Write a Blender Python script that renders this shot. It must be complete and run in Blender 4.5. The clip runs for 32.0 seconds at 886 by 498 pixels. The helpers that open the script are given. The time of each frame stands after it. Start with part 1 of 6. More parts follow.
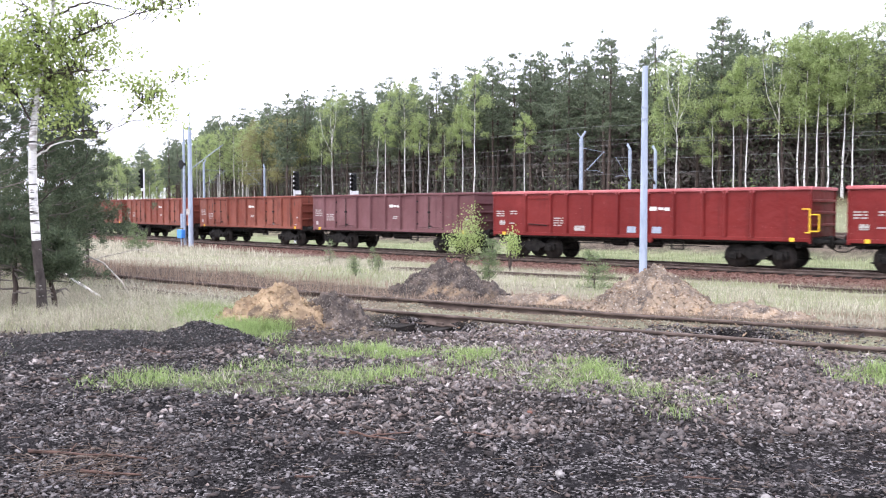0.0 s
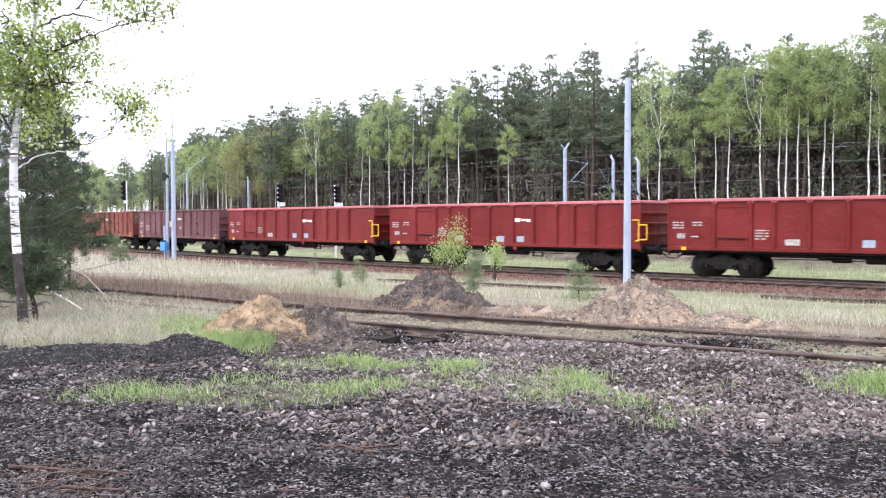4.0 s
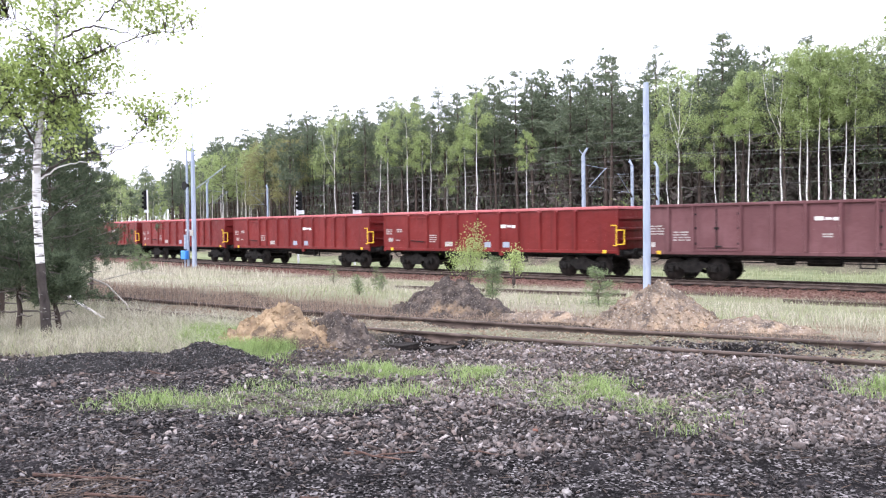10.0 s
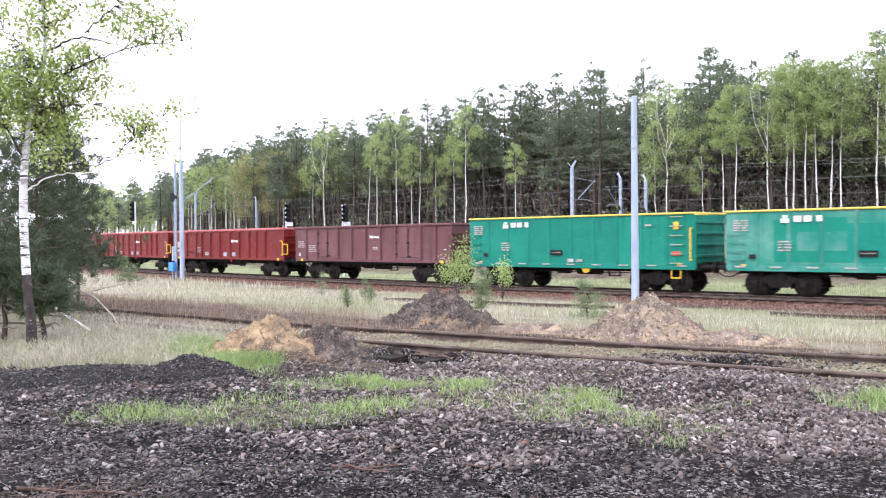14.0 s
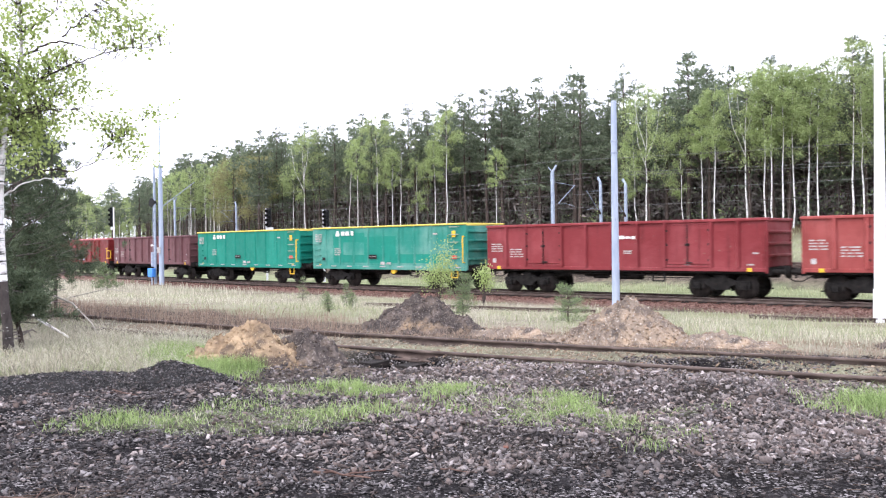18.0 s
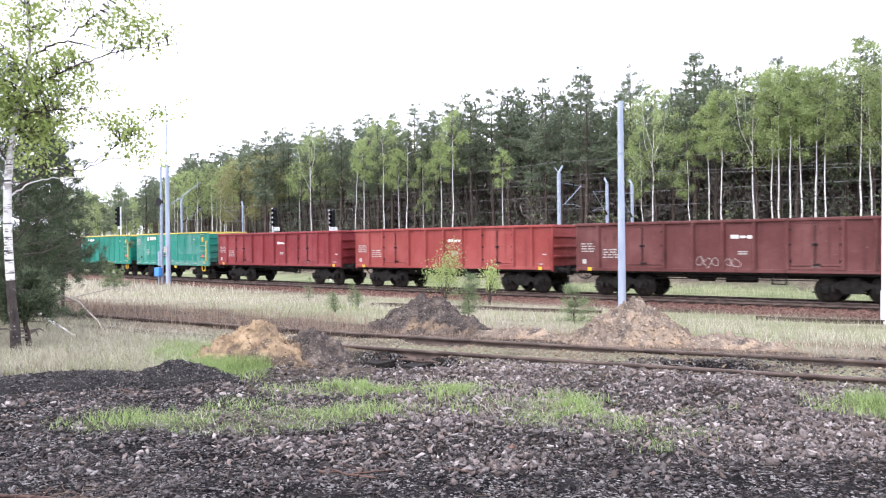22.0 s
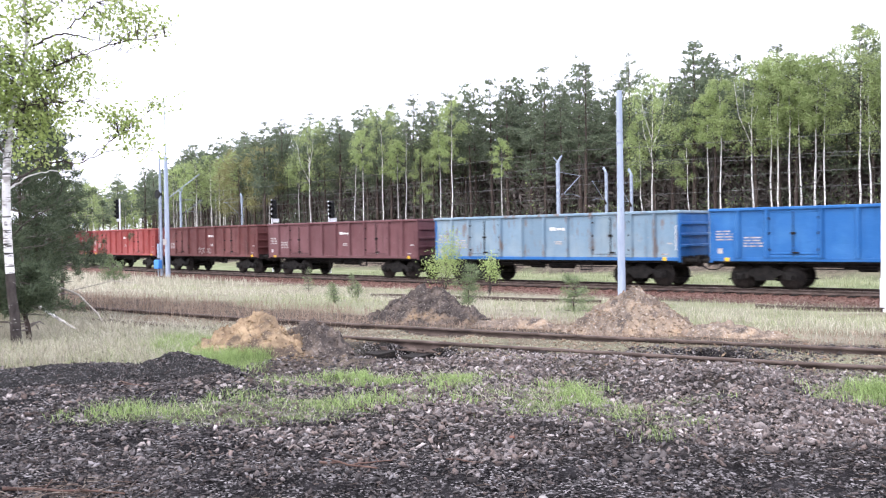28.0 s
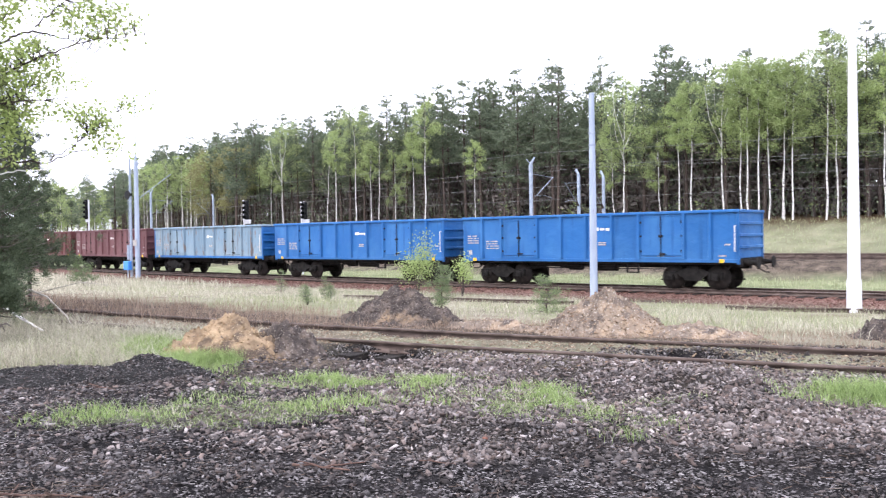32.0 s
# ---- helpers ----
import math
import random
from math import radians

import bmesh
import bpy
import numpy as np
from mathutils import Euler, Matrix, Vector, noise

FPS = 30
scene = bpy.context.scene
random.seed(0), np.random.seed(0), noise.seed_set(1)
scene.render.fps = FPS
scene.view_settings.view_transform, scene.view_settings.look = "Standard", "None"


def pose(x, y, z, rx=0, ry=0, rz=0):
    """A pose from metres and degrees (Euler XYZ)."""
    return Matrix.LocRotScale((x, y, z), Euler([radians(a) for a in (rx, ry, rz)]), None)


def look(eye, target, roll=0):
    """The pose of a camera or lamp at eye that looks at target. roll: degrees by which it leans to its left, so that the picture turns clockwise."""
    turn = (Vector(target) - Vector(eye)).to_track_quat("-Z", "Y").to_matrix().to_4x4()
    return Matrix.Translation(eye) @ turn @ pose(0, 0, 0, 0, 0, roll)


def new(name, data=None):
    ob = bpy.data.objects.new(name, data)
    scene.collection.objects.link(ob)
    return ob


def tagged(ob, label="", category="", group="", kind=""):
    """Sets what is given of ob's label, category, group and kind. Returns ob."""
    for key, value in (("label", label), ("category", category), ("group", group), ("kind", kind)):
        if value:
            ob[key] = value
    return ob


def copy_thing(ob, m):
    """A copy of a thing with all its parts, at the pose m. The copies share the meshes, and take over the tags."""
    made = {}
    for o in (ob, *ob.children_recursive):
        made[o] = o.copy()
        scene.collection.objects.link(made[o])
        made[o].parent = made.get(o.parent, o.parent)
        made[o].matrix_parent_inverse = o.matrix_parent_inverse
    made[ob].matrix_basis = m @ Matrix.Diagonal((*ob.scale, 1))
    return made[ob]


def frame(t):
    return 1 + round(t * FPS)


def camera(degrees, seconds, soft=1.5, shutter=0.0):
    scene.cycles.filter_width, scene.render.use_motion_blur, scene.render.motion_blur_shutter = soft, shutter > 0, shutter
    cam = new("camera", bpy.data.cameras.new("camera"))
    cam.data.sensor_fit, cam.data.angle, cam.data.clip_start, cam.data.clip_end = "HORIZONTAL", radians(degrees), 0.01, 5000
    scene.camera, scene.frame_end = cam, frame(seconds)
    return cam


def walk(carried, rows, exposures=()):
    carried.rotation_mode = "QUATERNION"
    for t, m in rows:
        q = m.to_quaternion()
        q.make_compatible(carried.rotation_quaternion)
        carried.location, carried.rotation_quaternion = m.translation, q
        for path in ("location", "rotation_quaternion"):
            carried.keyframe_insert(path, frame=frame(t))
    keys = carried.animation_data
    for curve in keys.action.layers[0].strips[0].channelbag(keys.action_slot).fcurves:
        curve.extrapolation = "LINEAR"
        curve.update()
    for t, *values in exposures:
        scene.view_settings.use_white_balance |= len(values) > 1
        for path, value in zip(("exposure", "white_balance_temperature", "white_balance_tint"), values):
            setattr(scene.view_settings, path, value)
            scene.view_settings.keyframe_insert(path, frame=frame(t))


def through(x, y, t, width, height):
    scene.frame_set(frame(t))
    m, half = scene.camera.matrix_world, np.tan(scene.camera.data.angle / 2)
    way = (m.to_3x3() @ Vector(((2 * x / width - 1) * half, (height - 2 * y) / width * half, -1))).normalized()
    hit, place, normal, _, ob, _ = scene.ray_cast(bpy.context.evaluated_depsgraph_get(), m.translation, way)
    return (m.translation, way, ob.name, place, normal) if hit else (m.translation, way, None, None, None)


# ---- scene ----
SPAN = 32.0
cam = camera(55.18, SPAN, soft=1.2, shutter=0.5)
EYE = (0.0, 0.0, 1.65)
TURNS = [
    (0, 39.02, -2.73, 0.05), (0.5, 39.11, -2.81, 0.21), (1, 39.07, -2.68, 0.29), (1.5, 38.93, -2.40, 0.14), (2, 38.83, -2.25, 0.13),
    (2.5, 38.41, -2.15, -0.15), (3, 38.10, -2.01, 0.06), (3.5, 37.97, -1.97, 0.20), (5.5, 38.01, -1.87, 0.24), (6, 38.03, -1.55, 0.62),
    (6.5, 38.32, -1.09, 0.40), (7, 38.63, -1.06, 0.37), (7.5, 38.86, -1.26, 0.39), (8, 39.13, -1.53, 0.48), (8.5, 39.22, -1.67, 0.83),
    (9, 39.17, -1.69, 0.61), (9.5, 39.29, -1.57, 0.57), (10, 39.22, -1.50, 0.70), (10.5, 39.06, -1.39, 0.76), (11, 38.72, -1.21, 0.69),
    (11.5, 38.32, -1.15, 0.56), (12, 38.07, -1.13, 0.71), (12.5, 37.91, -1.00, 0.76), (13, 38.17, -0.77, 0.67), (13.5, 38.35, -0.69, 0.60),
    (15.5, 38.71, -0.72, 0.66), (16, 38.12, -0.86, 0.75), (16.5, 37.50, -0.85, 0.51), (17, 37.09, -0.74, 0.60), (17.5, 36.95, -0.53, 0.59),
    (18, 37.20, -0.39, 0.79), (18.5, 37.45, -0.27, 0.54), (19, 37.50, -0.17, 0.42), (19.5, 37.52, -0.07, 0.46), (20, 37.28, -0.09, 0.40),
    (20.5, 37.22, -0.27, 0.40), (21, 37.21, -0.33, 0.59), (21.5, 37.39, -0.32, 0.65), (22, 37.61, -0.37, 0.63), (22.5, 37.83, -1.02, 0.84),
    (23, 38.19, -1.36, 0.87), (23.5, 38.41, -1.32, 0.95), (24, 38.59, -1.28, 0.94), (24.5, 38.49, -1.10, 0.75), (25, 38.41, -0.91, 0.63),
    (25.5, 38.24, -1.08, 0.60), (27.5, 38.34, -0.93, 0.77), (28, 37.57, -1.01, 0.99), (28.5, 36.89, -0.97, 0.94), (29, 36.01, -0.91, 0.85),
    (29.5, 34.99, -0.74, 0.85), (30, 34.31, -0.62, 1.01), (30.5, 33.89, -0.80, 1.10), (31, 34.01, -0.86, 1.09), (31.5, 34.44, -0.92, 0.94),
    (32, 35.76, -0.95, 0.91)]
walk(cam, [(t, pose(*EYE, 90 + p, r, y)) for t, y, p, r in TURNS])

# ---- light: a bright overcast spring sky ----
world = bpy.data.worlds.new("overcast")
scene.world = world
world.use_nodes = True
wn, wl = world.node_tree.nodes, world.node_tree.links
sky = wn.new("ShaderNodeTexSky")
sky.sky_type, sky.sun_disc = "NISHITA", False
sky.sun_elevation, sky.sun_rotation = radians(48), radians(200)
sky.air_density, sky.dust_density = 1.0, 4.0
veil = wn.new("ShaderNodeMix")
veil.data_type = "RGBA"
veil.inputs["Factor"].default_value = 0.88
veil.inputs["B"].default_value = (10.3, 10.5, 12.4, 1)
wl.new(sky.outputs[0], veil.inputs["A"])
wl.new(veil.outputs["Result"], wn["Background"].inputs["Color"])
wn["Background"].inputs["Strength"].default_value = 0.115
sun_lamp = bpy.data.lights.new("sun", "SUN")
sun_lamp.energy, sun_lamp.angle, sun_lamp.color = 0.9, radians(25), (1.0, 0.98, 0.96)
sun = new("sun", sun_lamp)
sun.matrix_world = look((0, 0, 50), (14, 32, 0))
scene.view_settings.exposure = 1.45

# ---- small helpers ----
TRACK_Y, BEND = 33.34, 0.003127


def line_y(x):
    """The middle of the main line at x."""
    return TRACK_Y + BEND * x * x / 2


def smooth(a, b, x):
    t = np.clip((np.asarray(x, float) - a) / (b - a), 0, 1)
    return t * t * (3 - 2 * t)


def fbm(x, y, scale, octaves=4, seed=0.0):
    """Cheap smooth noise on arrays, about -1 to 1."""
    x, y = np.asarray(x, float) / scale, np.asarray(y, float) / scale
    out, amp, tot = np.zeros(np.broadcast(x, y).shape), 1.0, 0.0
    for o in range(octaves):
        xi, yi = np.floor(x), np.floor(y)
        fx, fy = x - xi, y - yi
        fx, fy = fx * fx * (3 - 2 * fx), fy * fy * (3 - 2 * fy)

        def corner(a, b):
            h = np.sin(a * 127.1 + b * 311.7 + seed * 17.3 + o * 9.1) * 43758.5453
            return 2 * (h - np.floor(h)) - 1
        a, b, c, d = corner(xi, yi), corner(xi + 1, yi), corner(xi, yi + 1), corner(xi + 1, yi + 1)
        out += amp * ((a * (1 - fx) + b * fx) * (1 - fy) + (c * (1 - fx) + d * fx) * fy)
        tot += amp
        amp *= 0.5
        x, y = x * 2.03 + 5.2, y * 2.03 + 1.7
    return out / tot


def mesh_of(name, verts, faces, material, smooth_shade=False):
    """A mesh from arrays; all the faces have the same number of corners."""
    me = bpy.data.meshes.new(name)
    verts, faces = np.asarray(verts, np.float32), np.asarray(faces, np.int32)
    n, k = faces.shape
    me.vertices.add(len(verts))
    me.vertices.foreach_set("co", verts.ravel())
    me.loops.add(n * k)
    me.loops.foreach_set("vertex_index", faces.ravel())
    me.polygons.add(n)
    me.polygons.foreach_set("loop_start", np.arange(0, n * k, k, dtype=np.int32))
    me.update(calc_edges=True)
    me.validate()
    if smooth_shade:
        me.polygons.foreach_set("use_smooth", np.ones(len(me.polygons), bool))
    if material:
        me.materials.append(material)
    return me


def child(name, me, parent, label=""):
    ob = new(name, me)
    ob.parent = parent
    return tagged(ob, label)


def empty(name, m=None):
    ob = new(name)
    ob.empty_display_size = 0.3
    if m is not None:
        ob.matrix_basis = m
    return ob


class Shape:
    """Collects boxes, tubes and prisms for one part."""

    def __init__(self):
        self.bm = bmesh.new()

    def box(self, x0, x1, y0, y1, z0, z1, bevel=0.0):
        vs = [self.bm.verts.new((x, y, z)) for x in (x0, x1) for y in (y0, y1) for z in (z0, z1)]
        fs = [self.bm.faces.new([vs[i] for i in q]) for q in
              ((0, 1, 3, 2), (4, 6, 7, 5), (0, 4, 5, 1), (2, 3, 7, 6), (0, 2, 6, 4), (1, 5, 7, 3))]
        if bevel:
            es = {e for f in fs for e in f.edges}
            bmesh.ops.bevel(self.bm, geom=list(es), offset=bevel, segments=1, affect="EDGES")
        return self

    def tube(self, p0, p1, r0, r1=None, n=10, cap=True):
        r1 = r0 if r1 is None else r1
        p0, p1 = Vector(p0), Vector(p1)
        q = (p1 - p0).to_track_quat("Z", "Y")
        rings = []
        for p, r in ((p0, r0), (p1, r1)):
            rings.append([self.bm.verts.new(p + q @ Vector((r * math.cos(a), r * math.sin(a), 0))) for a in
                          (2 * math.pi * i / n for i in range(n))])
        for i in range(n):
            f = self.bm.faces.new((rings[0][i], rings[0][(i + 1) % n], rings[1][(i + 1) % n], rings[1][i]))
            f.smooth = n > 6
        if cap:
            self.bm.faces.new([self.bm.verts.new(v.co) for v in rings[0][::-1]])
            self.bm.faces.new([self.bm.verts.new(v.co) for v in rings[1]])
        return self

    def path(self, pts, r, n=6):
        for a, b in zip(pts, pts[1:]):
            self.tube(a, b, r, n=n)
        return self

    def prism(self, pts, y0, y1, axis="y"):
        """A flat outline in x-z (or y-z for axis x), pushed from y0 to y1."""
        place = (lambda a, b, c: (a, c, b)) if axis == "y" else (lambda a, b, c: (c, a, b))
        rings = [[self.bm.verts.new(place(a, b, c)) for a, b in pts] for c in (y0, y1)]
        n = len(pts)
        for i in range(n):
            self.bm.faces.new((rings[0][i], rings[0][(i + 1) % n], rings[1][(i + 1) % n], rings[1][i]))
        self.bm.faces.new(rings[0][::-1])
        self.bm.faces.new(rings[1])
        return self

    def lathe(self, profile, x0, z0, y0=0.0, n=20):
        """Turned round an axle along y; profile: (y, radius)."""
        rings = []
        for y, r in profile:
            rings.append([self.bm.verts.new((x0 + r * math.cos(a), y0 + y, z0 + r * math.sin(a))) for a in
                          (2 * math.pi * i / n for i in range(n))])
        for a, b in zip(rings, rings[1:]):
            for i in range(n):
                f = self.bm.faces.new((a[i], a[(i + 1) % n], b[(i + 1) % n], b[i]))
                f.smooth = True
        self.bm.faces.new(rings[0][::-1])
        self.bm.faces.new(rings[-1])
        return self

    def mesh(self, name, material):
        bmesh.ops.recalc_face_normals(self.bm, faces=self.bm.faces)
        me = bpy.data.meshes.new(name)
        self.bm.to_mesh(me)
        self.bm.free()
        if material:
            me.materials.append(material)
        return me


def part(name, shape, material, parent, label=""):
    return child(name, shape.mesh(name, material), parent, label)


def tubes(paths, sides=5):
    """Tapered limbs: paths of (points, radii), as one array of vertices and quads."""
    V, F, base = [], [], 0
    ang = 2 * np.pi * np.arange(sides) / sides
    for pts, rad in paths:
        pts, rad = np.asarray(pts, float), np.asarray(rad, float)
        tan = np.gradient(pts, axis=0)
        tan /= np.linalg.norm(tan, axis=1)[:, None] + 1e-9
        ref = np.where(np.abs(tan[:, 2:3]) > 0.9, [[1.0, 0, 0]], [[0, 0, 1.0]])
        u = np.cross(tan, ref)
        u /= np.linalg.norm(u, axis=1)[:, None]
        w = np.cross(tan, u)
        ring = pts[:, None] + rad[:, None, None] * (np.cos(ang)[None, :, None] * u[:, None] + np.sin(ang)[None, :, None] * w[:, None])
        V.append(ring.reshape(-1, 3))
        n = len(pts)
        i = np.arange(n - 1)[:, None] * sides
        j = np.arange(sides)[None]
        k = (j + 1) % sides
        F.append((base + np.stack([i + j, i + k, i + sides + k, i + sides + j], -1)).reshape(-1, 4))
        base += n * sides
    return np.concatenate(V), np.concatenate(F)


def leaf_quads(centres, length, width, gen, axis=None, flat=0.0):
    """Small four-cornered leaves round the centres, along axis where it is given."""
    n = len(centres)
    a = gen.normal(size=(n, 3)) if axis is None else axis + gen.normal(size=(n, 3)) * flat
    a /= np.linalg.norm(a, axis=1)[:, None]
    b = np.cross(a, gen.normal(size=(n, 3)))
    b /= np.linalg.norm(b, axis=1)[:, None]
    L, W = np.asarray(length).reshape(-1, 1), np.asarray(width).reshape(-1, 1)
    V = np.stack([centres - a * L / 2, centres + b * W / 2, centres + a * L / 2, centres - b * W / 2], 1).reshape(-1, 3)
    return V, np.arange(4 * n).reshape(n, 4)

# ---- materials ----
def plain(name, rough=0.8, metal=0.0):
    m = bpy.data.materials.new(name)
    m.use_nodes = True
    b = m.node_tree.nodes["Principled BSDF"]
    b.inputs["Roughness"].default_value, b.inputs["Metallic"].default_value = rough, metal
    b.inputs["Specular IOR Level"].default_value = 0.5 if rough < 0.6 else 0.12
    return m, m.node_tree, b


def rgba(c):
    return (*c, 1.0)


def noise_node(nt, scale, detail=5, stretch=None, coord="Object", rough=0.55):
    tc = nt.nodes.new("ShaderNodeTexCoord")
    out = tc.outputs[coord]
    if stretch:
        mp = nt.nodes.new("ShaderNodeMapping")
        mp.inputs["Scale"].default_value = stretch
        nt.links.new(out, mp.inputs["Vector"])
        out = mp.outputs["Vector"]
    n = nt.nodes.new("ShaderNodeTexNoise")
    n.inputs["Scale"].default_value, n.inputs["Detail"].default_value = scale, detail
    n.inputs["Roughness"].default_value = rough
    nt.links.new(out, n.inputs["Vector"])
    return n.outputs["Fac"]


def chips_node(nt, scale, stretch=None):
    """Packed broken chips: a random tone for each, and the depth of the gaps between them."""
    tc = nt.nodes.new("ShaderNodeTexCoord")
    warp = nt.nodes.new("ShaderNodeMapping")
    warp.inputs["Scale"].default_value = stretch or (1, 1, 1)
    nt.links.new(tc.outputs["Object"], warp.inputs["Vector"])
    v = nt.nodes.new("ShaderNodeTexVoronoi")
    v.inputs["Scale"].default_value = scale
    nt.links.new(warp.outputs["Vector"], v.inputs["Vector"])
    sep = nt.nodes.new("ShaderNodeSeparateColor")
    nt.links.new(v.outputs["Color"], sep.inputs["Color"])
    return sep.outputs[0], v.outputs["Distance"]


def ramp_node(nt, fac, stops):
    r = nt.nodes.new("ShaderNodeValToRGB")
    while len(r.color_ramp.elements) < len(stops):
        r.color_ramp.elements.new(0.5)
    for e, (p, c) in zip(r.color_ramp.elements, stops):
        e.position, e.color = p, rgba(c)
    nt.links.new(fac, r.inputs["Fac"])
    return r.outputs["Color"]


def step_node(nt, fac, lo, hi):
    r = nt.nodes.new("ShaderNodeMapRange")
    r.interpolation_type = "SMOOTHSTEP"
    r.inputs["From Min"].default_value, r.inputs["From Max"].default_value = lo, hi
    nt.links.new(fac, r.inputs["Value"])
    return r.outputs["Result"]


def mix_node(nt, fac, a, b, kind="MIX"):
    m = nt.nodes.new("ShaderNodeMix")
    m.data_type, m.blend_type = "RGBA", kind
    for sock, v in (("Factor", fac), ("A", a), ("B", b)):
        if hasattr(v, "is_linked"):
            nt.links.new(v, m.inputs[sock])
        else:
            m.inputs[sock].default_value = v if sock == "Factor" else rgba(v)
    return m.outputs["Result"]


def bump_node(nt, b, fac, strength, dist=0.02):
    n = nt.nodes.new("ShaderNodeBump")
    n.inputs["Strength"].default_value, n.inputs["Distance"].default_value = strength, dist
    nt.links.new(fac, n.inputs["Height"])
    nt.links.new(n.outputs["Normal"], b.inputs["Normal"])


def surf(name, stops, scale=4.0, rough=0.8, metal=0.0, stretch=None, spots=(), bump=0.3, bump_scale=60.0, rand=0.0, island=0.0):
    """Noise between colours, with spots of other colours over it: (colour, scale, low, high, stretch)."""
    m, nt, b = plain(name, rough, metal)
    n = len(stops)
    col = ramp_node(nt, noise_node(nt, scale, 6, stretch), [(0.3 + 0.4 * i / max(1, n - 1), c) for i, c in enumerate(stops)])
    for c, sc, lo, hi, st in spots:
        col = mix_node(nt, step_node(nt, noise_node(nt, sc, 7, st), lo, hi), col, c)
    for amount, kind, sock in ((rand, "ShaderNodeObjectInfo", "Random"), (island, "ShaderNodeNewGeometry", "Random Per Island")):
        if amount:
            src = nt.nodes.new(kind).outputs[sock]
            r = ramp_node(nt, src, [(0.0, (1 - amount,) * 3), (1.0, (1 + amount,) * 3)])
            col = mix_node(nt, 1.0, col, r, "MULTIPLY")
    nt.links.new(col, b.inputs["Base Color"])
    if bump:
        bump_node(nt, b, noise_node(nt, bump_scale, 4), bump)
    return m


def foliage(name, dark, light, through=0.35, rough=0.6, rand=0.12):
    """Leaves that let some light through, each a little different."""
    m, nt, b = plain(name, rough)
    geo = nt.nodes.new("ShaderNodeNewGeometry")
    col = ramp_node(nt, geo.outputs["Random Per Island"], [(0.0, dark), (1.0, light)])
    info = nt.nodes.new("ShaderNodeObjectInfo")
    col = mix_node(nt, 1.0, col, ramp_node(nt, info.outputs["Random"], [(0.0, (1 - rand, 1 - rand, 1 - rand)), (1.0, (1 + rand, 1 + rand, 1 + rand))]), "MULTIPLY")
    nt.links.new(col, b.inputs["Base Color"])
    tr = nt.nodes.new("ShaderNodeBsdfTranslucent")
    nt.links.new(col, tr.inputs["Color"])
    mx = nt.nodes.new("ShaderNodeMixShader")
    mx.inputs["Fac"].default_value = through
    nt.links.new(b.outputs[0], mx.inputs[1])
    nt.links.new(tr.outputs[0], mx.inputs[2])
    nt.links.new(mx.outputs[0], nt.nodes["Material Output"].inputs["Surface"])
    return m


def wagon_paint(name, base, worn, rust=(0.09, 0.035, 0.02), rusty=0.62, dust=(0.16, 0.12, 0.10), rough=0.5):
    """Sprayed steel: faded fields, rust that runs down, dust, dents."""
    m, nt, b = plain(name, rough)
    col = mix_node(nt, step_node(nt, noise_node(nt, 0.55, 5), 0.38, 0.66), base, worn)
    col = mix_node(nt, step_node(nt, noise_node(nt, 2.2, 8, (1.6, 1.6, 0.22)), 0.5, 0.78), col, tuple(0.75 * c for c in base))
    streak = step_node(nt, noise_node(nt, 3.0, 9, (1.5, 1.5, 0.35)), rusty, rusty + 0.12)
    col = mix_node(nt, streak, col, rust)
    col = mix_node(nt, step_node(nt, noise_node(nt, 9.0, 6), 0.66, 0.74), col, dust)
    info = nt.nodes.new("ShaderNodeObjectInfo")
    col = mix_node(nt, 1.0, col, ramp_node(nt, info.outputs["Random"], [(0.0, (0.93,) * 3), (1.0, (1.07,) * 3)]), "MULTIPLY")
    nt.links.new(col, b.inputs["Base Color"])
    rr = nt.nodes.new("ShaderNodeMapRange")
    rr.inputs["To Min"].default_value, rr.inputs["To Max"].default_value = rough - 0.1, rough + 0.3
    nt.links.new(noise_node(nt, 3.0, 5), rr.inputs["Value"])
    nt.links.new(rr.outputs["Result"], b.inputs["Roughness"])
    b.inputs["Specular IOR Level"].default_value = 0.22
    bump_node(nt, b, noise_node(nt, 1.6, 4), 0.7, 0.08)
    return m


M_STEEL_DARK = surf("grimy_underframe_steel", [(0.006, 0.006, 0.006), (0.028, 0.025, 0.023)], 5, 0.8, 0.0,
                    spots=[((0.05, 0.03, 0.02), 6, 0.64, 0.8, None)], bump=0.4, bump_scale=30)
M_WHEEL = surf("worn_wheel_steel", [(0.014, 0.013, 0.0125), (0.045, 0.038, 0.034)], 7, 0.6, 0.2, bump=0.2)
M_WHITE = surf("stencil_white", [(0.27, 0.25, 0.24), (0.45, 0.435, 0.42)], 12, 0.7, spots=[((0.2, 0.13, 0.11), 14, 0.52, 0.66, None)], bump=0)
M_MARK = surf("fresh_stencil_white", [(0.5, 0.48, 0.46), (0.66, 0.65, 0.63)], 12, 0.7, spots=[((0.25, 0.18, 0.16), 14, 0.62, 0.7, None)], bump=0)
M_YELLOW = surf("safety_yellow", [(0.55, 0.33, 0.03), (0.75, 0.48, 0.05)], 9, 0.6, spots=[((0.15, 0.08, 0.04), 12, 0.62, 0.72, None)], bump=0.1)
M_RUST_RAIL = surf("rusty_rail_steel", [(0.04, 0.03, 0.026), (0.085, 0.063, 0.054), (0.15, 0.115, 0.1)], 9, 0.7, 0.0, stretch=(0.3, 1, 1), bump=0.3, bump_scale=90)
M_RAIL_HEAD = surf("dull_rail_head", [(0.13, 0.11, 0.10), (0.22, 0.19, 0.17)], 6, 0.5, 0.6, stretch=(0.2, 1, 1), bump=0.1)
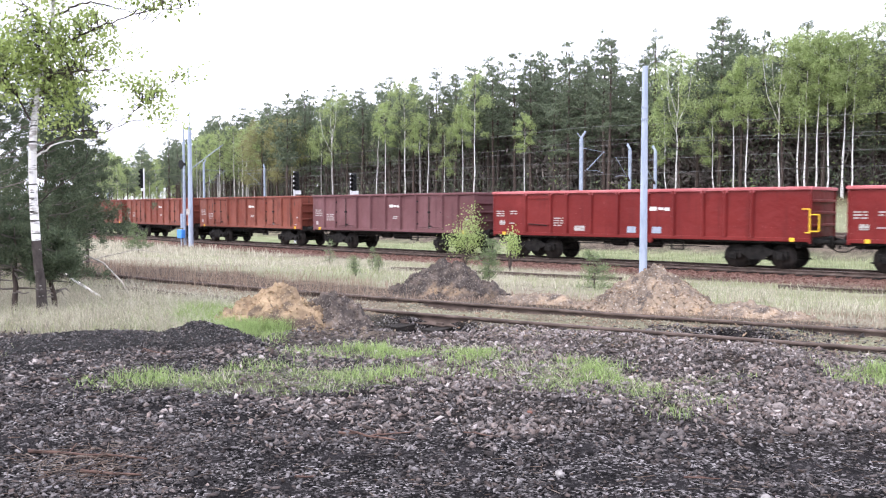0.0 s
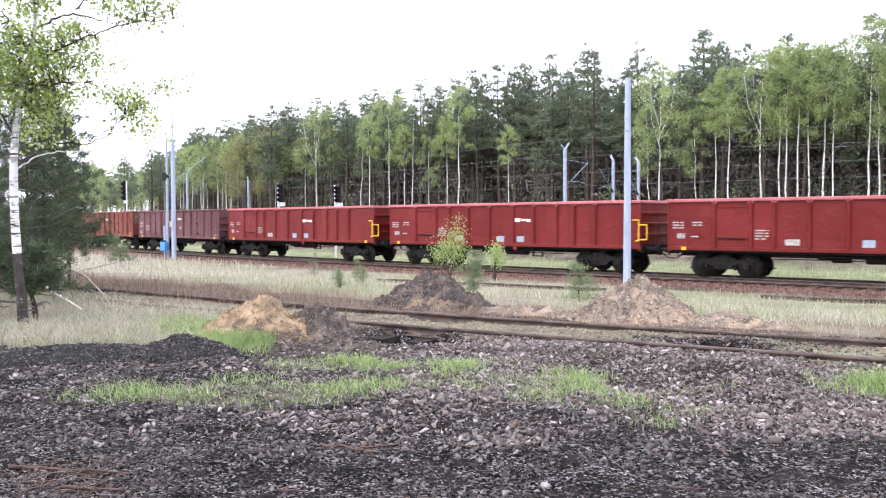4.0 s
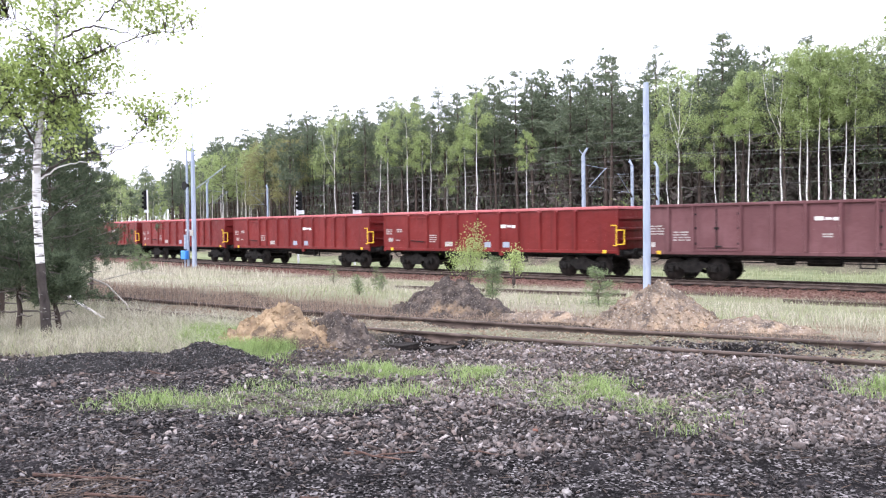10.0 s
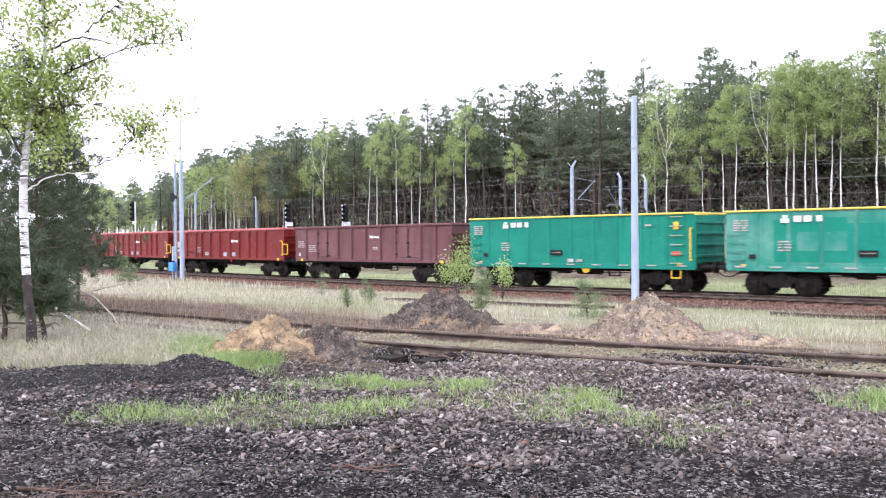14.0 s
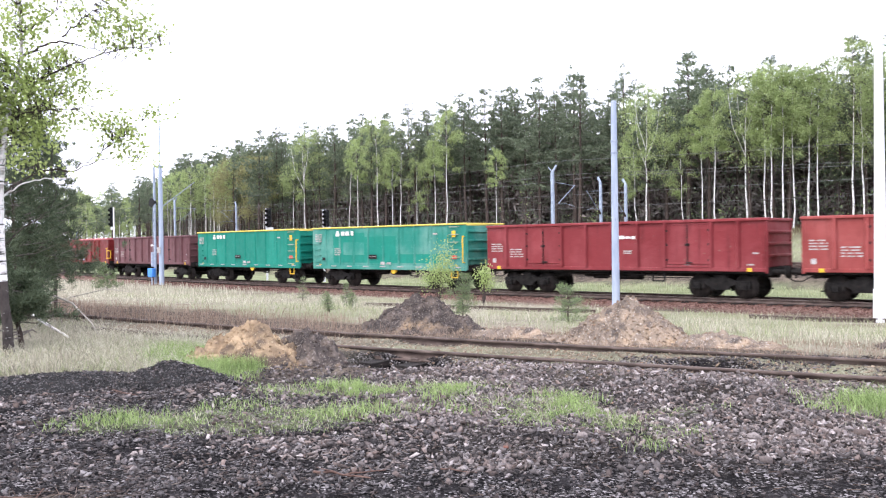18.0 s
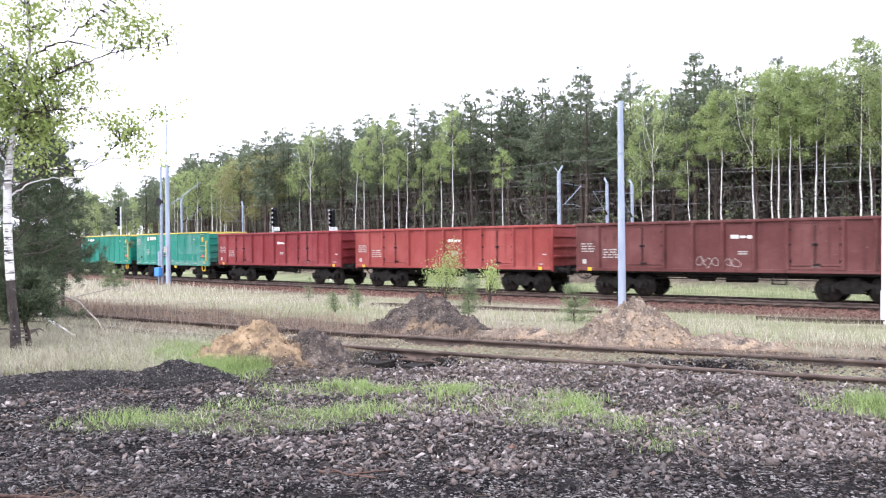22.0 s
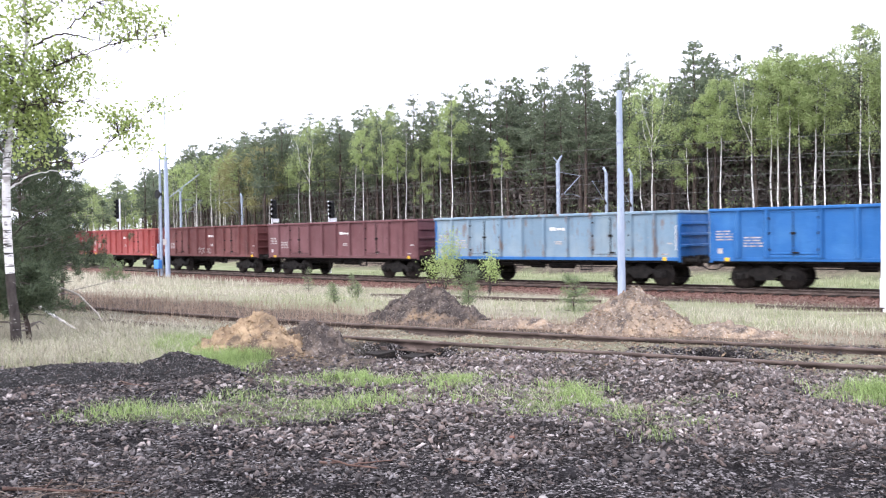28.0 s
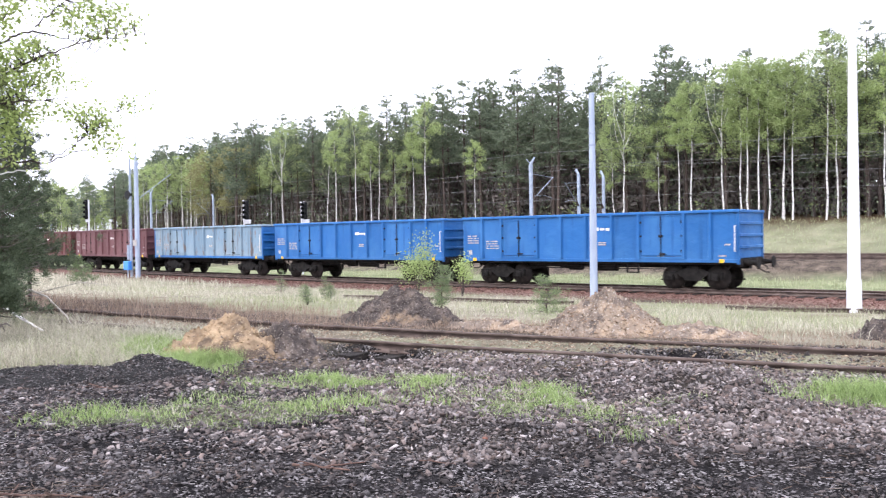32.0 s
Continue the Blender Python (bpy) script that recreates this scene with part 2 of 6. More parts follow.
M_SLEEPER = surf("tarred_timber", [(0.006, 0.005, 0.0048), (0.017, 0.0145, 0.013), (0.038, 0.031, 0.028)], 4, 0.85, stretch=(6, 0.6, 6), bump=0.6, bump_scale=30)
M_CONCRETE = surf("pale_mast_concrete", [(0.24, 0.285, 0.37), (0.31, 0.355, 0.44), (0.37, 0.41, 0.49)], 1.5, 0.8, stretch=(3, 3, 0.4),
                  spots=[((0.15, 0.175, 0.22), 4, 0.62, 0.78, (3, 3, 0.4))], bump=0.25, bump_scale=50)
M_GALV = surf("galvanised_steel", [(0.22, 0.26, 0.33), (0.34, 0.38, 0.45)], 7, 0.6, 0.15, bump=0.1)
M_WHITE_MAST = surf("whitewashed_mast", [(0.55, 0.55, 0.58), (0.66, 0.66, 0.69)], 1.5, 0.85, stretch=(3, 3, 0.4),
                    spots=[((0.4, 0.4, 0.4), 3, 0.66, 0.8, None)], bump=0.25, bump_scale=40)
M_WIRE = surf("weathered_wire", [(0.19, 0.19, 0.2), (0.28, 0.28, 0.29)], 3, 0.6, 0.2, bump=0)
M_BLACK = surf("signal_black", [(0.008, 0.008, 0.009), (0.02, 0.02, 0.02)], 8, 0.6, bump=0.1)
M_BLUE_BOX = surf("blue_enamel", [(0.03, 0.18, 0.55), (0.06, 0.25, 0.65)], 6, 0.5, bump=0)
M_BIRCH_BARK = surf("birch_bark", [(0.52, 0.5, 0.48), (0.76, 0.74, 0.72)], 3, 0.8,
                    spots=[((0.05, 0.045, 0.042), 5, 0.57, 0.63, (0.7, 0.7, 5)), ((0.07, 0.06, 0.055), 2.4, 0.6, 0.66, (1, 1, 1.5)), ((0.33, 0.3, 0.28), 7, 0.52, 0.66, (1, 1, 2))], bump=0.4, bump_scale=30)
M_TWIG = surf("dark_twig_bark", [(0.035, 0.028, 0.025), (0.095, 0.076, 0.068)], 8, 0.9, bump=0.3)
M_PINE_BARK = surf("pine_bark", [(0.045, 0.035, 0.031), (0.105, 0.08, 0.068)], 4, 0.9, stretch=(2, 2, 0.6),
                   spots=[((0.03, 0.022, 0.018), 8, 0.58, 0.7, (2, 2, 0.5))], bump=0.8, bump_scale=20)
M_FOOT_BARK = surf("cracked_foot_bark", [(0.025, 0.021, 0.02), (0.085, 0.072, 0.066)], 9, 0.9, stretch=(1, 1, 0.5), spots=[((0.42, 0.4, 0.38), 6, 0.6, 0.66, (1, 1, 2))], bump=0.9, bump_scale=26)
M_DEAD_BOUGH = surf("dead_bough_bark", [(0.11, 0.095, 0.088), (0.23, 0.2, 0.185)], 6, 0.9, bump=0)
M_DEADWOOD = surf("bleached_wood", [(0.22, 0.2, 0.175), (0.4, 0.37, 0.33)], 6, 0.85, stretch=(1, 1, 1), bump=0.4)
M_STICK = surf("reddish_stick", [(0.06, 0.036, 0.03), (0.15, 0.095, 0.078)], 9, 0.85, bump=0.4)
M_BIRCH_LEAF = foliage("young_birch_leaf", (0.225, 0.288, 0.115), (0.42, 0.495, 0.232), 0.5)
M_BUSH_LEAF = foliage("fresh_bush_leaf", (0.24, 0.31, 0.11), (0.42, 0.5, 0.22), 0.5)
M_OCHRE_LEAF = foliage("budding_oak_leaf", (0.19, 0.185, 0.085), (0.32, 0.31, 0.15), 0.45)
M_NEEDLE = foliage("pine_needle", (0.075, 0.1, 0.068), (0.215, 0.25, 0.165), 0.25)
M_NEEDLE_NEAR = foliage("grey_green_needle", (0.042, 0.06, 0.036), (0.13, 0.158, 0.095), 0.22)
M_LEAF_NEAR = foliage("backlit_birch_leaf", (0.22, 0.28, 0.085), (0.47, 0.56, 0.21), 0.48)
M_NEEDLE_YOUNG = foliage("young_pine_needle", (0.1, 0.135, 0.07), (0.22, 0.27, 0.14), 0.25)
M_STRAW = foliage("dry_grass_blade", (0.22, 0.2, 0.15), (0.52, 0.49, 0.39), 0.35)
M_GRASS = foliage("fresh_grass_blade", (0.13, 0.182, 0.066), (0.335, 0.43, 0.175), 0.37)
M_STALK = foliage("brown_dry_stalk", (0.13, 0.085, 0.065), (0.34, 0.26, 0.2), 0.2)
M_MIXED = foliage("ageing_grass_blade", (0.2, 0.225, 0.115), (0.42, 0.44, 0.27), 0.35)
def stone_material(name, dark, light, warm=(1.12, 0.95, 0.86), rough=0.9):
    """Broken stones from dark to light, some of them brownish, each of its own tone."""
    m, nt, b = plain(name, rough)
    b.inputs["Specular IOR Level"].default_value = 0.04
    geo = nt.nodes.new("ShaderNodeNewGeometry")

    def tone(f, tint=(1, 1, 1)):
        return tuple((p * (1 - f) + q * f) * t for p, q, t in zip(dark, light, tint))
    col = ramp_node(nt, geo.outputs["Random Per Island"], [(0.0, tone(0)), (0.22, tone(0.25)), (0.38, tone(0.12, warm)), (0.6, tone(0.45)), (0.75, tone(0.32, warm)), (0.9, tone(0.62)), (1.0, tone(0.9))])
    col = mix_node(nt, step_node(nt, noise_node(nt, 45, 4), 0.5, 0.72), col, tone(0.1))
    nt.links.new(col, b.inputs["Base Color"])
    bump_node(nt, b, noise_node(nt, 70, 4), 0.6)
    return m


M_STONE = stone_material("cinder_stone", (0.009, 0.0083, 0.0086), (0.25, 0.23, 0.232))
M_STONE_PALE = stone_material("pale_rubble", (0.035, 0.03, 0.0295), (0.47, 0.415, 0.4))
M_RUBBLE = stone_material("brownish_rubble", (0.028, 0.0245, 0.0242), (0.38, 0.338, 0.33))
M_HEAP_STONE = stone_material("dusty_heap_gravel", (0.03, 0.025, 0.023), (0.22, 0.182, 0.16))
M_SAND_CRUMB = stone_material("sand_crumb", (0.15, 0.105, 0.065), (0.42, 0.32, 0.2))
M_CLOD = stone_material("sandy_clod", (0.13, 0.1, 0.078), (0.42, 0.325, 0.235))
M_BALLAST = stone_material("rust_stained_ballast", (0.06, 0.03, 0.025), (0.28, 0.17, 0.145))
M_SAND = surf("orange_sand", [(0.14, 0.1, 0.068), (0.26, 0.187, 0.12), (0.4, 0.295, 0.185)], 3.5, 0.95, stretch=(1, 1, 2.2),
              spots=[((0.09, 0.068, 0.054), 2.4, 0.5, 0.64, None), ((0.37, 0.3, 0.2), 40, 0.58, 0.68, None), ((0.05, 0.042, 0.038), 12, 0.62, 0.7, None)], bump=1.0, bump_scale=18)
M_SPOIL = surf("grey_brown_spoil", [(0.088, 0.07, 0.058), (0.18, 0.143, 0.115), (0.31, 0.235, 0.168)], 2.6, 0.95, stretch=(1.6, 1.6, 0.7),
               spots=[((0.085, 0.07, 0.062), 3, 0.54, 0.68, (2, 2, 0.5)), ((0.38, 0.275, 0.18), 1.5, 0.56, 0.74, None), ((0.36, 0.32, 0.28), 30, 0.58, 0.66, None)], bump=1.0, bump_scale=22)
M_CINDER = surf("black_cinder", [(0.006, 0.006, 0.006), (0.02, 0.019, 0.019)], 3, 0.95, spots=[((0.1, 0.094, 0.096), 36, 0.56, 0.66, None)], bump=1.0, bump_scale=30)
M_GRAVEL_SPOIL = surf("brown_gravelly_spoil", [(0.025, 0.021, 0.02), (0.065, 0.054, 0.049), (0.14, 0.112, 0.095)], 4, 0.95,
                      spots=[((0.27, 0.19, 0.12), 1.1, 0.56, 0.7, None), ((0.18, 0.155, 0.14), 32, 0.56, 0.65, None)], bump=1.0, bump_scale=18)


def ground_material():
    """One sheet: cinder, soil, straw, green grass, ballast and forest litter by their own masks."""
    m, nt, b = plain("mixed_ground", 0.95)
    b.inputs["Specular IOR Level"].default_value = 0.03

    def mask(name):
        a = nt.nodes.new("ShaderNodeAttribute")
        a.attribute_name = name
        return a.outputs["Fac"]
    cinder = ramp_node(nt, noise_node(nt, 2.4, 8), [(0.3, (0.004, 0.004, 0.0042)), (0.5, (0.012, 0.011, 0.0115)), (0.7, (0.04, 0.036, 0.038))])
    cinder = mix_node(nt, step_node(nt, noise_node(nt, 34, 6), 0.57, 0.68), cinder, (0.07, 0.063, 0.066))
    cinder = mix_node(nt, step_node(nt, noise_node(nt, 75, 3), 0.64, 0.72), cinder, (0.14, 0.126, 0.13))
    tone, gap = chips_node(nt, 56)
    chip = ramp_node(nt, tone, [(0.0, (0.004, 0.0038, 0.0039)), (0.4, (0.012, 0.011, 0.0115)), (0.6, (0.03, 0.027, 0.0275)), (0.8, (0.14, 0.128, 0.129)), (1.0, (0.38, 0.35, 0.352))])
    cinder = mix_node(nt, step_node(nt, noise_node(nt, 3.2, 9, None, "Object", 0.7), 0.42, 0.56), cinder, chip)
    soil = ramp_node(nt, noise_node(nt, 1.7, 8), [(0.3, (0.03, 0.024, 0.021)), (0.5, (0.085, 0.068, 0.056)), (0.7, (0.17, 0.135, 0.105))])
    soil = mix_node(nt, step_node(nt, noise_node(nt, 26, 6), 0.53, 0.66), soil, (0.24, 0.2, 0.155))
    straw = ramp_node(nt, noise_node(nt, 0.5, 9), [(0.3, (0.16, 0.135, 0.1)), (0.5, (0.27, 0.245, 0.185)), (0.7, (0.22, 0.235, 0.14))])
    straw = mix_node(nt, step_node(nt, noise_node(nt, 14, 7), 0.52, 0.68), straw, (0.34, 0.315, 0.26))
    green = ramp_node(nt, noise_node(nt, 0.7, 9), [(0.3, (0.14, 0.162, 0.085)), (0.5, (0.2, 0.222, 0.125)), (0.7, (0.27, 0.272, 0.17))])
    ballast = ramp_node(nt, noise_node(nt, 9, 6), [(0.35, (0.09, 0.048, 0.04)), (0.5, (0.19, 0.11, 0.09)), (0.65, (0.28, 0.19, 0.165))])
    litter = ramp_node(nt, noise_node(nt, 1.2, 8), [(0.3, (0.05, 0.035, 0.02)), (0.6, (0.1, 0.07, 0.045)), (0.75, (0.1, 0.11, 0.04))])
    col = soil
    for name, c in (("cinder", cinder), ("straw", straw), ("green", green), ("ballast", ballast), ("litter", litter)):
        col = mix_node(nt, mask(name), col, c)
    nt.links.new(col, b.inputs["Base Color"])
    hollow = nt.nodes.new("ShaderNodeMath")
    hollow.operation = "MULTIPLY_ADD"
    hollow.inputs[1].default_value = -0.35
    nt.links.new(gap, hollow.inputs[0])
    nt.links.new(noise_node(nt, 20, 9, None, "Object", 0.7), hollow.inputs[2])
    bump_node(nt, b, hollow.outputs[0], 1.0, 0.06)
    return m


M_GROUND = ground_material()
M_LITTER = stone_material("twig_and_bark_litter", (0.04, 0.03, 0.026), (0.3, 0.25, 0.215))

# ---- ground ----
FALL_D = [-3000, -33, -21, -18, -11, -3.7, -2.5, 2.5, 3.6, 4.4, 11, 13.2, 23.5, 33, 40, 80, 130, 400, 3000]
FALL_Z = [0, 0, 0, -0.08, -0.68, -0.95, -0.83, -0.83, -0.95, -0.95, -0.85, 0.0, 0.05, 2.4, 2.8, 4.5, 9, 18, 25]


def siding_y(x):
    """The middle of the disused siding at x."""
    return 11.50 + 0.1925 * x + 0.005584 * x * x


PITS = [(-7.75, 9.0, 0.95, 0.6, 0.3), (-3.9, 10.6, 0.6, 0.6, 0.28), (-8.6, 10.9, 0.6, 0.4, 0.12)]


def ahead(x, y):
    """How far a place lies ahead of the stand, along the middle of the view."""
    return -0.629 * x + 0.777 * y


def ground_z(x, y, fine=True):
    x, y = np.asarray(x, float), np.asarray(y, float)
    z = np.interp(y - line_y(x), FALL_D, FALL_Z)
    near = 1 - smooth(17, 30, y)
    z = z + near * 0.05 * fbm(x, y, 2.2, 3, 1) + (1 - near) * 0.12 * fbm(x, y, 7, 3, 2) * smooth(4, 5, np.abs(y - line_y(x)))
    if fine:
        z = z + near * (0.026 * fbm(x, y, 0.45, 4, 3) + 0.012 * fbm(x, y, 0.2, 2, 4))
        rut = np.sin(ahead(x, y) * 5.5 + 0.8 * fbm(x, y, 2.5, 2, 8)) * (1 - smooth(6.0, 8.0, ahead(x, y)))
        z = z + 0.012 * rut
    for px, py, rx, ry, h in PITS:
        r = np.hypot((x - px) / rx, (y - py) / ry)
        z = z - h * (1 - smooth(0.55, 1.1, r))
    for px, py, rx, ry, h in BANKS:
        z = z + h * np.exp(-((x - px) / rx) ** 2 - ((y - py) / ry) ** 2) * (1 + 0.4 * fbm(x, y, 0.35, 2, 61))
    bed = np.exp(-((y - siding_y(x) + 0.35) / 1.15) ** 2) * smooth(-40, -25, x)
    bared = np.ones_like(z)
    for px, py, rx, ry, h in PITS:
        bared = bared * smooth(0.7, 1.2, np.hypot((x - px) / rx, (y - py) / ry))
    return z + bared * bed * (0.045 + 0.03 * fbm(x, y, 0.9, 3, 6))


GRASS_PATCHES = [(-10.0, 7.4, 2.0, 0.45, -0.36), (-6.4, 5.2, 1.3, 0.42, 0.74), (-6.0, 5.9, 0.8, 0.45, 0.4), (-6.75, 7.0, 0.85, 0.38, 0.72), (-5.9, 7.75, 0.8, 0.3, 0.4), (-4.25, 7.1, 1.4, 0.5, -0.25), (-4.7, 7.55, 0.9, 0.4, 0.1), (-3.3, 7.2, 0.6, 0.3, -0.2),
                 (-1.4, 8.95, 0.8, 0.75, 0.3), (-3.1, 7.75, 0.4, 0.25, 0.6)]
BANKS = [(-4.5, 9.25, 1.0, 0.3, 0.09), (-3.0, 8.9, 0.6, 0.45, 0.11), (-2.4, 8.0, 0.55, 0.45, 0.08), (-3.6, 6.2, 1.0, 0.3, 0.05), (-8.0, 5.9, 0.8, 0.5, 0.07)]


def in_patch(x, y, p):
    px, py, rx, ry, turn = p
    c, s = math.cos(turn), math.sin(turn)
    dx, dy = x - px, y - py
    return np.hypot((dx * c + dy * s) / rx, (-dx * s + dy * c) / ry) + 0.55 * fbm(x, y, 0.7, 4, 5)


def spaced(*pieces):
    return np.concatenate([np.arange(a, b, s) for a, b, s in pieces])


gx = spaced((-2600, -400, 200), (-400, -120, 14), (-120, -40, 2.5), (-40, -18, 0.5), (-18, 3, 0.11), (3, 14, 0.5), (14, 60, 4), (60, 400, 40), (400, 2601, 220))
gy = spaced((-1500, -100, 140), (-100, -10, 10), (-10, 0, 0.8), (0, 14.5, 0.1), (14.5, 30, 0.4), (30, 90, 1.2), (90, 300, 15), (300, 3001, 180))
GX, GY = np.meshgrid(gx, gy)
GZ = ground_z(GX, GY)
nx, ny = len(gx), len(gy)
ii = (np.arange(ny - 1)[:, None] * nx + np.arange(nx - 1)[None]).ravel()
ground_mesh = mesh_of("ground", np.stack([GX, GY, GZ], -1).reshape(-1, 3), np.stack([ii, ii + 1, ii + nx + 1, ii + nx], -1), M_GROUND, True)
ground = tagged(new("ground", ground_mesh), "black cinder yard, dry grass field and railway formation", "ground", kind="structure")
off_line = GY - line_y(GX)
wob = fbm(GX, GY, 1.3, 4, 11)
masks = {
    "cinder": np.clip(1 - smooth(9.2, 12.2, ahead(GX, GY) + 1.3 * wob), 0, 1) * (1 - 0.25 * smooth(-0.2, 0.25, (0.777 * GX + 0.629 * GY) / np.maximum(ahead(GX, GY), 0.5)) * smooth(5.6, 7.2, ahead(GX, GY) + 0.8 * wob)),
    "straw": smooth(-20.6, -19.6, off_line + 1.1 * wob) * (1 - smooth(-4.6, -3.4, off_line + wob * 0.8)),
    "green": np.zeros_like(GX),
    "ballast": smooth(3.9, 3.0, np.abs(off_line) + 0.5 * wob),
    "litter": smooth(29, 34, off_line + 2.5 * wob),
}
bed_soil = smooth(1.7, 1.0, np.abs(GY - siding_y(GX) + 0.2) + 0.5 * wob) * smooth(-20, -14, GX)
masks["cinder"] = masks["cinder"] * (1 - 0.85 * bed_soil)
dug = np.zeros_like(GX)
for px, py, rx, ry, h in PITS:
    dug = np.maximum(dug, smooth(1.7, 1.0, np.hypot((GX - px) / rx, (GY - py) / ry) + 0.3 * wob))
masks["straw"] = np.maximum(masks["straw"], (1 - dug) * bed_soil * (0.25 + 0.5 * smooth(-0.2, 0.3, fbm(GX, GY, 0.6, 3, 27))))
left_meadow = smooth(-8.3, -9.6, GX + 0.5 * wob) * smooth(5.9, 6.5, GY + 0.3 * wob - 0.42 * (GX + 9)) * smooth(9.7, 8.6, GY)
masks["straw"] = np.maximum(masks["straw"], left_meadow)
masks["cinder"] *= 1 - left_meadow
for px, py, rx, ry, h in PITS:
    masks["cinder"] = np.maximum(masks["cinder"], smooth(1.5, 0.9, np.hypot((GX - px) / rx, (GY - py) / ry) + 0.3 * wob))
near_green = np.zeros_like(GX)
for p in GRASS_PATCHES:
    near_green = np.maximum(near_green, 0.35 * smooth(1.15, 0.5, in_patch(GX, GY, p)))
strip = smooth(3.6, 4.6, off_line + 0.5 * wob) * smooth(11.5, 10.0, off_line + wob)
bank = smooth(22.5, 24.5, off_line + wob) * 0.55
masks["green"] = np.maximum(np.maximum(near_green, strip), bank)
masks["green"] = np.maximum(masks["green"], 0.55 * masks["straw"] * smooth(0.0, 0.5, fbm(GX, GY, 5, 3, 21)))
masks["straw"] = np.maximum(masks["straw"], smooth(23, 25, off_line))
for name, w in masks.items():
    at = ground_mesh.attributes.new(name, "FLOAT", "POINT")
    at.data.foreach_set("value", np.clip(w, 0, 1).astype(np.float32).ravel())

# ---- tracks ----
RAIL_PROFILE = [(-0.07, 0), (0.07, 0), (0.07, 0.018), (0.012, 0.035), (0.012, 0.115), (0.036, 0.125), (0.036, 0.158), (-0.036, 0.158), (-0.036, 0.125), (-0.012, 0.115), (-0.012, 0.035), (-0.07, 0.018)]


def rail_mesh(name, pts, material):
    """A rail swept along points on its foot."""
    pts = np.asarray(pts, float)
    tan = np.gradient(pts, axis=0)
    tan /= np.linalg.norm(tan, axis=1)[:, None]
    side = np.stack([tan[:, 1], -tan[:, 0], np.zeros(len(pts))], -1)
    prof = np.array(RAIL_PROFILE)
    k = len(prof)
    V = pts[:, None] + prof[None, :, :1] * side[:, None] + prof[None, :, 1:] * np.array([0, 0, 1.0])
    n = len(pts)
    i, j = np.arange(n - 1)[:, None] * k, np.arange(k)[None]
    F = np.stack([i + j, i + (j + 1) % k, i + k + (j + 1) % k, i + k + j], -1).reshape(-1, 4)
    return mesh_of(name, V.reshape(-1, 3), F, material)


def sleeper_mesh(name, length, width, depth, material, rough=0.0):
    s = Shape().box(-width / 2, width / 2, -length / 2, length / 2, -depth, 0, 0.015)
    for v in s.bm.verts:
        v.co += Vector((random.uniform(-rough, rough), random.uniform(-rough, rough) * 3, random.uniform(-rough, rough)))
    return s.mesh(name, material)


def track(name, label, mid, foot_z, xs, sleepers, timber, head=None, spacing=0.65):
    """Two rails on sleepers along the line mid(x)."""
    top = tagged(empty(name), label, "railway track", kind="structure")
    slope = (mid(xs + 0.05) - mid(xs - 0.05)) / 0.1
    nrm = np.stack([-slope, np.ones_like(xs)], -1) / np.hypot(1, slope)[:, None]
    for off in (-0.753, 0.753):
        p = np.stack([xs + off * nrm[:, 0], mid(xs) + off * nrm[:, 1], np.full_like(xs, foot_z)], -1)
        child("rail", rail_mesh("rail", p, M_RUST_RAIL), top)
        if head:
            q = p.copy()
            q[:, 2] += 0.1582
            W = np.stack([q + [0, -0.03, 0], q + [0, 0.03, 0], q + [0, 0.03, 0.004], q + [0, -0.03, 0.004]], 1).reshape(-1, 3)
            i = np.arange(len(q) - 1)[:, None] * 4
            j = np.arange(4)[None]
            child("running_band", mesh_of("running_band", W, np.stack([i + j, i + (j + 1) % 4, i + 4 + (j + 1) % 4, i + 4 + j], -1).reshape(-1, 4), head), top)
    for x in np.arange(sleepers[0], sleepers[1], spacing):
        a = math.atan((mid(x + 0.1) - mid(x - 0.1)) / 0.2)
        ob = child("sleeper", timber, top)
        ob.matrix_basis = pose(x, float(mid(x)), foot_z - 0.006 + random.uniform(-0.008, 0.004), random.uniform(-0.6, 0.6), 0, math.degrees(a) + random.uniform(-1.2, 1.2))
    return top


timber = sleeper_mesh("sleeper", 2.6, 0.26, 0.16, M_SLEEPER, 0.008)
main_timber = sleeper_mesh("sleeper", 2.6, 0.26, 0.16, M_SLEEPER, 0.004)
siding = track("siding_track", "rusty disused siding on half-buried tarred timber sleepers", siding_y, -0.058, np.arange(-34, 6.1, 0.5), (-13.6, 3.5), timber)
track("main_track", "running line on rust-stained ballast under the train", line_y, -0.79, np.arange(-200, 60.1, 2.0), (-62, 10), main_timber, M_RAIL_HEAD)
track("far_track", "rusty track at the foot of the wooded bank", lambda x: line_y(x) + 15.2, 0.01, np.arange(-130, 60.1, 2.0), (-40, 8), main_timber)
track("far_track", "rusty track beside the wooded bank", lambda x: line_y(x) + 20.4, 0.03, np.arange(-130, 60.1, 2.0), (-40, 8), main_timber)
old = tagged(empty("overgrown_rail"), "old rail lying half hidden in dry grass", "rail", kind="structure")
for x0, x1 in ((-22.0, -13.6), (-8.6, 4.0)):
    xs = np.arange(x0, x1, 0.6)
    ys = np.interp(xs, [-22, -15.5, -7.8, 4], [24.0, 26.3, 27.6, 28.4])
    child("rail", rail_mesh("rail", np.stack([xs, ys, ground_z(xs, ys) - 0.02], -1), M_RUST_RAIL), old)

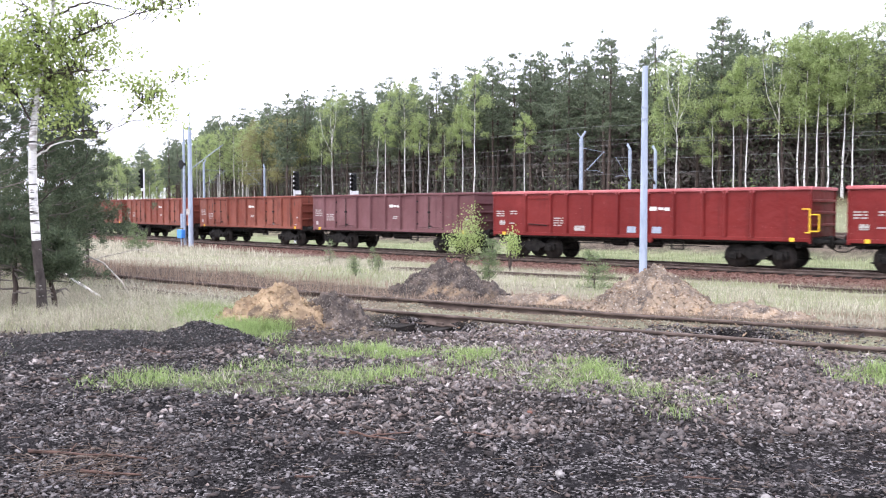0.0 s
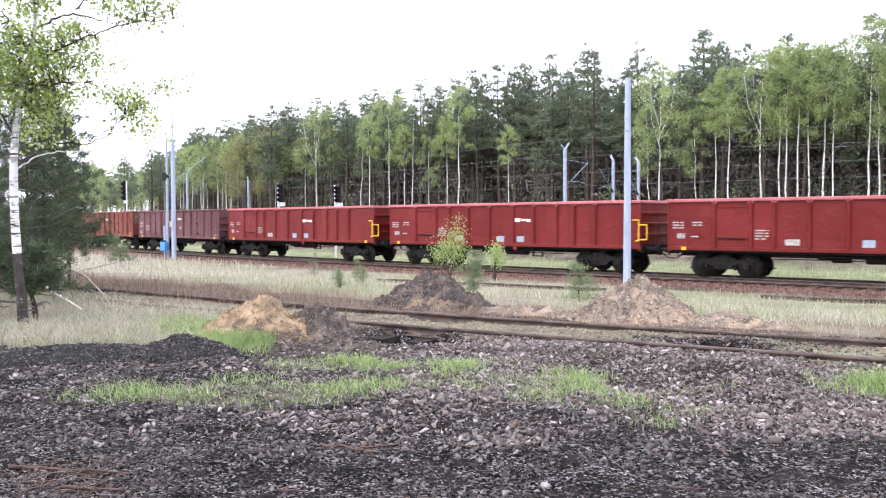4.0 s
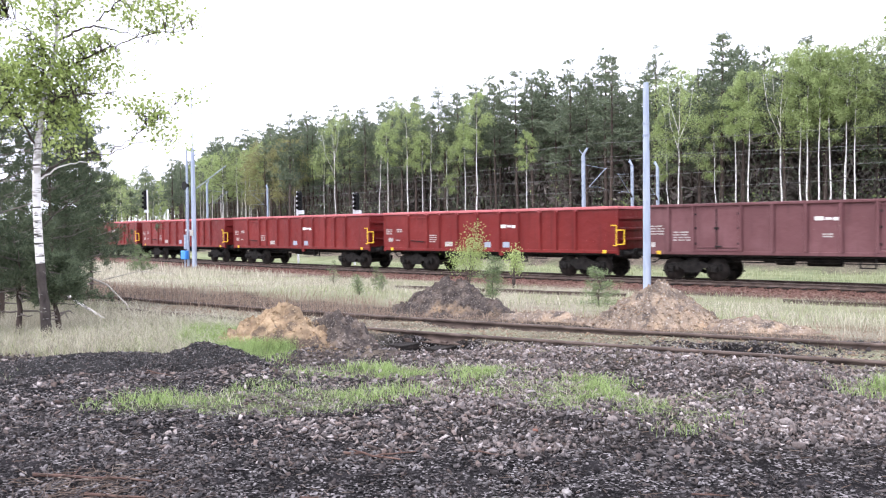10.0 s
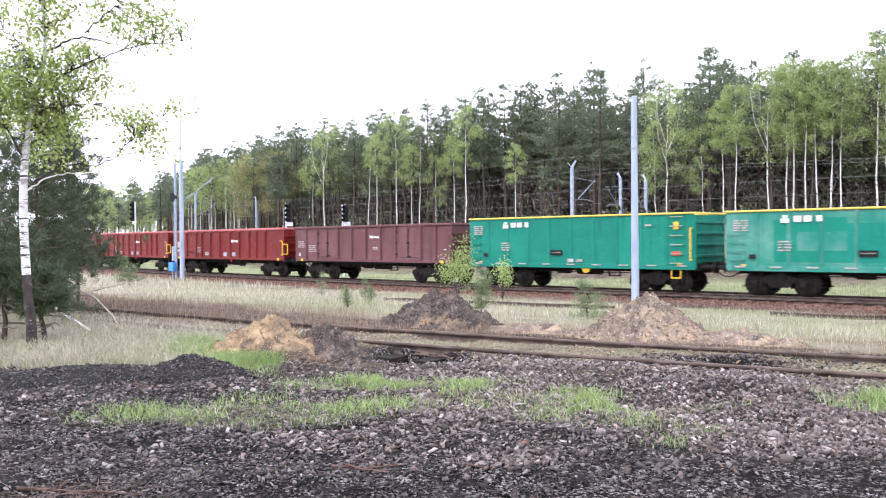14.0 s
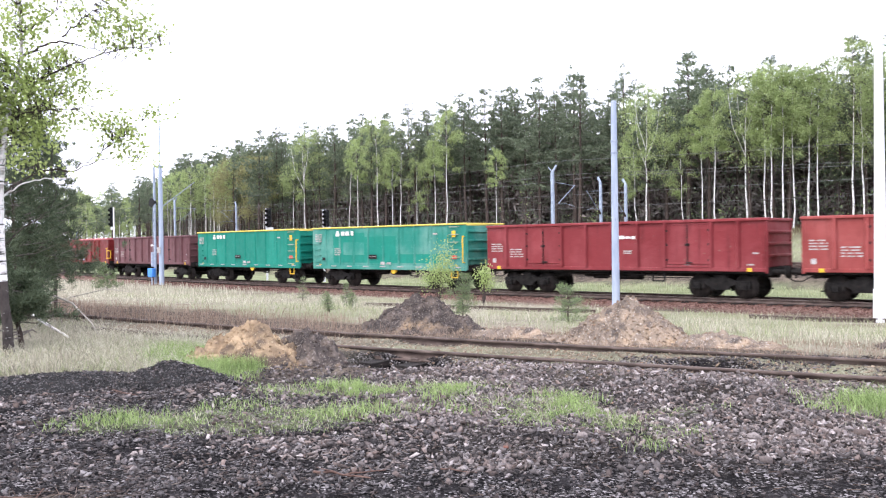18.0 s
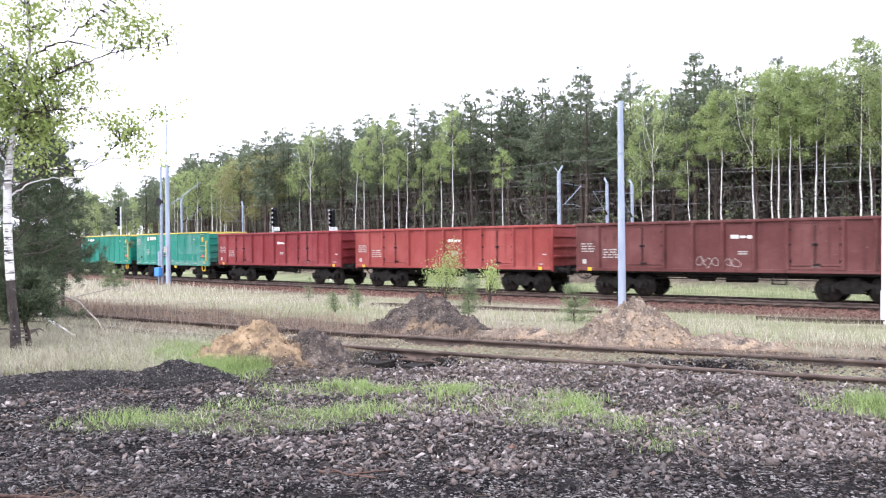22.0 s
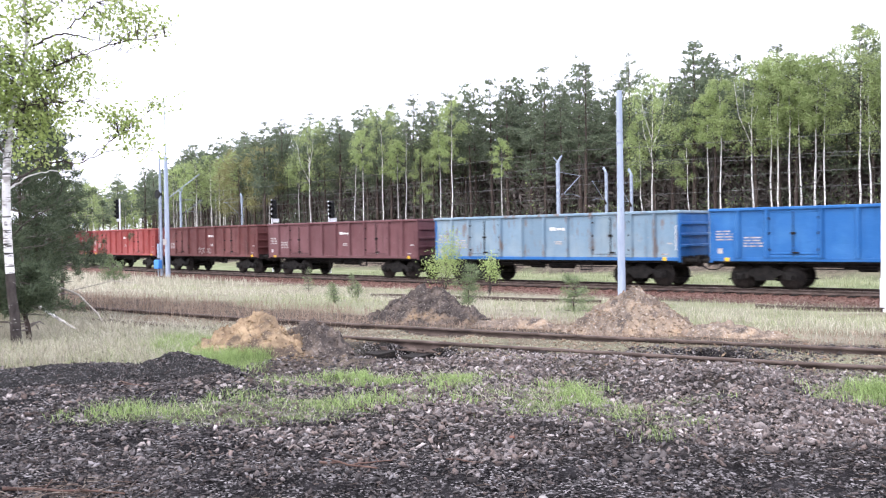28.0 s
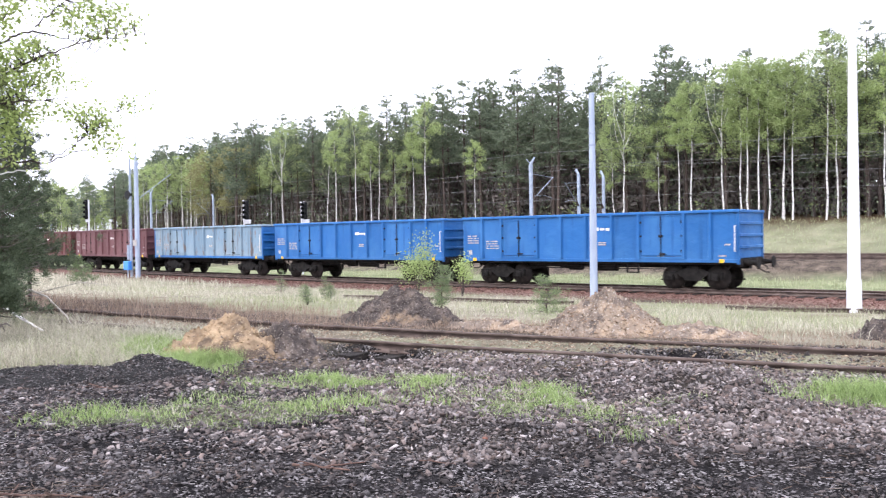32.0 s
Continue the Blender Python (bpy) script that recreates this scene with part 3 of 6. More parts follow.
# rail chairs on the siding where the diggers bared it
chair = Shape().box(-0.09, 0.09, -0.15, 0.15, 0, 0.018, 0.004).box(-0.05, 0.05, -0.14, -0.08, 0.018, 0.05).box(-0.05, 0.05, 0.08, 0.14, 0.018, 0.05).mesh("rail_chair", M_RUST_RAIL)
for x in np.arange(-13.6, 3.5, 0.65):
    for off in (-0.753, 0.753):
        child("rail_chair", chair, siding).matrix_basis = pose(x, float(siding_y(x)) + off, -0.056, 0, 0, math.degrees(math.atan(0.1925 + 0.01117 * x)))


# ---- heaps ----
def heap(name, label, category, x, y, rx, ry, h, turn, material, seed, sharp=1.0, lump=0.12):
    """A tipped heap with a rough skirt, sunk a little into the ground."""
    n, m = 54, 120
    r = np.linspace(0, 1.12, n)[:, None]
    a = np.linspace(0, 2 * np.pi, m, endpoint=False)[None]
    wavy = 1 + 0.16 * fbm(np.cos(a) * 2 + seed, np.sin(a) * 2, 1.0, 3, seed)
    px, py = r * np.cos(a) * rx * wavy, r * np.sin(a) * ry * wavy
    c, s = math.cos(turn), math.sin(turn)
    wx, wy = x + px * c - py * s, y + px * s + py * c
    rise = np.clip(1 - r ** sharp, 0, 1) ** 1.08 * h
    rise = rise * (1 + 0.12 * fbm(wx, wy, 0.5, 3, seed)) + lump * h * (fbm(wx, wy, 0.2, 3, seed + 3) + 0.7 * fbm(wx, wy, 0.07, 2, seed + 5)) * smooth(1.15, 0.9, r)
    z = ground_z(wx, wy, False) + rise - 0.06 * smooth(0.8, 1.1, r)
    V = np.stack([wx - x, wy - y, z - z[-1].min()], -1).reshape(-1, 3)
    i, j = np.arange(n - 1)[:, None] * m, np.arange(m)[None]
    F = np.stack([i + j, i + (j + 1) % m, i + m + (j + 1) % m, i + m + j], -1).reshape(-1, 4)
    ob = new(name, mesh_of(name, V, F, material, True))
    ob.location = (x, y, z[-1].min())
    return tagged(ob, label, category)


heap("sand_mound", "orange sand heap tipped beside the siding", "sand mound", -9.3, 7.75, 0.92, 0.68, 0.52, 0.6, M_SAND, 1, 1.25, 0.3)
heap("spoil_mound", "dark gravelly spoil heap leaning on the orange sand", "spoil mound", -8.8, 8.45, 1.0, 0.6, 0.4, 0.1, M_GRAVEL_SPOIL, 2, 1.0, 0.35)
heap("spoil_mound", "dark gravel heap with a sandy side beyond the siding", "spoil mound", -10.1, 12.55, 1.25, 0.8, 0.66, 0.2, M_GRAVEL_SPOIL, 3, 1.05, 0.2)
heap("sand_mound", "low scatter of dug sand beside the siding", "sand mound", -7.9, 12.55, 1.0, 0.4, 0.2, 0.3, M_SPOIL, 4, 1.0, 0.3)
heap("spoil_mound", "tall heap of dug sandy soil and gravel", "spoil mound", -5.97, 12.85, 1.12, 0.85, 0.76, 0.3, M_SPOIL, 5)
heap("sand_mound", "low pale tail of dug sand", "sand mound", -4.5, 12.9, 1.1, 0.4, 0.22, 0.25, M_SPOIL, 6, 1.0, 0.3)
heap("spoil_mound", "dark spoil heap in dry grass near a white mast", "spoil mound", -1.45, 14.45, 1.2, 0.75, 0.66, 0.3, M_GRAVEL_SPOIL, 7, 1.0, 0.22)
heap("cinder_mound", "long low black cinder ridge at the grass edge", "cinder mound", -9.95, 5.15, 1.6, 0.65, 0.17, 0.95, M_CINDER, 8, 1.3)
heap("cinder_mound", "small black cinder heap at the grass edge", "cinder mound", -8.75, 6.1, 0.85, 0.62, 0.24, 0.7, M_CINDER, 9, 1.15)

# ---- wagons ----
STEEL = M_STEEL_DARK
AXLE_Z = 0.46


def side_posts_eaos():
    return [-6.4, -5.35, -4.3, -2.4, -1.2, 0.0, 1.2, 2.4, 4.3, 5.35, 6.4]


def add_markings(top, plates, y):
    """Stencilled lines of writing and small plates: (name, x, z, width, height, material)."""
    for name, x, z, w, h, mat in plates:
        part(name, Shape().box(x - w / 2, x + w / 2, y - 0.006, y + 0.002, z - h / 2, z + h / 2), mat, top)


def text_block(x, z, lines, w, gap=0.105, h=0.05):
    """A block of unreadable stencilled lines as bars, broken into words."""
    out = []
    for i in range(lines):
        left = 0.0
        g = random.Random(int(x * 100) + i)
        while left < w * 0.92:
            word = min(g.uniform(0.14, 0.4), w - left)
            out.append(("stencilled_word", x + left + word / 2, z - i * gap, word, h, M_WHITE))
            left += word + 0.07
    return out


def bogie(parent, x):
    """A two-axle freight bogie at x under the wagon, with turning wheelsets."""
    top = child("bogie", None, parent, "black cast two-axle bogie")
    top.location = (x, 0, 0)
    for s in (-1, 1):
        y = s * 1.0
        prof = [(-1.2, 0.52), (-1.2, 0.64), (-0.62, 0.7), (-0.38, 0.8), (0.38, 0.8), (0.62, 0.7), (1.2, 0.64), (1.2, 0.52), (0.62, 0.57), (0.4, 0.46), (0.3, 0.34), (-0.3, 0.34), (-0.4, 0.46), (-0.62, 0.57)]
        part("side_frame", Shape().prism(prof, y - 0.05, y + 0.05), STEEL, top)
        for ax in (-0.9, 0.9):
            part("axle_box", Shape().box(ax - 0.13, ax + 0.13, y + s * 0.03 - 0.1, y + s * 0.03 + 0.1, 0.34, 0.6, 0.02).tube((ax, y + s * 0.1, 0.46), (ax, y + s * 0.17, 0.46), 0.09, n=12), STEEL, top)
            for o in (-0.23, 0.23):
                part("coil_spring", Shape().tube((ax + o, y, 0.4), (ax + o, y, 0.68), 0.075, n=10), STEEL, top)
    part("bolster", Shape().box(-0.25, 0.25, -1.0, 1.0, 0.5, 0.92, 0.03), STEEL, top)
    part("brake_rigging", Shape().tube((-1.5, -0.6, 0.35), (1.5, -0.6, 0.35), 0.03, n=6).tube((-1.5, 0.6, 0.35), (1.5, 0.6, 0.35), 0.03, n=6)
         .box(-0.45, -0.36, -0.85, 0.85, 0.3, 0.4).box(0.36, 0.45, -0.85, 0.85, 0.3, 0.4), STEEL, top)
    for ax in (-0.9, 0.9):
        prof = [(-0.82, 0.02), (-0.82, 0.14), (-0.8, 0.46), (-0.685, 0.46), (-0.68, 0.49), (-0.65, 0.49), (-0.65, 0.4), (-0.7, 0.36), (-0.7, 0.15), (-0.6, 0.11), (-0.55, 0.085)]
        prof = prof + [(-y, r) for y, r in prof[::-1]]
        wheels = part("wheelset", Shape().lathe(prof, 0, 0, n=28), M_WHEEL, top)
        wheels.location = (ax, 0, AXLE_Z)
        wheels["axle"] = ax
    return top


def running_gear(top, half, body_half):
    """Frame, buffers, couplings, brakes and bogies, the same under every wagon."""
    for s in (-1, 1):
        part("sole_bar", Shape().box(-body_half, body_half, s * 1.2 - 0.06, s * 1.2 + 0.06, 0.98, 1.2, 0.012), STEEL, top)
        part("headstock", Shape().box(s * body_half - 0.06, s * body_half + 0.06, -1.3, 1.3, 0.92, 1.2, 0.012), STEEL, top)
        for y in (-0.875, 0.875):
            e, o = s * body_half, s * half
            b = part("buffer", Shape().tube((e, y, 1.05), (e + s * 0.36, y, 1.05), 0.12, 0.105, 14), STEEL, top)
            child("buffer_head", Shape().tube((e + s * 0.3, y, 1.05), (o - s * 0.05, y, 1.05), 0.08, n=12).tube((o - s * 0.05, y, 1.05), (o - s * 0.004, y, 1.05), 0.235, 0.225, 20).mesh("buffer_head", STEEL), b)
        part("coupling_hook", Shape().tube((s * body_half, 0, 1.0), (s * (half - 0.12), 0, 1.0), 0.045, n=8).path([(s * (half - 0.15), 0, 1.0), (s * half, 0.03, 0.86), (s * (half + 0.02), 0, 0.8)], 0.03), STEEL, top)
        part("brake_hose", Shape().path([(s * body_half, 0.35, 0.95), (s * (body_half + 0.25), 0.35, 0.78), (s * (body_half + 0.45), 0.33, 0.66), (s * half, 0.3, 0.66)], 0.025), STEEL, top)
        part("lashing_ring", Shape().path([(s * (body_half - 0.5), -1.27, 0.98), (s * (body_half - 0.45), -1.3, 0.84), (s * (body_half - 0.35), -1.3, 0.84), (s * (body_half - 0.3), -1.27, 0.98)], 0.016), STEEL, top)
        part("end_marker", Shape().box(s * (body_half - 0.62) - 0.09, s * (body_half - 0.62) + 0.09, -1.41, -1.37, 1.06, 1.2, 0.006), M_YELLOW, top, "yellow lashing marker")
    part("centre_sill", Shape().box(-body_half, body_half, -0.2, 0.2, 0.8, 1.15, 0.01), STEEL, top)
    part("floor", Shape().box(-body_half, body_half, -1.3, 1.3, 1.2, 1.24), STEEL, top)
    part("air_reservoir", Shape().tube((-0.2, -0.5, 0.82), (1.0, -0.5, 0.82), 0.17, n=16), STEEL, top)
    part("brake_cylinder", Shape().tube((-1.4, -0.3, 0.8), (-0.75, -0.3, 0.8), 0.14, n=14).tube((-1.9, -0.3, 0.8), (-1.4, -0.3, 0.8), 0.03, n=8), STEEL, top)
    part("brake_rod", Shape().tube((-3.3, -0.95, 0.78), (3.3, -0.95, 0.78), 0.022, n=6).tube((-2.9, -1.15, 0.9), (2.2, -1.15, 0.9), 0.016, n=6), STEEL, top)
    part("brake_lever_rack", Shape().box(1.75, 1.8, -1.2, -1.12, 0.62, 0.98).box(2.25, 2.3, -1.2, -1.12, 0.62, 0.98).box(1.75, 2.3, -1.2, -1.16, 0.62, 0.67), STEEL, top)


def _post(s, x, y, o, w, z0, z1):
    vs = []
    for z, cut in ((z0, 0.0), (z1, 0.0)):
        vs.append([s.bm.verts.new(p) for p in ((x - w / 2 - 0.03, y, z), (x + w / 2 + 0.03, y, z), (x + w / 2 - 0.02, o, z), (x - w / 2 + 0.02, o, z))])
    for i in range(4):
        s.bm.faces.new((vs[0][i], vs[0][(i + 1) % 4], vs[1][(i + 1) % 4], vs[1][i]))
    s.bm.faces.new(vs[0][::-1])
    s.bm.faces.new(vs[1])
    return s


def end_walls(top, body_half, zt, paint, ribs=(1.65, 2.1, 2.55)):
    for s in (-1, 1):
        x = s * body_half
        part("end_wall", Shape().box(x - s * 0.03, x, -1.34, 1.34, 1.2, zt - 0.12), paint, top)
        for z in ribs:
            part("end_rib", Shape().box(x, x + s * 0.08, -1.3, 1.3, z - 0.06, z + 0.06, 0.02), paint, top)
        for y in (-1.33, 1.33):
            part("corner_post", Shape().box(x - s * 0.06, x + s * 0.05, y - 0.05, y + 0.05, 1.0, zt - 0.12, 0.012), paint, top)


def rim(top, body_half, zt, paint, h=0.12, out=1.45):
    for s in (-1, 1):
        part("top_rim", Shape().box(-body_half - 0.08, body_half + 0.08, s * (out - 0.12), s * out, zt - h, zt, 0.025), paint, top)
        part("top_rim", Shape().box(s * (body_half - 0.04), s * (body_half + 0.08), -out + 0.12, out - 0.12, zt - h, zt - 0.004, 0.02), paint, top)


def box_wagon(paint, half=7.02, body=6.4, zt=3.07):
    """An open high-sided wagon with two pairs of side doors a side."""
    top = empty("open_wagon")
    running_gear(top, half, body)
    posts = side_posts_eaos()
    for s in (-1, 1):
        y = s * 1.36
        for i, (a, b) in enumerate(zip(posts, posts[1:])):
            if i in (2, 7):
                mid = (a + b) / 2
                for c, e in ((a + 0.07, mid - 0.01), (mid + 0.01, b - 0.07)):
                    door = part("door", Shape().box(c, e, y - s * 0.03, y + s * 0.012, 1.3, zt - 0.22, 0.008), paint, top)
                    child("door_batten", Shape().box(c + 0.03, e - 0.03, y + s * 0.012, y + s * 0.03, 1.33, 1.39, 0.008).mesh("door_batten", paint), door)
                    hx = c + 0.02 if e < mid else e - 0.02
                    for z in (1.5, 2.1, 2.65):
                        child("hinge", Shape().box(hx - 0.035, hx + 0.035, y + s * 0.012, y + s * 0.065, z - 0.045, z + 0.045, 0.01).mesh("hinge", STEEL), door)
                part("lock_bar", Shape().tube((mid, y + s * 0.06, 1.25), (mid, y + s * 0.06, zt - 0.2), 0.016, n=8).box(mid - 0.09, mid + 0.09, y + s * 0.02, y + s * 0.09, 2.05, 2.14, 0.01)
                     .box(mid - 0.06, mid + 0.2, y + s * 0.02, y + s * 0.09, 1.36, 1.42, 0.01), STEEL, top)
                part("door_sill", Shape().box(a, b, y - s * 0.02, y + s * 0.05, 1.2, 1.29, 0.01), paint, top)
                part("door_header", Shape().box(a, b, y - s * 0.03, y + s * 0.03, zt - 0.21, zt - 0.1, 0.006), paint, top)
            else:
                part("side_panel", Shape().box(a + 0.02, b - 0.02, y - s * 0.03, y, 1.2, zt - 0.1), paint, top)
        for x in posts[1:-1]:
            part("side_post", _post(Shape(), x, y, y + s * 0.11, 0.13, 1.2, zt - 0.1), paint, top)
        part("lower_rail", Shape().box(-body, body, y - s * 0.05, y + s * 0.03, 1.06, 1.2, 0.012), paint, top)
    end_walls(top, body, zt, paint)
    rim(top, body, zt, paint)
    y = -1.366
    add_markings(top, [("number_plate_bar", -6.05, 1.45, 0.18, 0.2, M_WHITE), ("load_table", 3.35, 1.32, 0.0001 + 0.3, 0.05, M_WHITE),
                       ("company_mark", 0.45, 2.42, 0.3, 0.14, M_MARK), ("company_mark", 0.76, 2.41, 0.22, 0.09, M_MARK), ("company_mark", 1.02, 2.4, 0.2, 0.12, M_MARK),
                       ("load_table", 0.75, 1.85, 0.36, 0.05, M_WHITE), ("load_table", 0.75, 1.77, 0.36, 0.05, M_WHITE), ("stencilled_word", 6.0, 1.75, 0.2, 0.06, M_WHITE),
                       ("stencilled_word", 5.8, 1.32, 0.3, 0.05, M_WHITE)]
                 + text_block(-6.2, 2.2, 4, 0.62) + text_block(-5.15, 1.95, 4, 0.7), y)
    part("handrail", Shape().path([(body - 0.08, -1.42, 1.5), (body - 0.08, -1.5, 1.5), (body - 0.08, -1.5, 2.45), (body - 0.08, -1.42, 2.45)], 0.02), paint, top)
    for x in (-4.5, 4.5):
        bogie(top, x)
    return top


def long_wagon(paint, rim_paint, half=7.87, body=7.25, zt=3.07):
    """A longer open wagon with smooth welded sides and one narrow door."""
    top = empty("open_wagon")
    running_gear(top, half, body)
    posts = [-7.25, -5.4, -4.0, -3.15, -1.9, -0.6, 0.8, 1.95, 3.2, 4.1, 5.15, 7.25]
    for s in (-1, 1):
        y = s * 1.36
        for i, (a, b) in enumerate(zip(posts, posts[1:])):
            if i == 1:
                door = part("door", Shape().box(a + 0.08, b - 0.08, y - s * 0.03, y + s * 0.008, 1.5, zt - 0.25, 0.008), paint, top)
                child("door_batten", Shape().box(a + 0.1, b - 0.1, y + s * 0.008, y + s * 0.045, zt - 0.36, zt - 0.29, 0.01).box(a + 0.1, b - 0.1, y + s * 0.008, y + s * 0.045, 1.55, 1.62, 0.01).mesh("door_batten", paint), door)
                child("door_handle", Shape().tube((a + 0.2, y + s * 0.05, 1.58), (b - 0.2, y + s * 0.05, 1.52), 0.022, n=8).mesh("door_handle", STEEL), door, "dark drop latch")
                part("side_panel", Shape().box(a + 0.02, b - 0.02, y - s * 0.034, y - s * 0.004, 1.2, zt - 0.1), paint, top)
            else:
                part("side_panel", Shape().box(a + 0.02, b - 0.02, y - s * 0.03, y, 1.2, zt - 0.1), paint, top)
        for x in posts[1:-1]:
            part("side_post", _post(Shape(), x, y, y + s * 0.095, 0.12, 1.2, zt - 0.1), paint, top)
            part("post_cap", Shape().box(x - 0.09, x + 0.09, y, y + s * 0.085, zt - 0.2, zt - 0.1, 0.015), rim_paint, top)
        part("weld_seam", Shape().box(-body, body, y, y + s * 0.012, 1.56, 1.585), paint, top)
        part("lower_rail", Shape().box(-body, body, y - s * 0.05, y + s * 0.03, 1.06, 1.2, 0.012), paint, top)
    end_walls(top, body, zt, paint)
    rim(top, body, zt, rim_paint, 0.13)
    y = -1.366
    add_markings(top, [("company_mark", 1.02, 2.27, 0.36, 0.16, M_MARK), ("company_mark", 1.38, 2.27, 0.24, 0.1, M_MARK), ("company_mark", 1.65, 2.25, 0.22, 0.13, M_MARK),
                       ("number_plate_bar", -6.75, 1.62, 0.32, 0.2, M_WHITE), ("load_table", -2.5, 1.42, 0.52, 0.22, M_WHITE), ("load_grid", 0.05, 1.4, 0.4, 0.26, M_GALV), ("load_grid", 1.2, 1.4, 0.4, 0.26, M_GALV),
                       ("stencilled_word", 5.3, 1.15, 0.3, 0.08, M_WHITE), ("stencilled_word", 5.75, 1.15, 0.3, 0.08, M_WHITE), ("stencilled_word", 6.6, 1.15, 0.4, 0.07, M_WHITE), ("stencilled_word", -6.2, 1.6, 0.3, 0.05, M_WHITE)]
                 + text_block(-7.1, 2.15, 3, 0.45) + text_block(-6.3, 2.15, 2, 0.4) + text_block(-3.85, 1.85, 4, 0.5), y)
    part("handrail", Shape().path([(body - 0.22, -1.38, 2.25), (body - 0.22, -1.5, 2.25), (body + 0.04, -1.5, 2.25), (body + 0.04, -1.5, 1.4), (body - 0.1, -1.5, 1.4), (body - 0.1, -1.38, 1.4)], 0.028)
         .path([(body + 0.04, -1.5, 2.05), (body + 0.16, -1.44, 2.05), (body + 0.3, -1.3, 2.05), (body + 0.3, -1.3, 1.45), (body + 0.04, -1.5, 1.45)], 0.028), M_YELLOW, top, "yellow tubular corner handrail")
    part("towing_roller", Shape().tube((0.9, -1.28, 1.0), (0.9, -1.4, 1.0), 0.12, n=14), paint, top)
    for x in (-5.2, 5.2):
        bogie(top, x)
    return top


def smooth_wagon(paint, half=6.35, body=5.72, zt=3.24):
    """A shorter, taller smooth-sided green wagon with a yellow rim and rung ladders."""
    top = empty("open_wagon")
    running_gear(top, half, body)
    posts = list(np.linspace(-body, body, 11))
    for s in (-1, 1):
        y = s * 1.4
        for a, b in zip(posts, posts[1:]):
            part("side_panel", Shape().box(a + 0.005, b - 0.005, y - s * 0.03, y, 1.16, zt - 0.08), paint, top)
        for x in posts[1:-1]:
            part("side_rib", _post(Shape(), x, y, y + s * 0.045, 0.1, 1.16, zt - 0.08), paint, top)
        part("lower_rail", Shape().box(-body, body, y - s * 0.05, y + s * 0.02, 0.95, 1.16, 0.012), paint, top)
    end_walls(top, body, zt, paint, (1.5, 1.95, 2.4, 2.85))
    rim(top, body, zt, M_YELLOW_RIM, 0.08, 1.47)
    y = -1.406
    for i in range(6):
        part("ladder_rung", Shape().box(body - 1.0, body - 0.45, -1.5, -1.46, 1.2 + 0.37 * i, 1.235 + 0.37 * i).box(body - 1.0, body - 0.97, -1.47, -1.4, 1.2 + 0.37 * i, 1.235 + 0.37 * i).box(body - 0.48, body - 0.45, -1.47, -1.4, 1.2 + 0.37 * i, 1.235 + 0.37 * i), M_RUNG, top)
    for i in range(4):
        part("ladder_rung", Shape().box(-body + 0.12, -body + 0.68, -1.5, -1.46, 1.35 + 0.33 * i, 1.385 + 0.33 * i).box(-body + 0.12, -body + 0.15, -1.47, -1.4, 1.35 + 0.33 * i, 1.385 + 0.33 * i).box(-body + 0.65, -body + 0.68, -1.47, -1.4, 1.35 + 0.33 * i, 1.385 + 0.33 * i), paint, top)
    part("handrail", Shape().path([(body - 0.1, -1.42, 2.6), (body - 0.1, -1.54, 2.6), (body - 0.1, -1.54, 1.35), (body - 0.1, -1.42, 1.35)], 0.035), M_YELLOW, top, "yellow tubular handrail")
    part("step", Shape().path([(body - 1.0, -1.35, 1.0), (body - 1.0, -1.35, 0.62), (body - 0.6, -1.35, 0.62), (body - 0.6, -1.35, 1.0)], 0.03), M_YELLOW, top, "yellow foot step")
    part("brake_wheel", Shape().tube((0.72, -1.3, 0.95), (0.72, -1.36, 0.95), 0.2, n=18), M_YELLOW, top, "round yellow brake plate")
    marks = [("company_mark", -3.55, 2.82, 0.3, 0.16, M_MARK), ("company_mark", -3.55, 2.97, 0.18, 0.1, M_MARK)]
    for i, x in enumerate((-3.1, -2.75, -2.35)):
        marks.append(("company_mark", x, 2.88, 0.27 if i < 2 else 0.2, 0.22, M_MARK))
    marks += [("number_plate_bar", -4.75, 1.5, 0.25, 0.16, M_BLACK), ("data_plate", -0.75, 1.62, 0.62, 0.22, M_BLACK), ("stencilled_word", -0.75, 1.63, 0.5, 0.05, M_WHITE),
              ("stencilled_word", 3.75, 2.75, 0.28, 0.07, M_WHITE), ("warning_sign", 4.98, 2.72, 0.22, 0.3, M_YELLOW), ("warning_sign", 4.98, 1.6, 0.34, 0.17, M_RED_SIGN), ("load_table", 0.0, 1.28, 0.3, 0.16, M_WHITE), ("load_table", 0.45, 1.28, 0.3, 0.1, M_WHITE)]
    for x in np.arange(-5.2, 5.3, 1.3):
        marks.append(("reflective_strip", float(x), 1.11, 0.42, 0.05, M_WHITE))
    add_markings(top, [m if "reflective" not in m[0] else (m[0], m[1], m[2], m[3], m[4], m[5]) for m in marks] + text_block(-5.45, 2.85, 5, 0.55, 0.09) + text_block(-3.8, 2.05, 4, 0.5), y - 0.045)
    for x in (-3.9, 3.9):
        bogie(top, x)
    return top


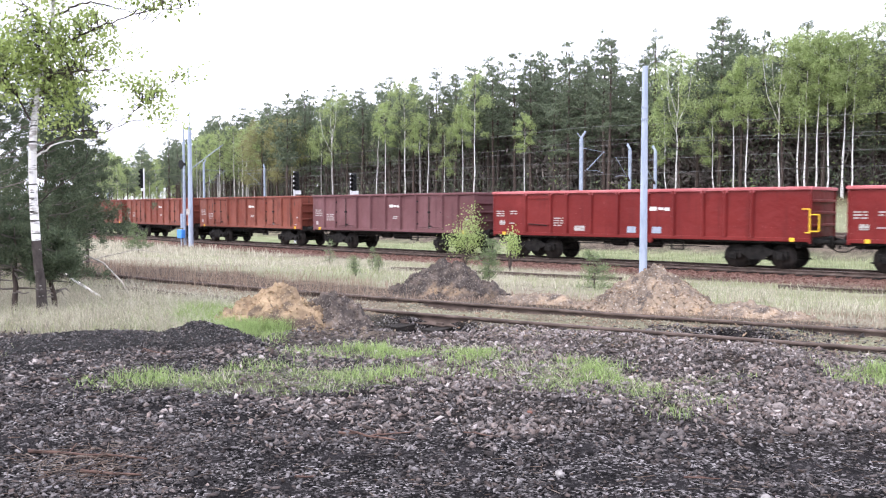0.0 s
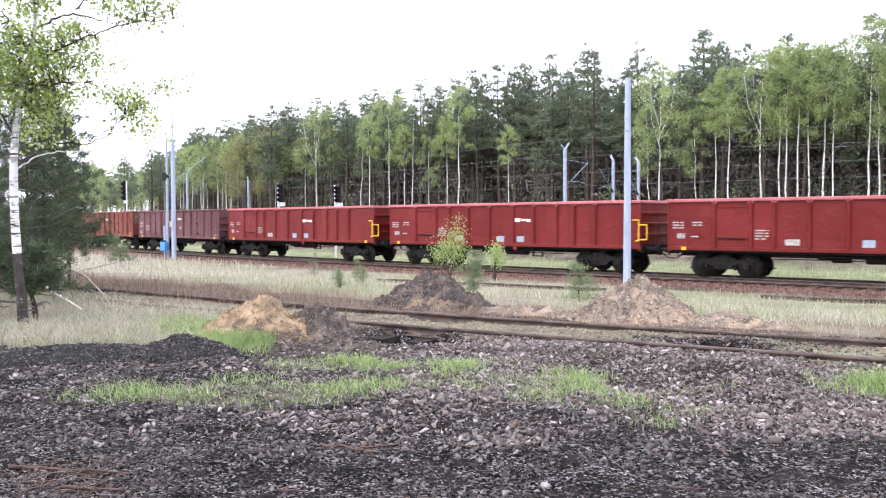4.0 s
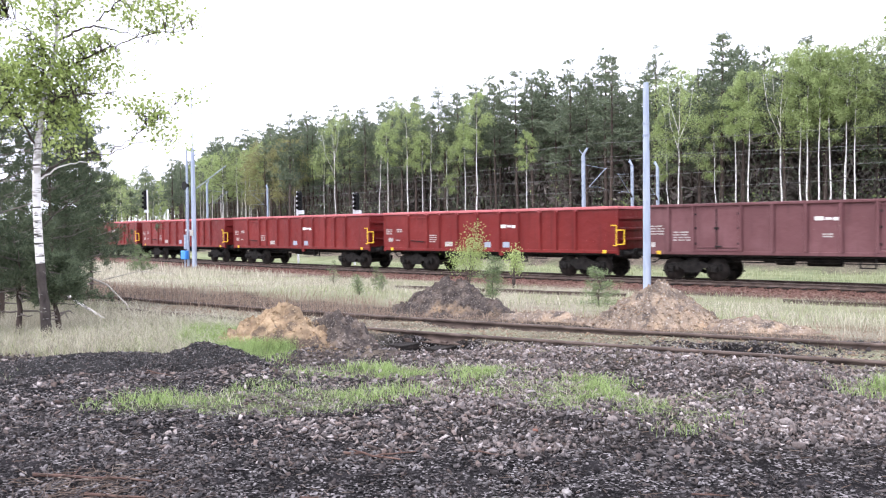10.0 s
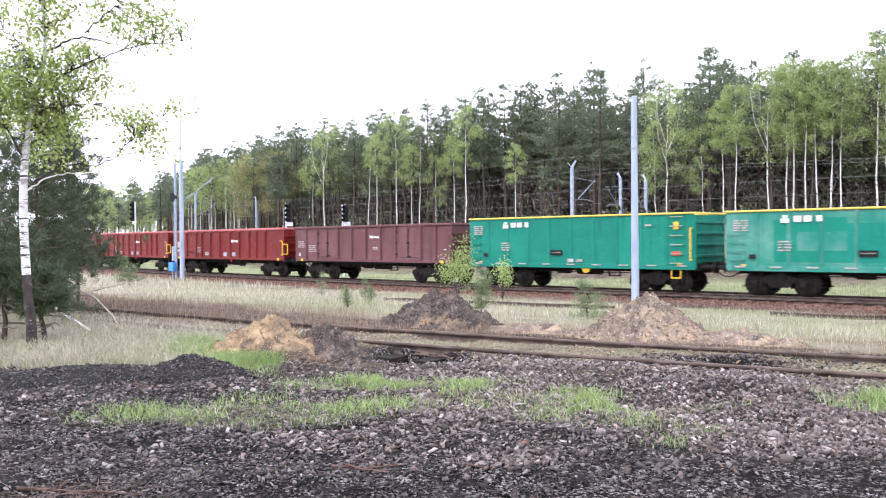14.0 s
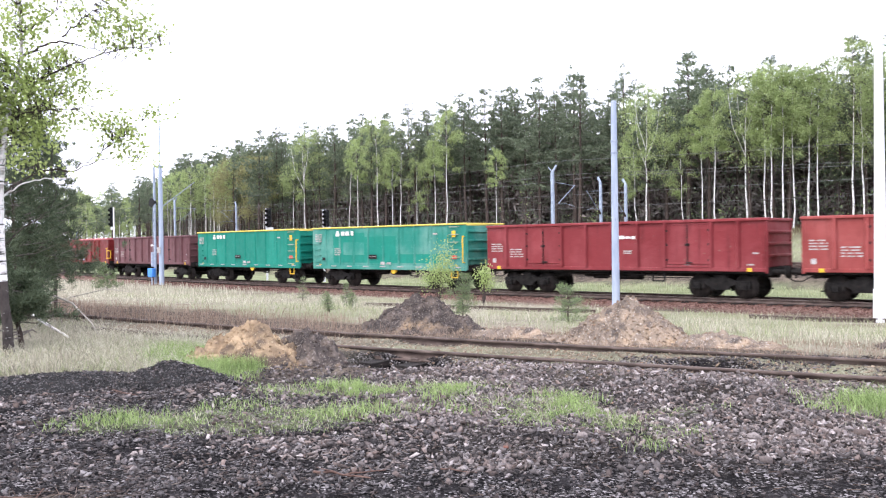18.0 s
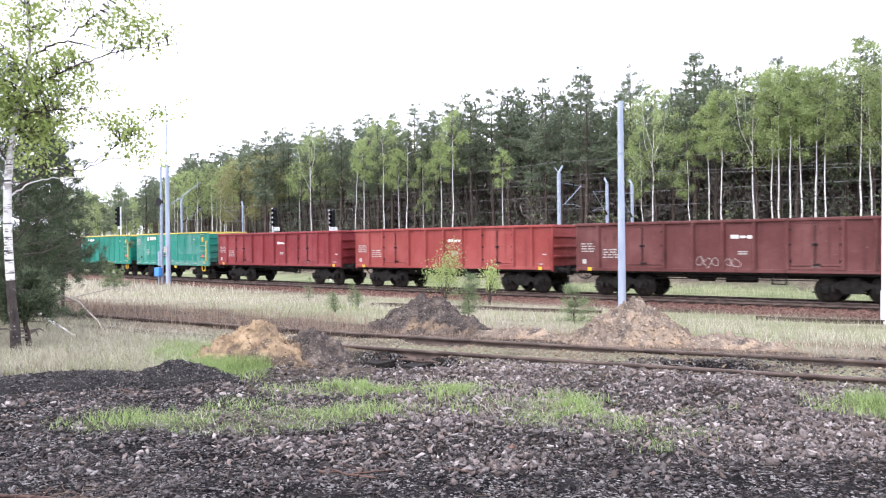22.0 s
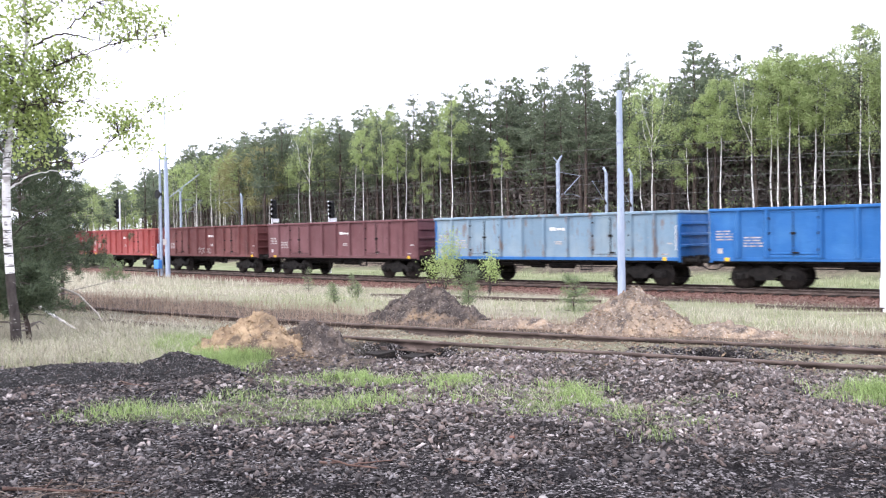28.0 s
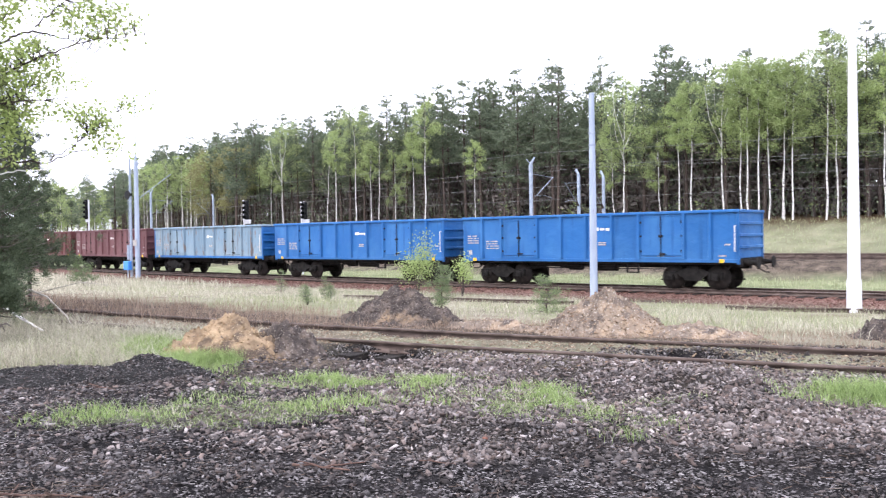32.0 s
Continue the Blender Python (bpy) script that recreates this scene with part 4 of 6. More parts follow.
M_YELLOW_RIM = surf("yellow_rim_paint", [(0.5, 0.38, 0.06), (0.62, 0.5, 0.14)], 3, 0.6, spots=[((0.28, 0.2, 0.1), 5, 0.62, 0.75, None)], bump=0.1)
M_RUNG = surf("dull_rung_paint", [(0.2, 0.26, 0.2), (0.36, 0.38, 0.28)], 6, 0.7, bump=0)
M_RED_SIGN = surf("red_warning_paint", [(0.5, 0.05, 0.04), (0.6, 0.09, 0.07)], 6, 0.6, bump=0)
PAINTS = {
    "red": wagon_paint("signal_red_paint", (0.122, 0.009, 0.0085), (0.152, 0.016, 0.0145), rust=(0.065, 0.012, 0.01), rusty=0.7, dust=(0.19, 0.05, 0.043), rough=0.4),
    "red_rim": wagon_paint("pale_red_rim_paint", (0.3802, 0.1057, 0.1118), (0.4412, 0.1545, 0.1606), rusty=0.72),
    "rusty": wagon_paint("rusty_brown_paint", (0.1423, 0.0362, 0.024), (0.1972, 0.063, 0.0435), rust=(0.063, 0.024, 0.0154), rusty=0.57),
    "mauve": wagon_paint("faded_mauve_brown_paint", (0.1057, 0.0435, 0.0471), (0.1423, 0.0654, 0.0703), rust=(0.063, 0.0264, 0.0215), rusty=0.66),
    "crimson": wagon_paint("crimson_paint", (0.1606, 0.0203, 0.024), (0.2094, 0.041, 0.0459), rust=(0.063, 0.0166, 0.0142), rusty=0.68),
    "salmon": wagon_paint("faded_red_paint", (0.2216, 0.0398, 0.0362), (0.2765, 0.0679, 0.063), rust=(0.1118, 0.0264, 0.0215), rusty=0.72),
    "umber": wagon_paint("dark_umber_paint", (0.0935, 0.0288, 0.0276), (0.1362, 0.0532, 0.0508), rust=(0.0447, 0.0191, 0.0154), rusty=0.6),
    "chestnut": wagon_paint("chestnut_paint", (0.1179, 0.0288, 0.0252), (0.1545, 0.0459, 0.041), rust=(0.0508, 0.0191, 0.0154), rusty=0.64),
    "green": wagon_paint("bright_green_paint", (0.002, 0.1545, 0.1118), (0.0069, 0.185, 0.1338), rust=(0.0069, 0.0752, 0.0508), rusty=0.78, dust=(0.063, 0.246, 0.1728)),
    "faded_green": wagon_paint("faded_green_paint", (0.0118, 0.1728, 0.1301), (0.0935, 0.246, 0.2033), rust=(0.0264, 0.0996, 0.0752), rusty=0.76, dust=(0.1484, 0.2704, 0.2216)),
    "sky": wagon_paint("weathered_pale_blue_paint", (0.1484, 0.2216, 0.2887), (0.2094, 0.2704, 0.3131), rust=(0.1484, 0.124, 0.1179), rusty=0.55, dust=(0.2704, 0.2582, 0.2582)),
    "blue": wagon_paint("bright_blue_paint", (0.016, 0.1, 0.29), (0.035, 0.135, 0.33), rust=(0.0093, 0.0386, 0.1484), rusty=0.7, dust=(0.0386, 0.1118, 0.2948), rough=0.38),
}
# kind, paint, start behind the first red wagon's front, label
TRAIN = [
    ("box", "chestnut", -5 * 14.04, "rusty red-brown open freight wagon with ribbed sides"),
    ("box", "rusty", -4 * 14.04, "dull red open freight wagon with ribbed sides"),
    ("box", "rusty", -3 * 14.04, "rust-red open freight wagon with ribbed sides"),
    ("box", "rusty", -2 * 14.04, "rust-brown open freight wagon with side doors"),
    ("box", "mauve", -1 * 14.04, "faded mauve-brown open freight wagon with side doors"),
    ("long", "red", 0.0, "bright red long open freight wagon with yellow handrail"),
    ("long", "red", 15.74, "bright red long open freight wagon with yellow handrail"),
    ("long", "red", 31.48, "bright red long open freight wagon with yellow handrail"),
    ("long", "red", 47.22, "dented bright red long open freight wagon"),
    ("box", "mauve", 62.96, "faded mauve-brown open freight wagon with side doors"),
    ("smooth", "green", 77.0, "bright green open freight wagon with yellow rim"),
    ("smooth", "faded_green", 89.7, "patchy faded green open freight wagon with yellow rim"),
    ("box", "crimson", 102.4, "crimson open freight wagon with side doors"),
    ("box", "salmon", 116.44, "faded red open freight wagon with side doors"),
    ("box", "umber", 130.48, "dark brown weathered open freight wagon"),
    ("box", "mauve", 144.52, "faded dull brown open freight wagon with side doors"),
    ("box", "sky", 158.56, "weathered pale blue open freight wagon"),
    ("box", "blue", 172.6, "bright blue open freight wagon with side doors"),
    ("box", "blue", 186.64, "bright blue open freight wagon at the train's end"),
]
KINDS = {"box": (box_wagon, 7.02, 4.5, 0.62), "long": (long_wagon, 7.87, 5.2, 0.62), "smooth": (smooth_wagon, 6.35, 3.9, 0.63)}
RAIL_TOP = -0.632
arc_x = np.linspace(-420, 90, 20401)
arc_s = np.concatenate([[0], np.cumsum(np.hypot(np.diff(arc_x), np.diff(line_y(arc_x))))])
arc_s -= np.interp(0, arc_x, arc_s)


def travelled(t):
    """Where the front body end of the first red wagon is along the line after t seconds."""
    return -23.4 - 5.388 * t - 0.0128 * t * t


def wagon_pose(s_mid, pivot):
    ends = [np.interp(s_mid + o, arc_s, arc_x) for o in (-pivot, pivot)]
    a, b = Vector((ends[0], line_y(ends[0]), RAIL_TOP)), Vector((ends[1], line_y(ends[1]), RAIL_TOP))
    m = (a + b) / 2
    return pose(m.x, m.y, m.z, 0, 0, math.degrees(math.atan2(b.y - a.y, b.x - a.x)))


wagons, first = [], {}
for kind, paint, start, label in TRAIN:
    make, half, pivot, gap = KINDS[kind]
    key = kind
    if key not in first:
        ob = make(PAINTS[paint], PAINTS["red_rim"]) if kind == "long" else make(PAINTS[paint])
        first[key] = (ob, paint)
    else:
        src, src_paint = first[key]
        ob = copy_thing(src, pose(0, 0, 0))
        if src_paint != paint:
            for o in ob.children_recursive:
                if o.type == "MESH" and o.data.materials and o.data.materials[0] == PAINTS[src_paint]:
                    o.material_slots[0].link = "OBJECT"
                    o.material_slots[0].material = PAINTS[paint]
    if paint == "sky":
        for o in ob.children:
            if o.name.split(".")[0] in ("lower_rail", "end_wall", "end_rib", "corner_post"):
                o.material_slots[0].link = "OBJECT"
                o.material_slots[0].material = PAINTS["blue"]
    if paint == "faded_green":
        for x0, x1, z0, z1 in ((-3.97, -3.13, 1.3, 2.85), (-3.13, -1.45, 2.4, 2.9), (-1.45, 0.95, 1.3, 2.68), (-3.13, -1.45, 1.3, 1.72), (0.95, 4.0, 1.3, 1.75)):
            part("repainted_panel", Shape().box(x0, x1, -1.404, -1.398, z0, z1), PAINTS["green"], ob, "fresh green overpainted field")
    if paint == "umber":
        g = random.Random(5)
        for cx, cz in ((-0.95, 1.5), (-0.62, 1.42), (-0.3, 1.5), (0.2, 1.45), (0.5, 1.4)):
            a0 = g.uniform(0, 6)
            pts = [(cx + 0.2 * math.cos(a0 + 0.9 * i) * g.uniform(0.4, 1), -1.372, cz + 0.2 * math.sin(a0 + 0.9 * i) * g.uniform(0.5, 1.1)) for i in range(8)]
            part("scrawl", Shape().path(pts, 0.012, 5), M_WHITE, ob, "white sprayed scrawl")
    if paint in ("blue", "sky"):
        for o in ob.children:
            if o.name.split(".")[0] == "handrail":
                o.material_slots[0].link = "OBJECT"
                o.material_slots[0].material = M_MARK
                tagged(o, "white handrail")
    tagged(ob, label, "freight wagon", "wagons of the freight train")
    mid = start - gap + half
    ob.matrix_basis = wagon_pose(travelled(0) + mid, pivot)
    wagons.append((ob, mid, pivot))


def motions():
    """The train rolls away along the line, and its wheels turn."""
    times = [float(t) for t in range(0, 33)]
    turns = [round(0.1 * i, 1) for i in range(0, 321)]
    spin = [(t, math.degrees((travelled(t) - travelled(0)) / AXLE_Z)) for t in turns]
    for ob, mid, pivot in wagons:
        walk(ob, [(t, wagon_pose(travelled(t) + mid, pivot)) for t in times])
        for wheels in [o for o in ob.children_recursive if "axle" in o]:
            walk(wheels, [(t, pose(wheels["axle"], 0, AXLE_Z, 0, a, 0)) for t, a in spin])

# ---- masts, signals and wires ----
def ring_band(z, r):
    return Shape().tube((0, 0, z - 0.04), (0, 0, z + 0.04), r, n=14)


def spun_mast(name, label, x, y, z_top, r0, r1, material, bands=(), plinth=False):
    """A tapered round mast."""
    z0 = float(ground_z(x, y))
    top = tagged(empty(name, pose(x, y, z0)), label, "mast")
    h = z_top - z0
    part("shaft", Shape().tube((0, 0, -0.4), (0, 0, h), r0, r1, 18), material, top)
    part("cap", Shape().tube((0, 0, h), (0, 0, h + 0.05), r1 * 1.12, r1 * 0.8, 18), M_GALV, top)
    for z in bands:
        part("clamp", ring_band(z - z0, r0 + (r1 - r0) * (z - z0) / h + 0.018), M_GALV, top)
    if plinth:
        part("plinth", Shape().tube((0, 0, -0.3), (0, 0, 1.0), r0 * 1.12, r0 * 1.05, 18), material, top)
    return top


spun_mast("catenary_mast", "tall pale blue-grey spun concrete mast with two clamps", -14.35, 29.8, 6.95, 0.155, 0.105, M_CONCRETE, (5.45, 5.0))
spun_mast("catenary_mast", "tall whitewashed tapering concrete mast in dry grass", -4.89, 27.97, 10.4, 0.2, 0.085, M_WHITE_MAST, (), True)

pair = spun_mast("catenary_mast", "pale tensioning mast with lightning spike and bracket", -49.6, 33.98, 7.1, 0.17, 0.13, M_CONCRETE)
part("spike", Shape().tube((0, 0, 7.7), (0, 0, 12.3), 0.05, 0.03, 8).tube((-0.1, 0, 12.0), (1.3, 0.4, 12.0), 0.02, n=6), M_GALV, pair)
part("bracket_strut", Shape().tube((0.0, 0.15, 5.3), (-0.8, 3.3, 7.1), 0.026, n=8), M_GALV, pair)
aux = spun_mast("anchor_mast", "slim galvanised anchor mast beside the tensioning mast", -50.85, 34.35, 7.1, 0.1, 0.08, M_GALV, (4.3, 3.2))
part("tension_wheel", Shape().tube((-0.2, -0.1, 5.6), (-0.2, 0.1, 5.6), 0.3, n=16), M_BLACK, aux)
part("weight_stack", Shape().tube((-0.25, 0, 1.2), (-0.25, 0, 2.2), 0.14, n=12).tube((-0.25, 0, 2.2), (-0.25, 0, 5.6), 0.012, n=5), M_GALV, aux)
cabinet = tagged(empty("switch_box", pose(-50.6, 33.9, float(ground_z(-50.6, 33.9)))), "small blue switch box on a post by the mast", "switch box")
part("casing", Shape().box(-0.3, 0.25, -0.15, 0.15, 0.55, 1.15, 0.03), M_BLUE_BOX, cabinet)
part("post", Shape().tube((0, 0, -0.2), (0, 0, 0.55), 0.05, n=8), M_GALV, cabinet)
sign = tagged(empty("mast_sign", pose(-49.6, 33.79, 1.45)), "small white plate on the tensioning mast", "sign")
part("plate", Shape().box(-0.2, 0.2, -0.02, 0.0, -0.2, 0.2, 0.005), M_WHITE, sign)


def cantilever_mast(x, off, z_top, side, arm=True):
    """A steel mast with a swivelling arm over the neighbouring track."""
    y = float(line_y(x)) + off
    z0 = float(ground_z(x, y))
    top = tagged(empty("cantilever_mast", pose(x, y, z0)), "grey-blue steel overhead line mast with cantilever arm", "mast", "masts along the far tracks")
    h = z_top - z0
    part("shaft", Shape().box(-0.1, 0.1, -0.09, 0.09, -0.4, h, 0.02), M_GALV, top)
    part("top_insulator", Shape().tube((0, 0, h), (0.25 * side, 0.1, h + 0.45), 0.09, 0.06, 8).path([(0, 0, h), (-0.3, 0, h + 0.35)], 0.03), M_GALV, top)
    if arm:
        part("stay_tube", Shape().tube((0, side * 0.1, h - 2.3), (0.2, side * 2.6, h - 0.7), 0.022, n=8), M_GALV, top)
        part("top_tube", Shape().tube((0, side * 0.1, h - 0.6), (0.2, side * 2.7, h - 0.75), 0.016, n=6), M_GALV, top)
        part("steady_arm", Shape().path([(0.05, side * 0.3, h - 2.0), (0.1, side * 1.7, h - 1.95), (0.15, side * 2.6, h - 2.1)], 0.016), M_GALV, top)
        part("insulator", Shape().tube((0, side * 0.1, h - 2.3), (0.06, side * 0.55, h - 2.0), 0.075, n=8), M_TWIG, top)
    return top


for x, off, zt, side, arm in ((-26.95, 12.6, 6.05, 1, True), (-28.9, 23.0, 6.0, -1, True), (-26.8, 23.0, 5.75, -1, True), (-78.6, 12.6, 6.55, 1, True), (-82.3, 23.0, 6.6, -1, True),
                              (-124.0, 12.6, 3.9, 1, False), (8.0, 12.6, 6.1, 1, True)):
    cantilever_mast(x, off, zt, side, arm)


def colour_light_signal(x, off, z_top, size, side):
    """A dark five-lamp head on a pale post, with its hoods."""
    y = float(line_y(x)) + off
    z0 = float(ground_z(x, y))
    top = tagged(empty("railway_signal", pose(x, y, z0, 0, 0, 25)), "black colour-light signal head on a white post, unlit", "railway signal", "signals beyond the train")
    h = z_top - z0
    part("post", Shape().tube((0.22 * side, 0, -0.3), (0.22 * side, 0, h), 0.08, n=10), M_WHITE_MAST, top)
    part("backboard", Shape().box(-0.19, 0.19, -0.12, 0.02, h - size, h, 0.05), M_BLACK, top)
    for i in range(4):
        z = h - size * (0.14 + 0.24 * i)
        part("lamp_hood", Shape().tube((-0.02, -0.12, z), (-0.02, -0.42, z - 0.03), 0.12, 0.13, 12, cap=False), M_BLACK, top)
    part("junction_box", Shape().box(-0.1, 0.3, -0.1, 0.12, h - size - 0.32, h - size - 0.02, 0.03), M_WHITE_MAST, top)
    return top


colour_light_signal(-81.0, 6.0, 5.85, 2.0, 1)
colour_light_signal(-49.2, 6.0, 4.5, 1.45, -1)
colour_light_signal(-42.1, 6.0, 4.1, 1.2, -1)


def wire(name, label, off, z, x0, x1, sag=0.0, span=58.0, r=0.0075):
    xs = np.arange(x0, x1 + 0.1, 2.0)
    zz = z - sag * (1 - (2 * (((xs + 27) / span) % 1) - 1) ** 2)
    V, F = tubes([(np.stack([xs, line_y(xs) + off, zz], -1), np.full(len(xs), r))], 5)
    return tagged(new(name, mesh_of(name, V, F, M_WIRE)), label, "overhead wire", "overhead line wires", kind="structure")


for off, zc, zm in ((15.2, 4.72, 6.1), (20.4, 4.1, 6.3)):
    wire("contact_wire", "thin grey overhead contact wire", off, zc, -190, 40)
    wire("messenger_wire", "thin grey sagging overhead messenger wire", off, zm, -190, 40, 0.55)
wire("feeder_wire", "thin grey feeder wire on the mast tops", 12.6, 6.75, -190, 40, 0.5)

# ---- trees ----
def bent_stem(gen, h, r, sway=0.25, n=9, lean=(0.0, 0.0), power=0.85):
    z = np.linspace(0, 1, n)
    x = np.cumsum(gen.normal(size=n)) * sway * 0.25
    y = np.cumsum(gen.normal(size=n)) * sway * 0.25
    x, y = x - x[0] + lean[0] * z * h, y - y[0] + lean[1] * z * h
    pts = np.stack([x, y, z * h], -1)
    pts[0, 2] = -0.3
    return pts, r * np.maximum(1 - z, 0.04) ** power


def along(pts, f):
    s = np.linspace(0, 1, len(pts))
    return np.array([np.interp(f, s, pts[:, i]) for i in range(3)])


def crown_mesh(leaves, wood, leaf_material, twig=M_TWIG):
    """Leaves and the twigs that bear them."""
    (V, F), (W, G) = leaves, wood
    me = mesh_of("crown", np.concatenate([V, W]), np.concatenate([F, G + len(V)]), leaf_material)
    me.materials.append(twig)
    me.polygons.foreach_set("material_index", np.concatenate([np.zeros(len(F), np.int32), np.ones(len(G), np.int32)]))
    return me


def birch_meshes(seed, h, crown_from, spread, leaves, leaf, r=None, forked=False, sides=5):
    """A slender birch: white stem, rising limbs, hanging sprays of small leaves."""
    gen = np.random.default_rng(seed)
    r = r or 0.0048 * h + 0.014
    stem, rad = bent_stem(gen, h, r)
    paths, twigs, cent = [(stem, rad)], [], []
    if forked:
        for k in range(3):
            a = gen.uniform(0, 6.28)
            base = along(stem, 0.45 + 0.06 * k)
            tip = base + np.array([math.cos(a) * spread * 0.8, math.sin(a) * spread * 0.8, h * 0.38])
            mid = (base + tip) / 2 + np.array([math.cos(a), math.sin(a), -0.4]) * 0.35
            paths.append((np.stack([base, mid, tip]), np.array([r * 0.45, r * 0.3, 0.015])))
    limbs = 34
    for i in range(limbs):
        f = crown_from + (0.98 - crown_from) * (i + gen.uniform(0, 1)) / limbs
        base = along(stem, f)
        g = (f - crown_from) / (1 - crown_from)
        length = spread * (0.35 + 1.0 * math.sin(math.pi * min(1, 0.18 + 0.8 * g)) ** 0.8) * gen.uniform(0.6, 1.2)
        a = gen.uniform(0, 6.28)
        d = np.array([math.cos(a), math.sin(a), gen.uniform(0.35, 1.0) * (1 - 0.3 * g)])
        p1, p2 = base + d * length * 0.5, base + d * length * np.array([1, 1, 0.8])
        p3 = p2 + np.array([math.cos(a) * 0.2, math.sin(a) * 0.2, -0.25]) * length
        twigs.append((np.stack([base, p1, p2, p3]), np.array([0.018 * h / 9, 0.012 * h / 9, 0.007, 0.003])))
        m = int(leaves / limbs)
        t = gen.uniform(0.4, 1, m)
        pp = np.stack([np.interp(t, [0, 0.4, 0.75, 1], [q[k] for q in (base, p1, p2, p3)]) for k in range(3)], -1)
        drop = np.abs(gen.normal(size=(m, 1))) * np.array([[0, 0, -0.13]]) * spread
        spray = gen.integers(0, 9, m)
        offs = gen.normal(size=(9, 3)) * 0.2 * spread
        cent.append(pp + offs[spray] * t[:, None] + gen.normal(size=(m, 3)) * np.array([0.05, 0.05, 0.07]) * spread + drop)
    V, F = tubes(paths, sides + 2)
    wood = mesh_of("trunk", V, F, M_BIRCH_BARK, True)
    c = np.concatenate(cent)
    return wood, crown_mesh(leaf_quads(c, gen.uniform(0.7, 1.3, len(c)) * leaf, gen.uniform(0.5, 0.9, len(c)) * leaf, gen), tubes(twigs, 4), M_BIRCH_LEAF)


def pine_meshes(seed, h, crown_from, spread, tufts, needles, needle, width, r=None, dead=14, mat=None, conic=False):
    """A pine: tall reddish stem, whorled boughs with dense needle tufts, bare dead boughs lower down."""
    gen = np.random.default_rng(seed)
    r = r or 0.011 * h + 0.03
    stem, rad = bent_stem(gen, h, r, 0.12)
    boughs, cent, axis = [], [], []
    levels = max(6, int((1 - crown_from) * h / (0.62 if h > 8 else 0.26)))
    for i in range(levels):
        g = (i + gen.uniform(-0.3, 0.3)) / levels
        g = min(max(g, 0), 1)
        base = along(stem, crown_from + (1 - crown_from) * g)
        count = gen.integers(3, 6)
        a0 = gen.uniform(0, 6.28)
        for k in range(count):
            a = a0 + 6.28 * k / count + gen.normal() * 0.3
            shape = (1.05 - g) ** 0.55 if conic else (0.45 + 0.75 * math.sin(math.pi * min(1.0, 0.25 + 0.72 * g))) * (1 - 0.7 * g * g)
            length = spread * shape * gen.uniform(0.55, 1.15)
            rise = gen.uniform(-0.1, 0.2) + 0.3 * g
            out = np.array([math.cos(a), math.sin(a), rise])
            mid, tip = base + out * length * 0.55, base + out * length + np.array([0, 0, 0.12 * length])
            boughs.append((np.stack([base, mid, tip]), np.array([0.012 + 0.006 * length, 0.01, 0.004])))
            m = max(2, int(tufts * length / spread))
            if conic:
                t = gen.uniform(0.3, 1.02, m)[:, None]
                pp = base + (tip - base) * t + gen.normal(size=(m, 3)) * np.array([1, 1, 0.28]) * 0.19 * length * (0.5 + t)
            else:
                pads = gen.uniform(0.35, 1.0, 3)[gen.integers(0, 3, m)][:, None]
                swing = gen.normal(size=(3, 3))[gen.integers(0, 3, m)] * np.array([0.16, 0.16, 0.03])
                pp = base + (tip - base) * pads + (swing * pads + gen.normal(size=(m, 3)) * np.array([0.14, 0.14, 0.045])) * length
            for p in pp:
                cent.append(np.repeat(p[None], needles, 0) + gen.normal(size=(needles, 3)) * needle * 0.35)
                dirs = gen.normal(size=(needles, 3)) * np.array([0.75, 0.75, 0.75 if conic else 0.35]) + out * 0.6 + np.array([0, 0, 0.35 if conic else 0.2])
                axis.append(dirs)
    for i in range(dead):
        base = along(stem, gen.uniform(min(0.18, crown_from * 0.4), crown_from))
        a = gen.uniform(0, 6.28)
        tip = base + np.array([math.cos(a), math.sin(a), gen.uniform(-0.25, 0.15)]) * spread * gen.uniform(0.3, 0.75)
        boughs.append((np.stack([base, (base + tip) / 2 + gen.normal(size=3) * 0.06, tip]), np.array([0.018, 0.012, 0.005])))
    V, F = tubes([(stem, rad)], 8)
    wood = mesh_of("trunk", V, F, M_PINE_BARK, True)
    c, ax = np.concatenate(cent), np.concatenate(axis)
    ax /= np.linalg.norm(ax, axis=1)[:, None]
    n = len(c)
    return wood, crown_mesh(leaf_quads(c + ax * needle * 0.4, gen.uniform(0.7, 1.25, n) * needle, gen.uniform(0.7, 1.3, n) * width, gen, ax, 0.0), tubes(boughs, 4), mat or M_NEEDLE, M_DEAD_BOUGH)


def tree(name, label, category, meshes, m, group=""):
    top = tagged(empty(name, m), label, category, group)
    for n, me in zip(("trunk", "crown"), meshes):
        child(n, me, top)
    return top


def stand(src, x, y, turn, scale, sink=0.0):
    """Another tree of the same shape, turned and scaled."""
    ob = copy_thing(src, pose(x, y, float(ground_z(x, y)) - sink, 0, 0, turn))
    ob.scale = (scale, scale, scale)
    return ob


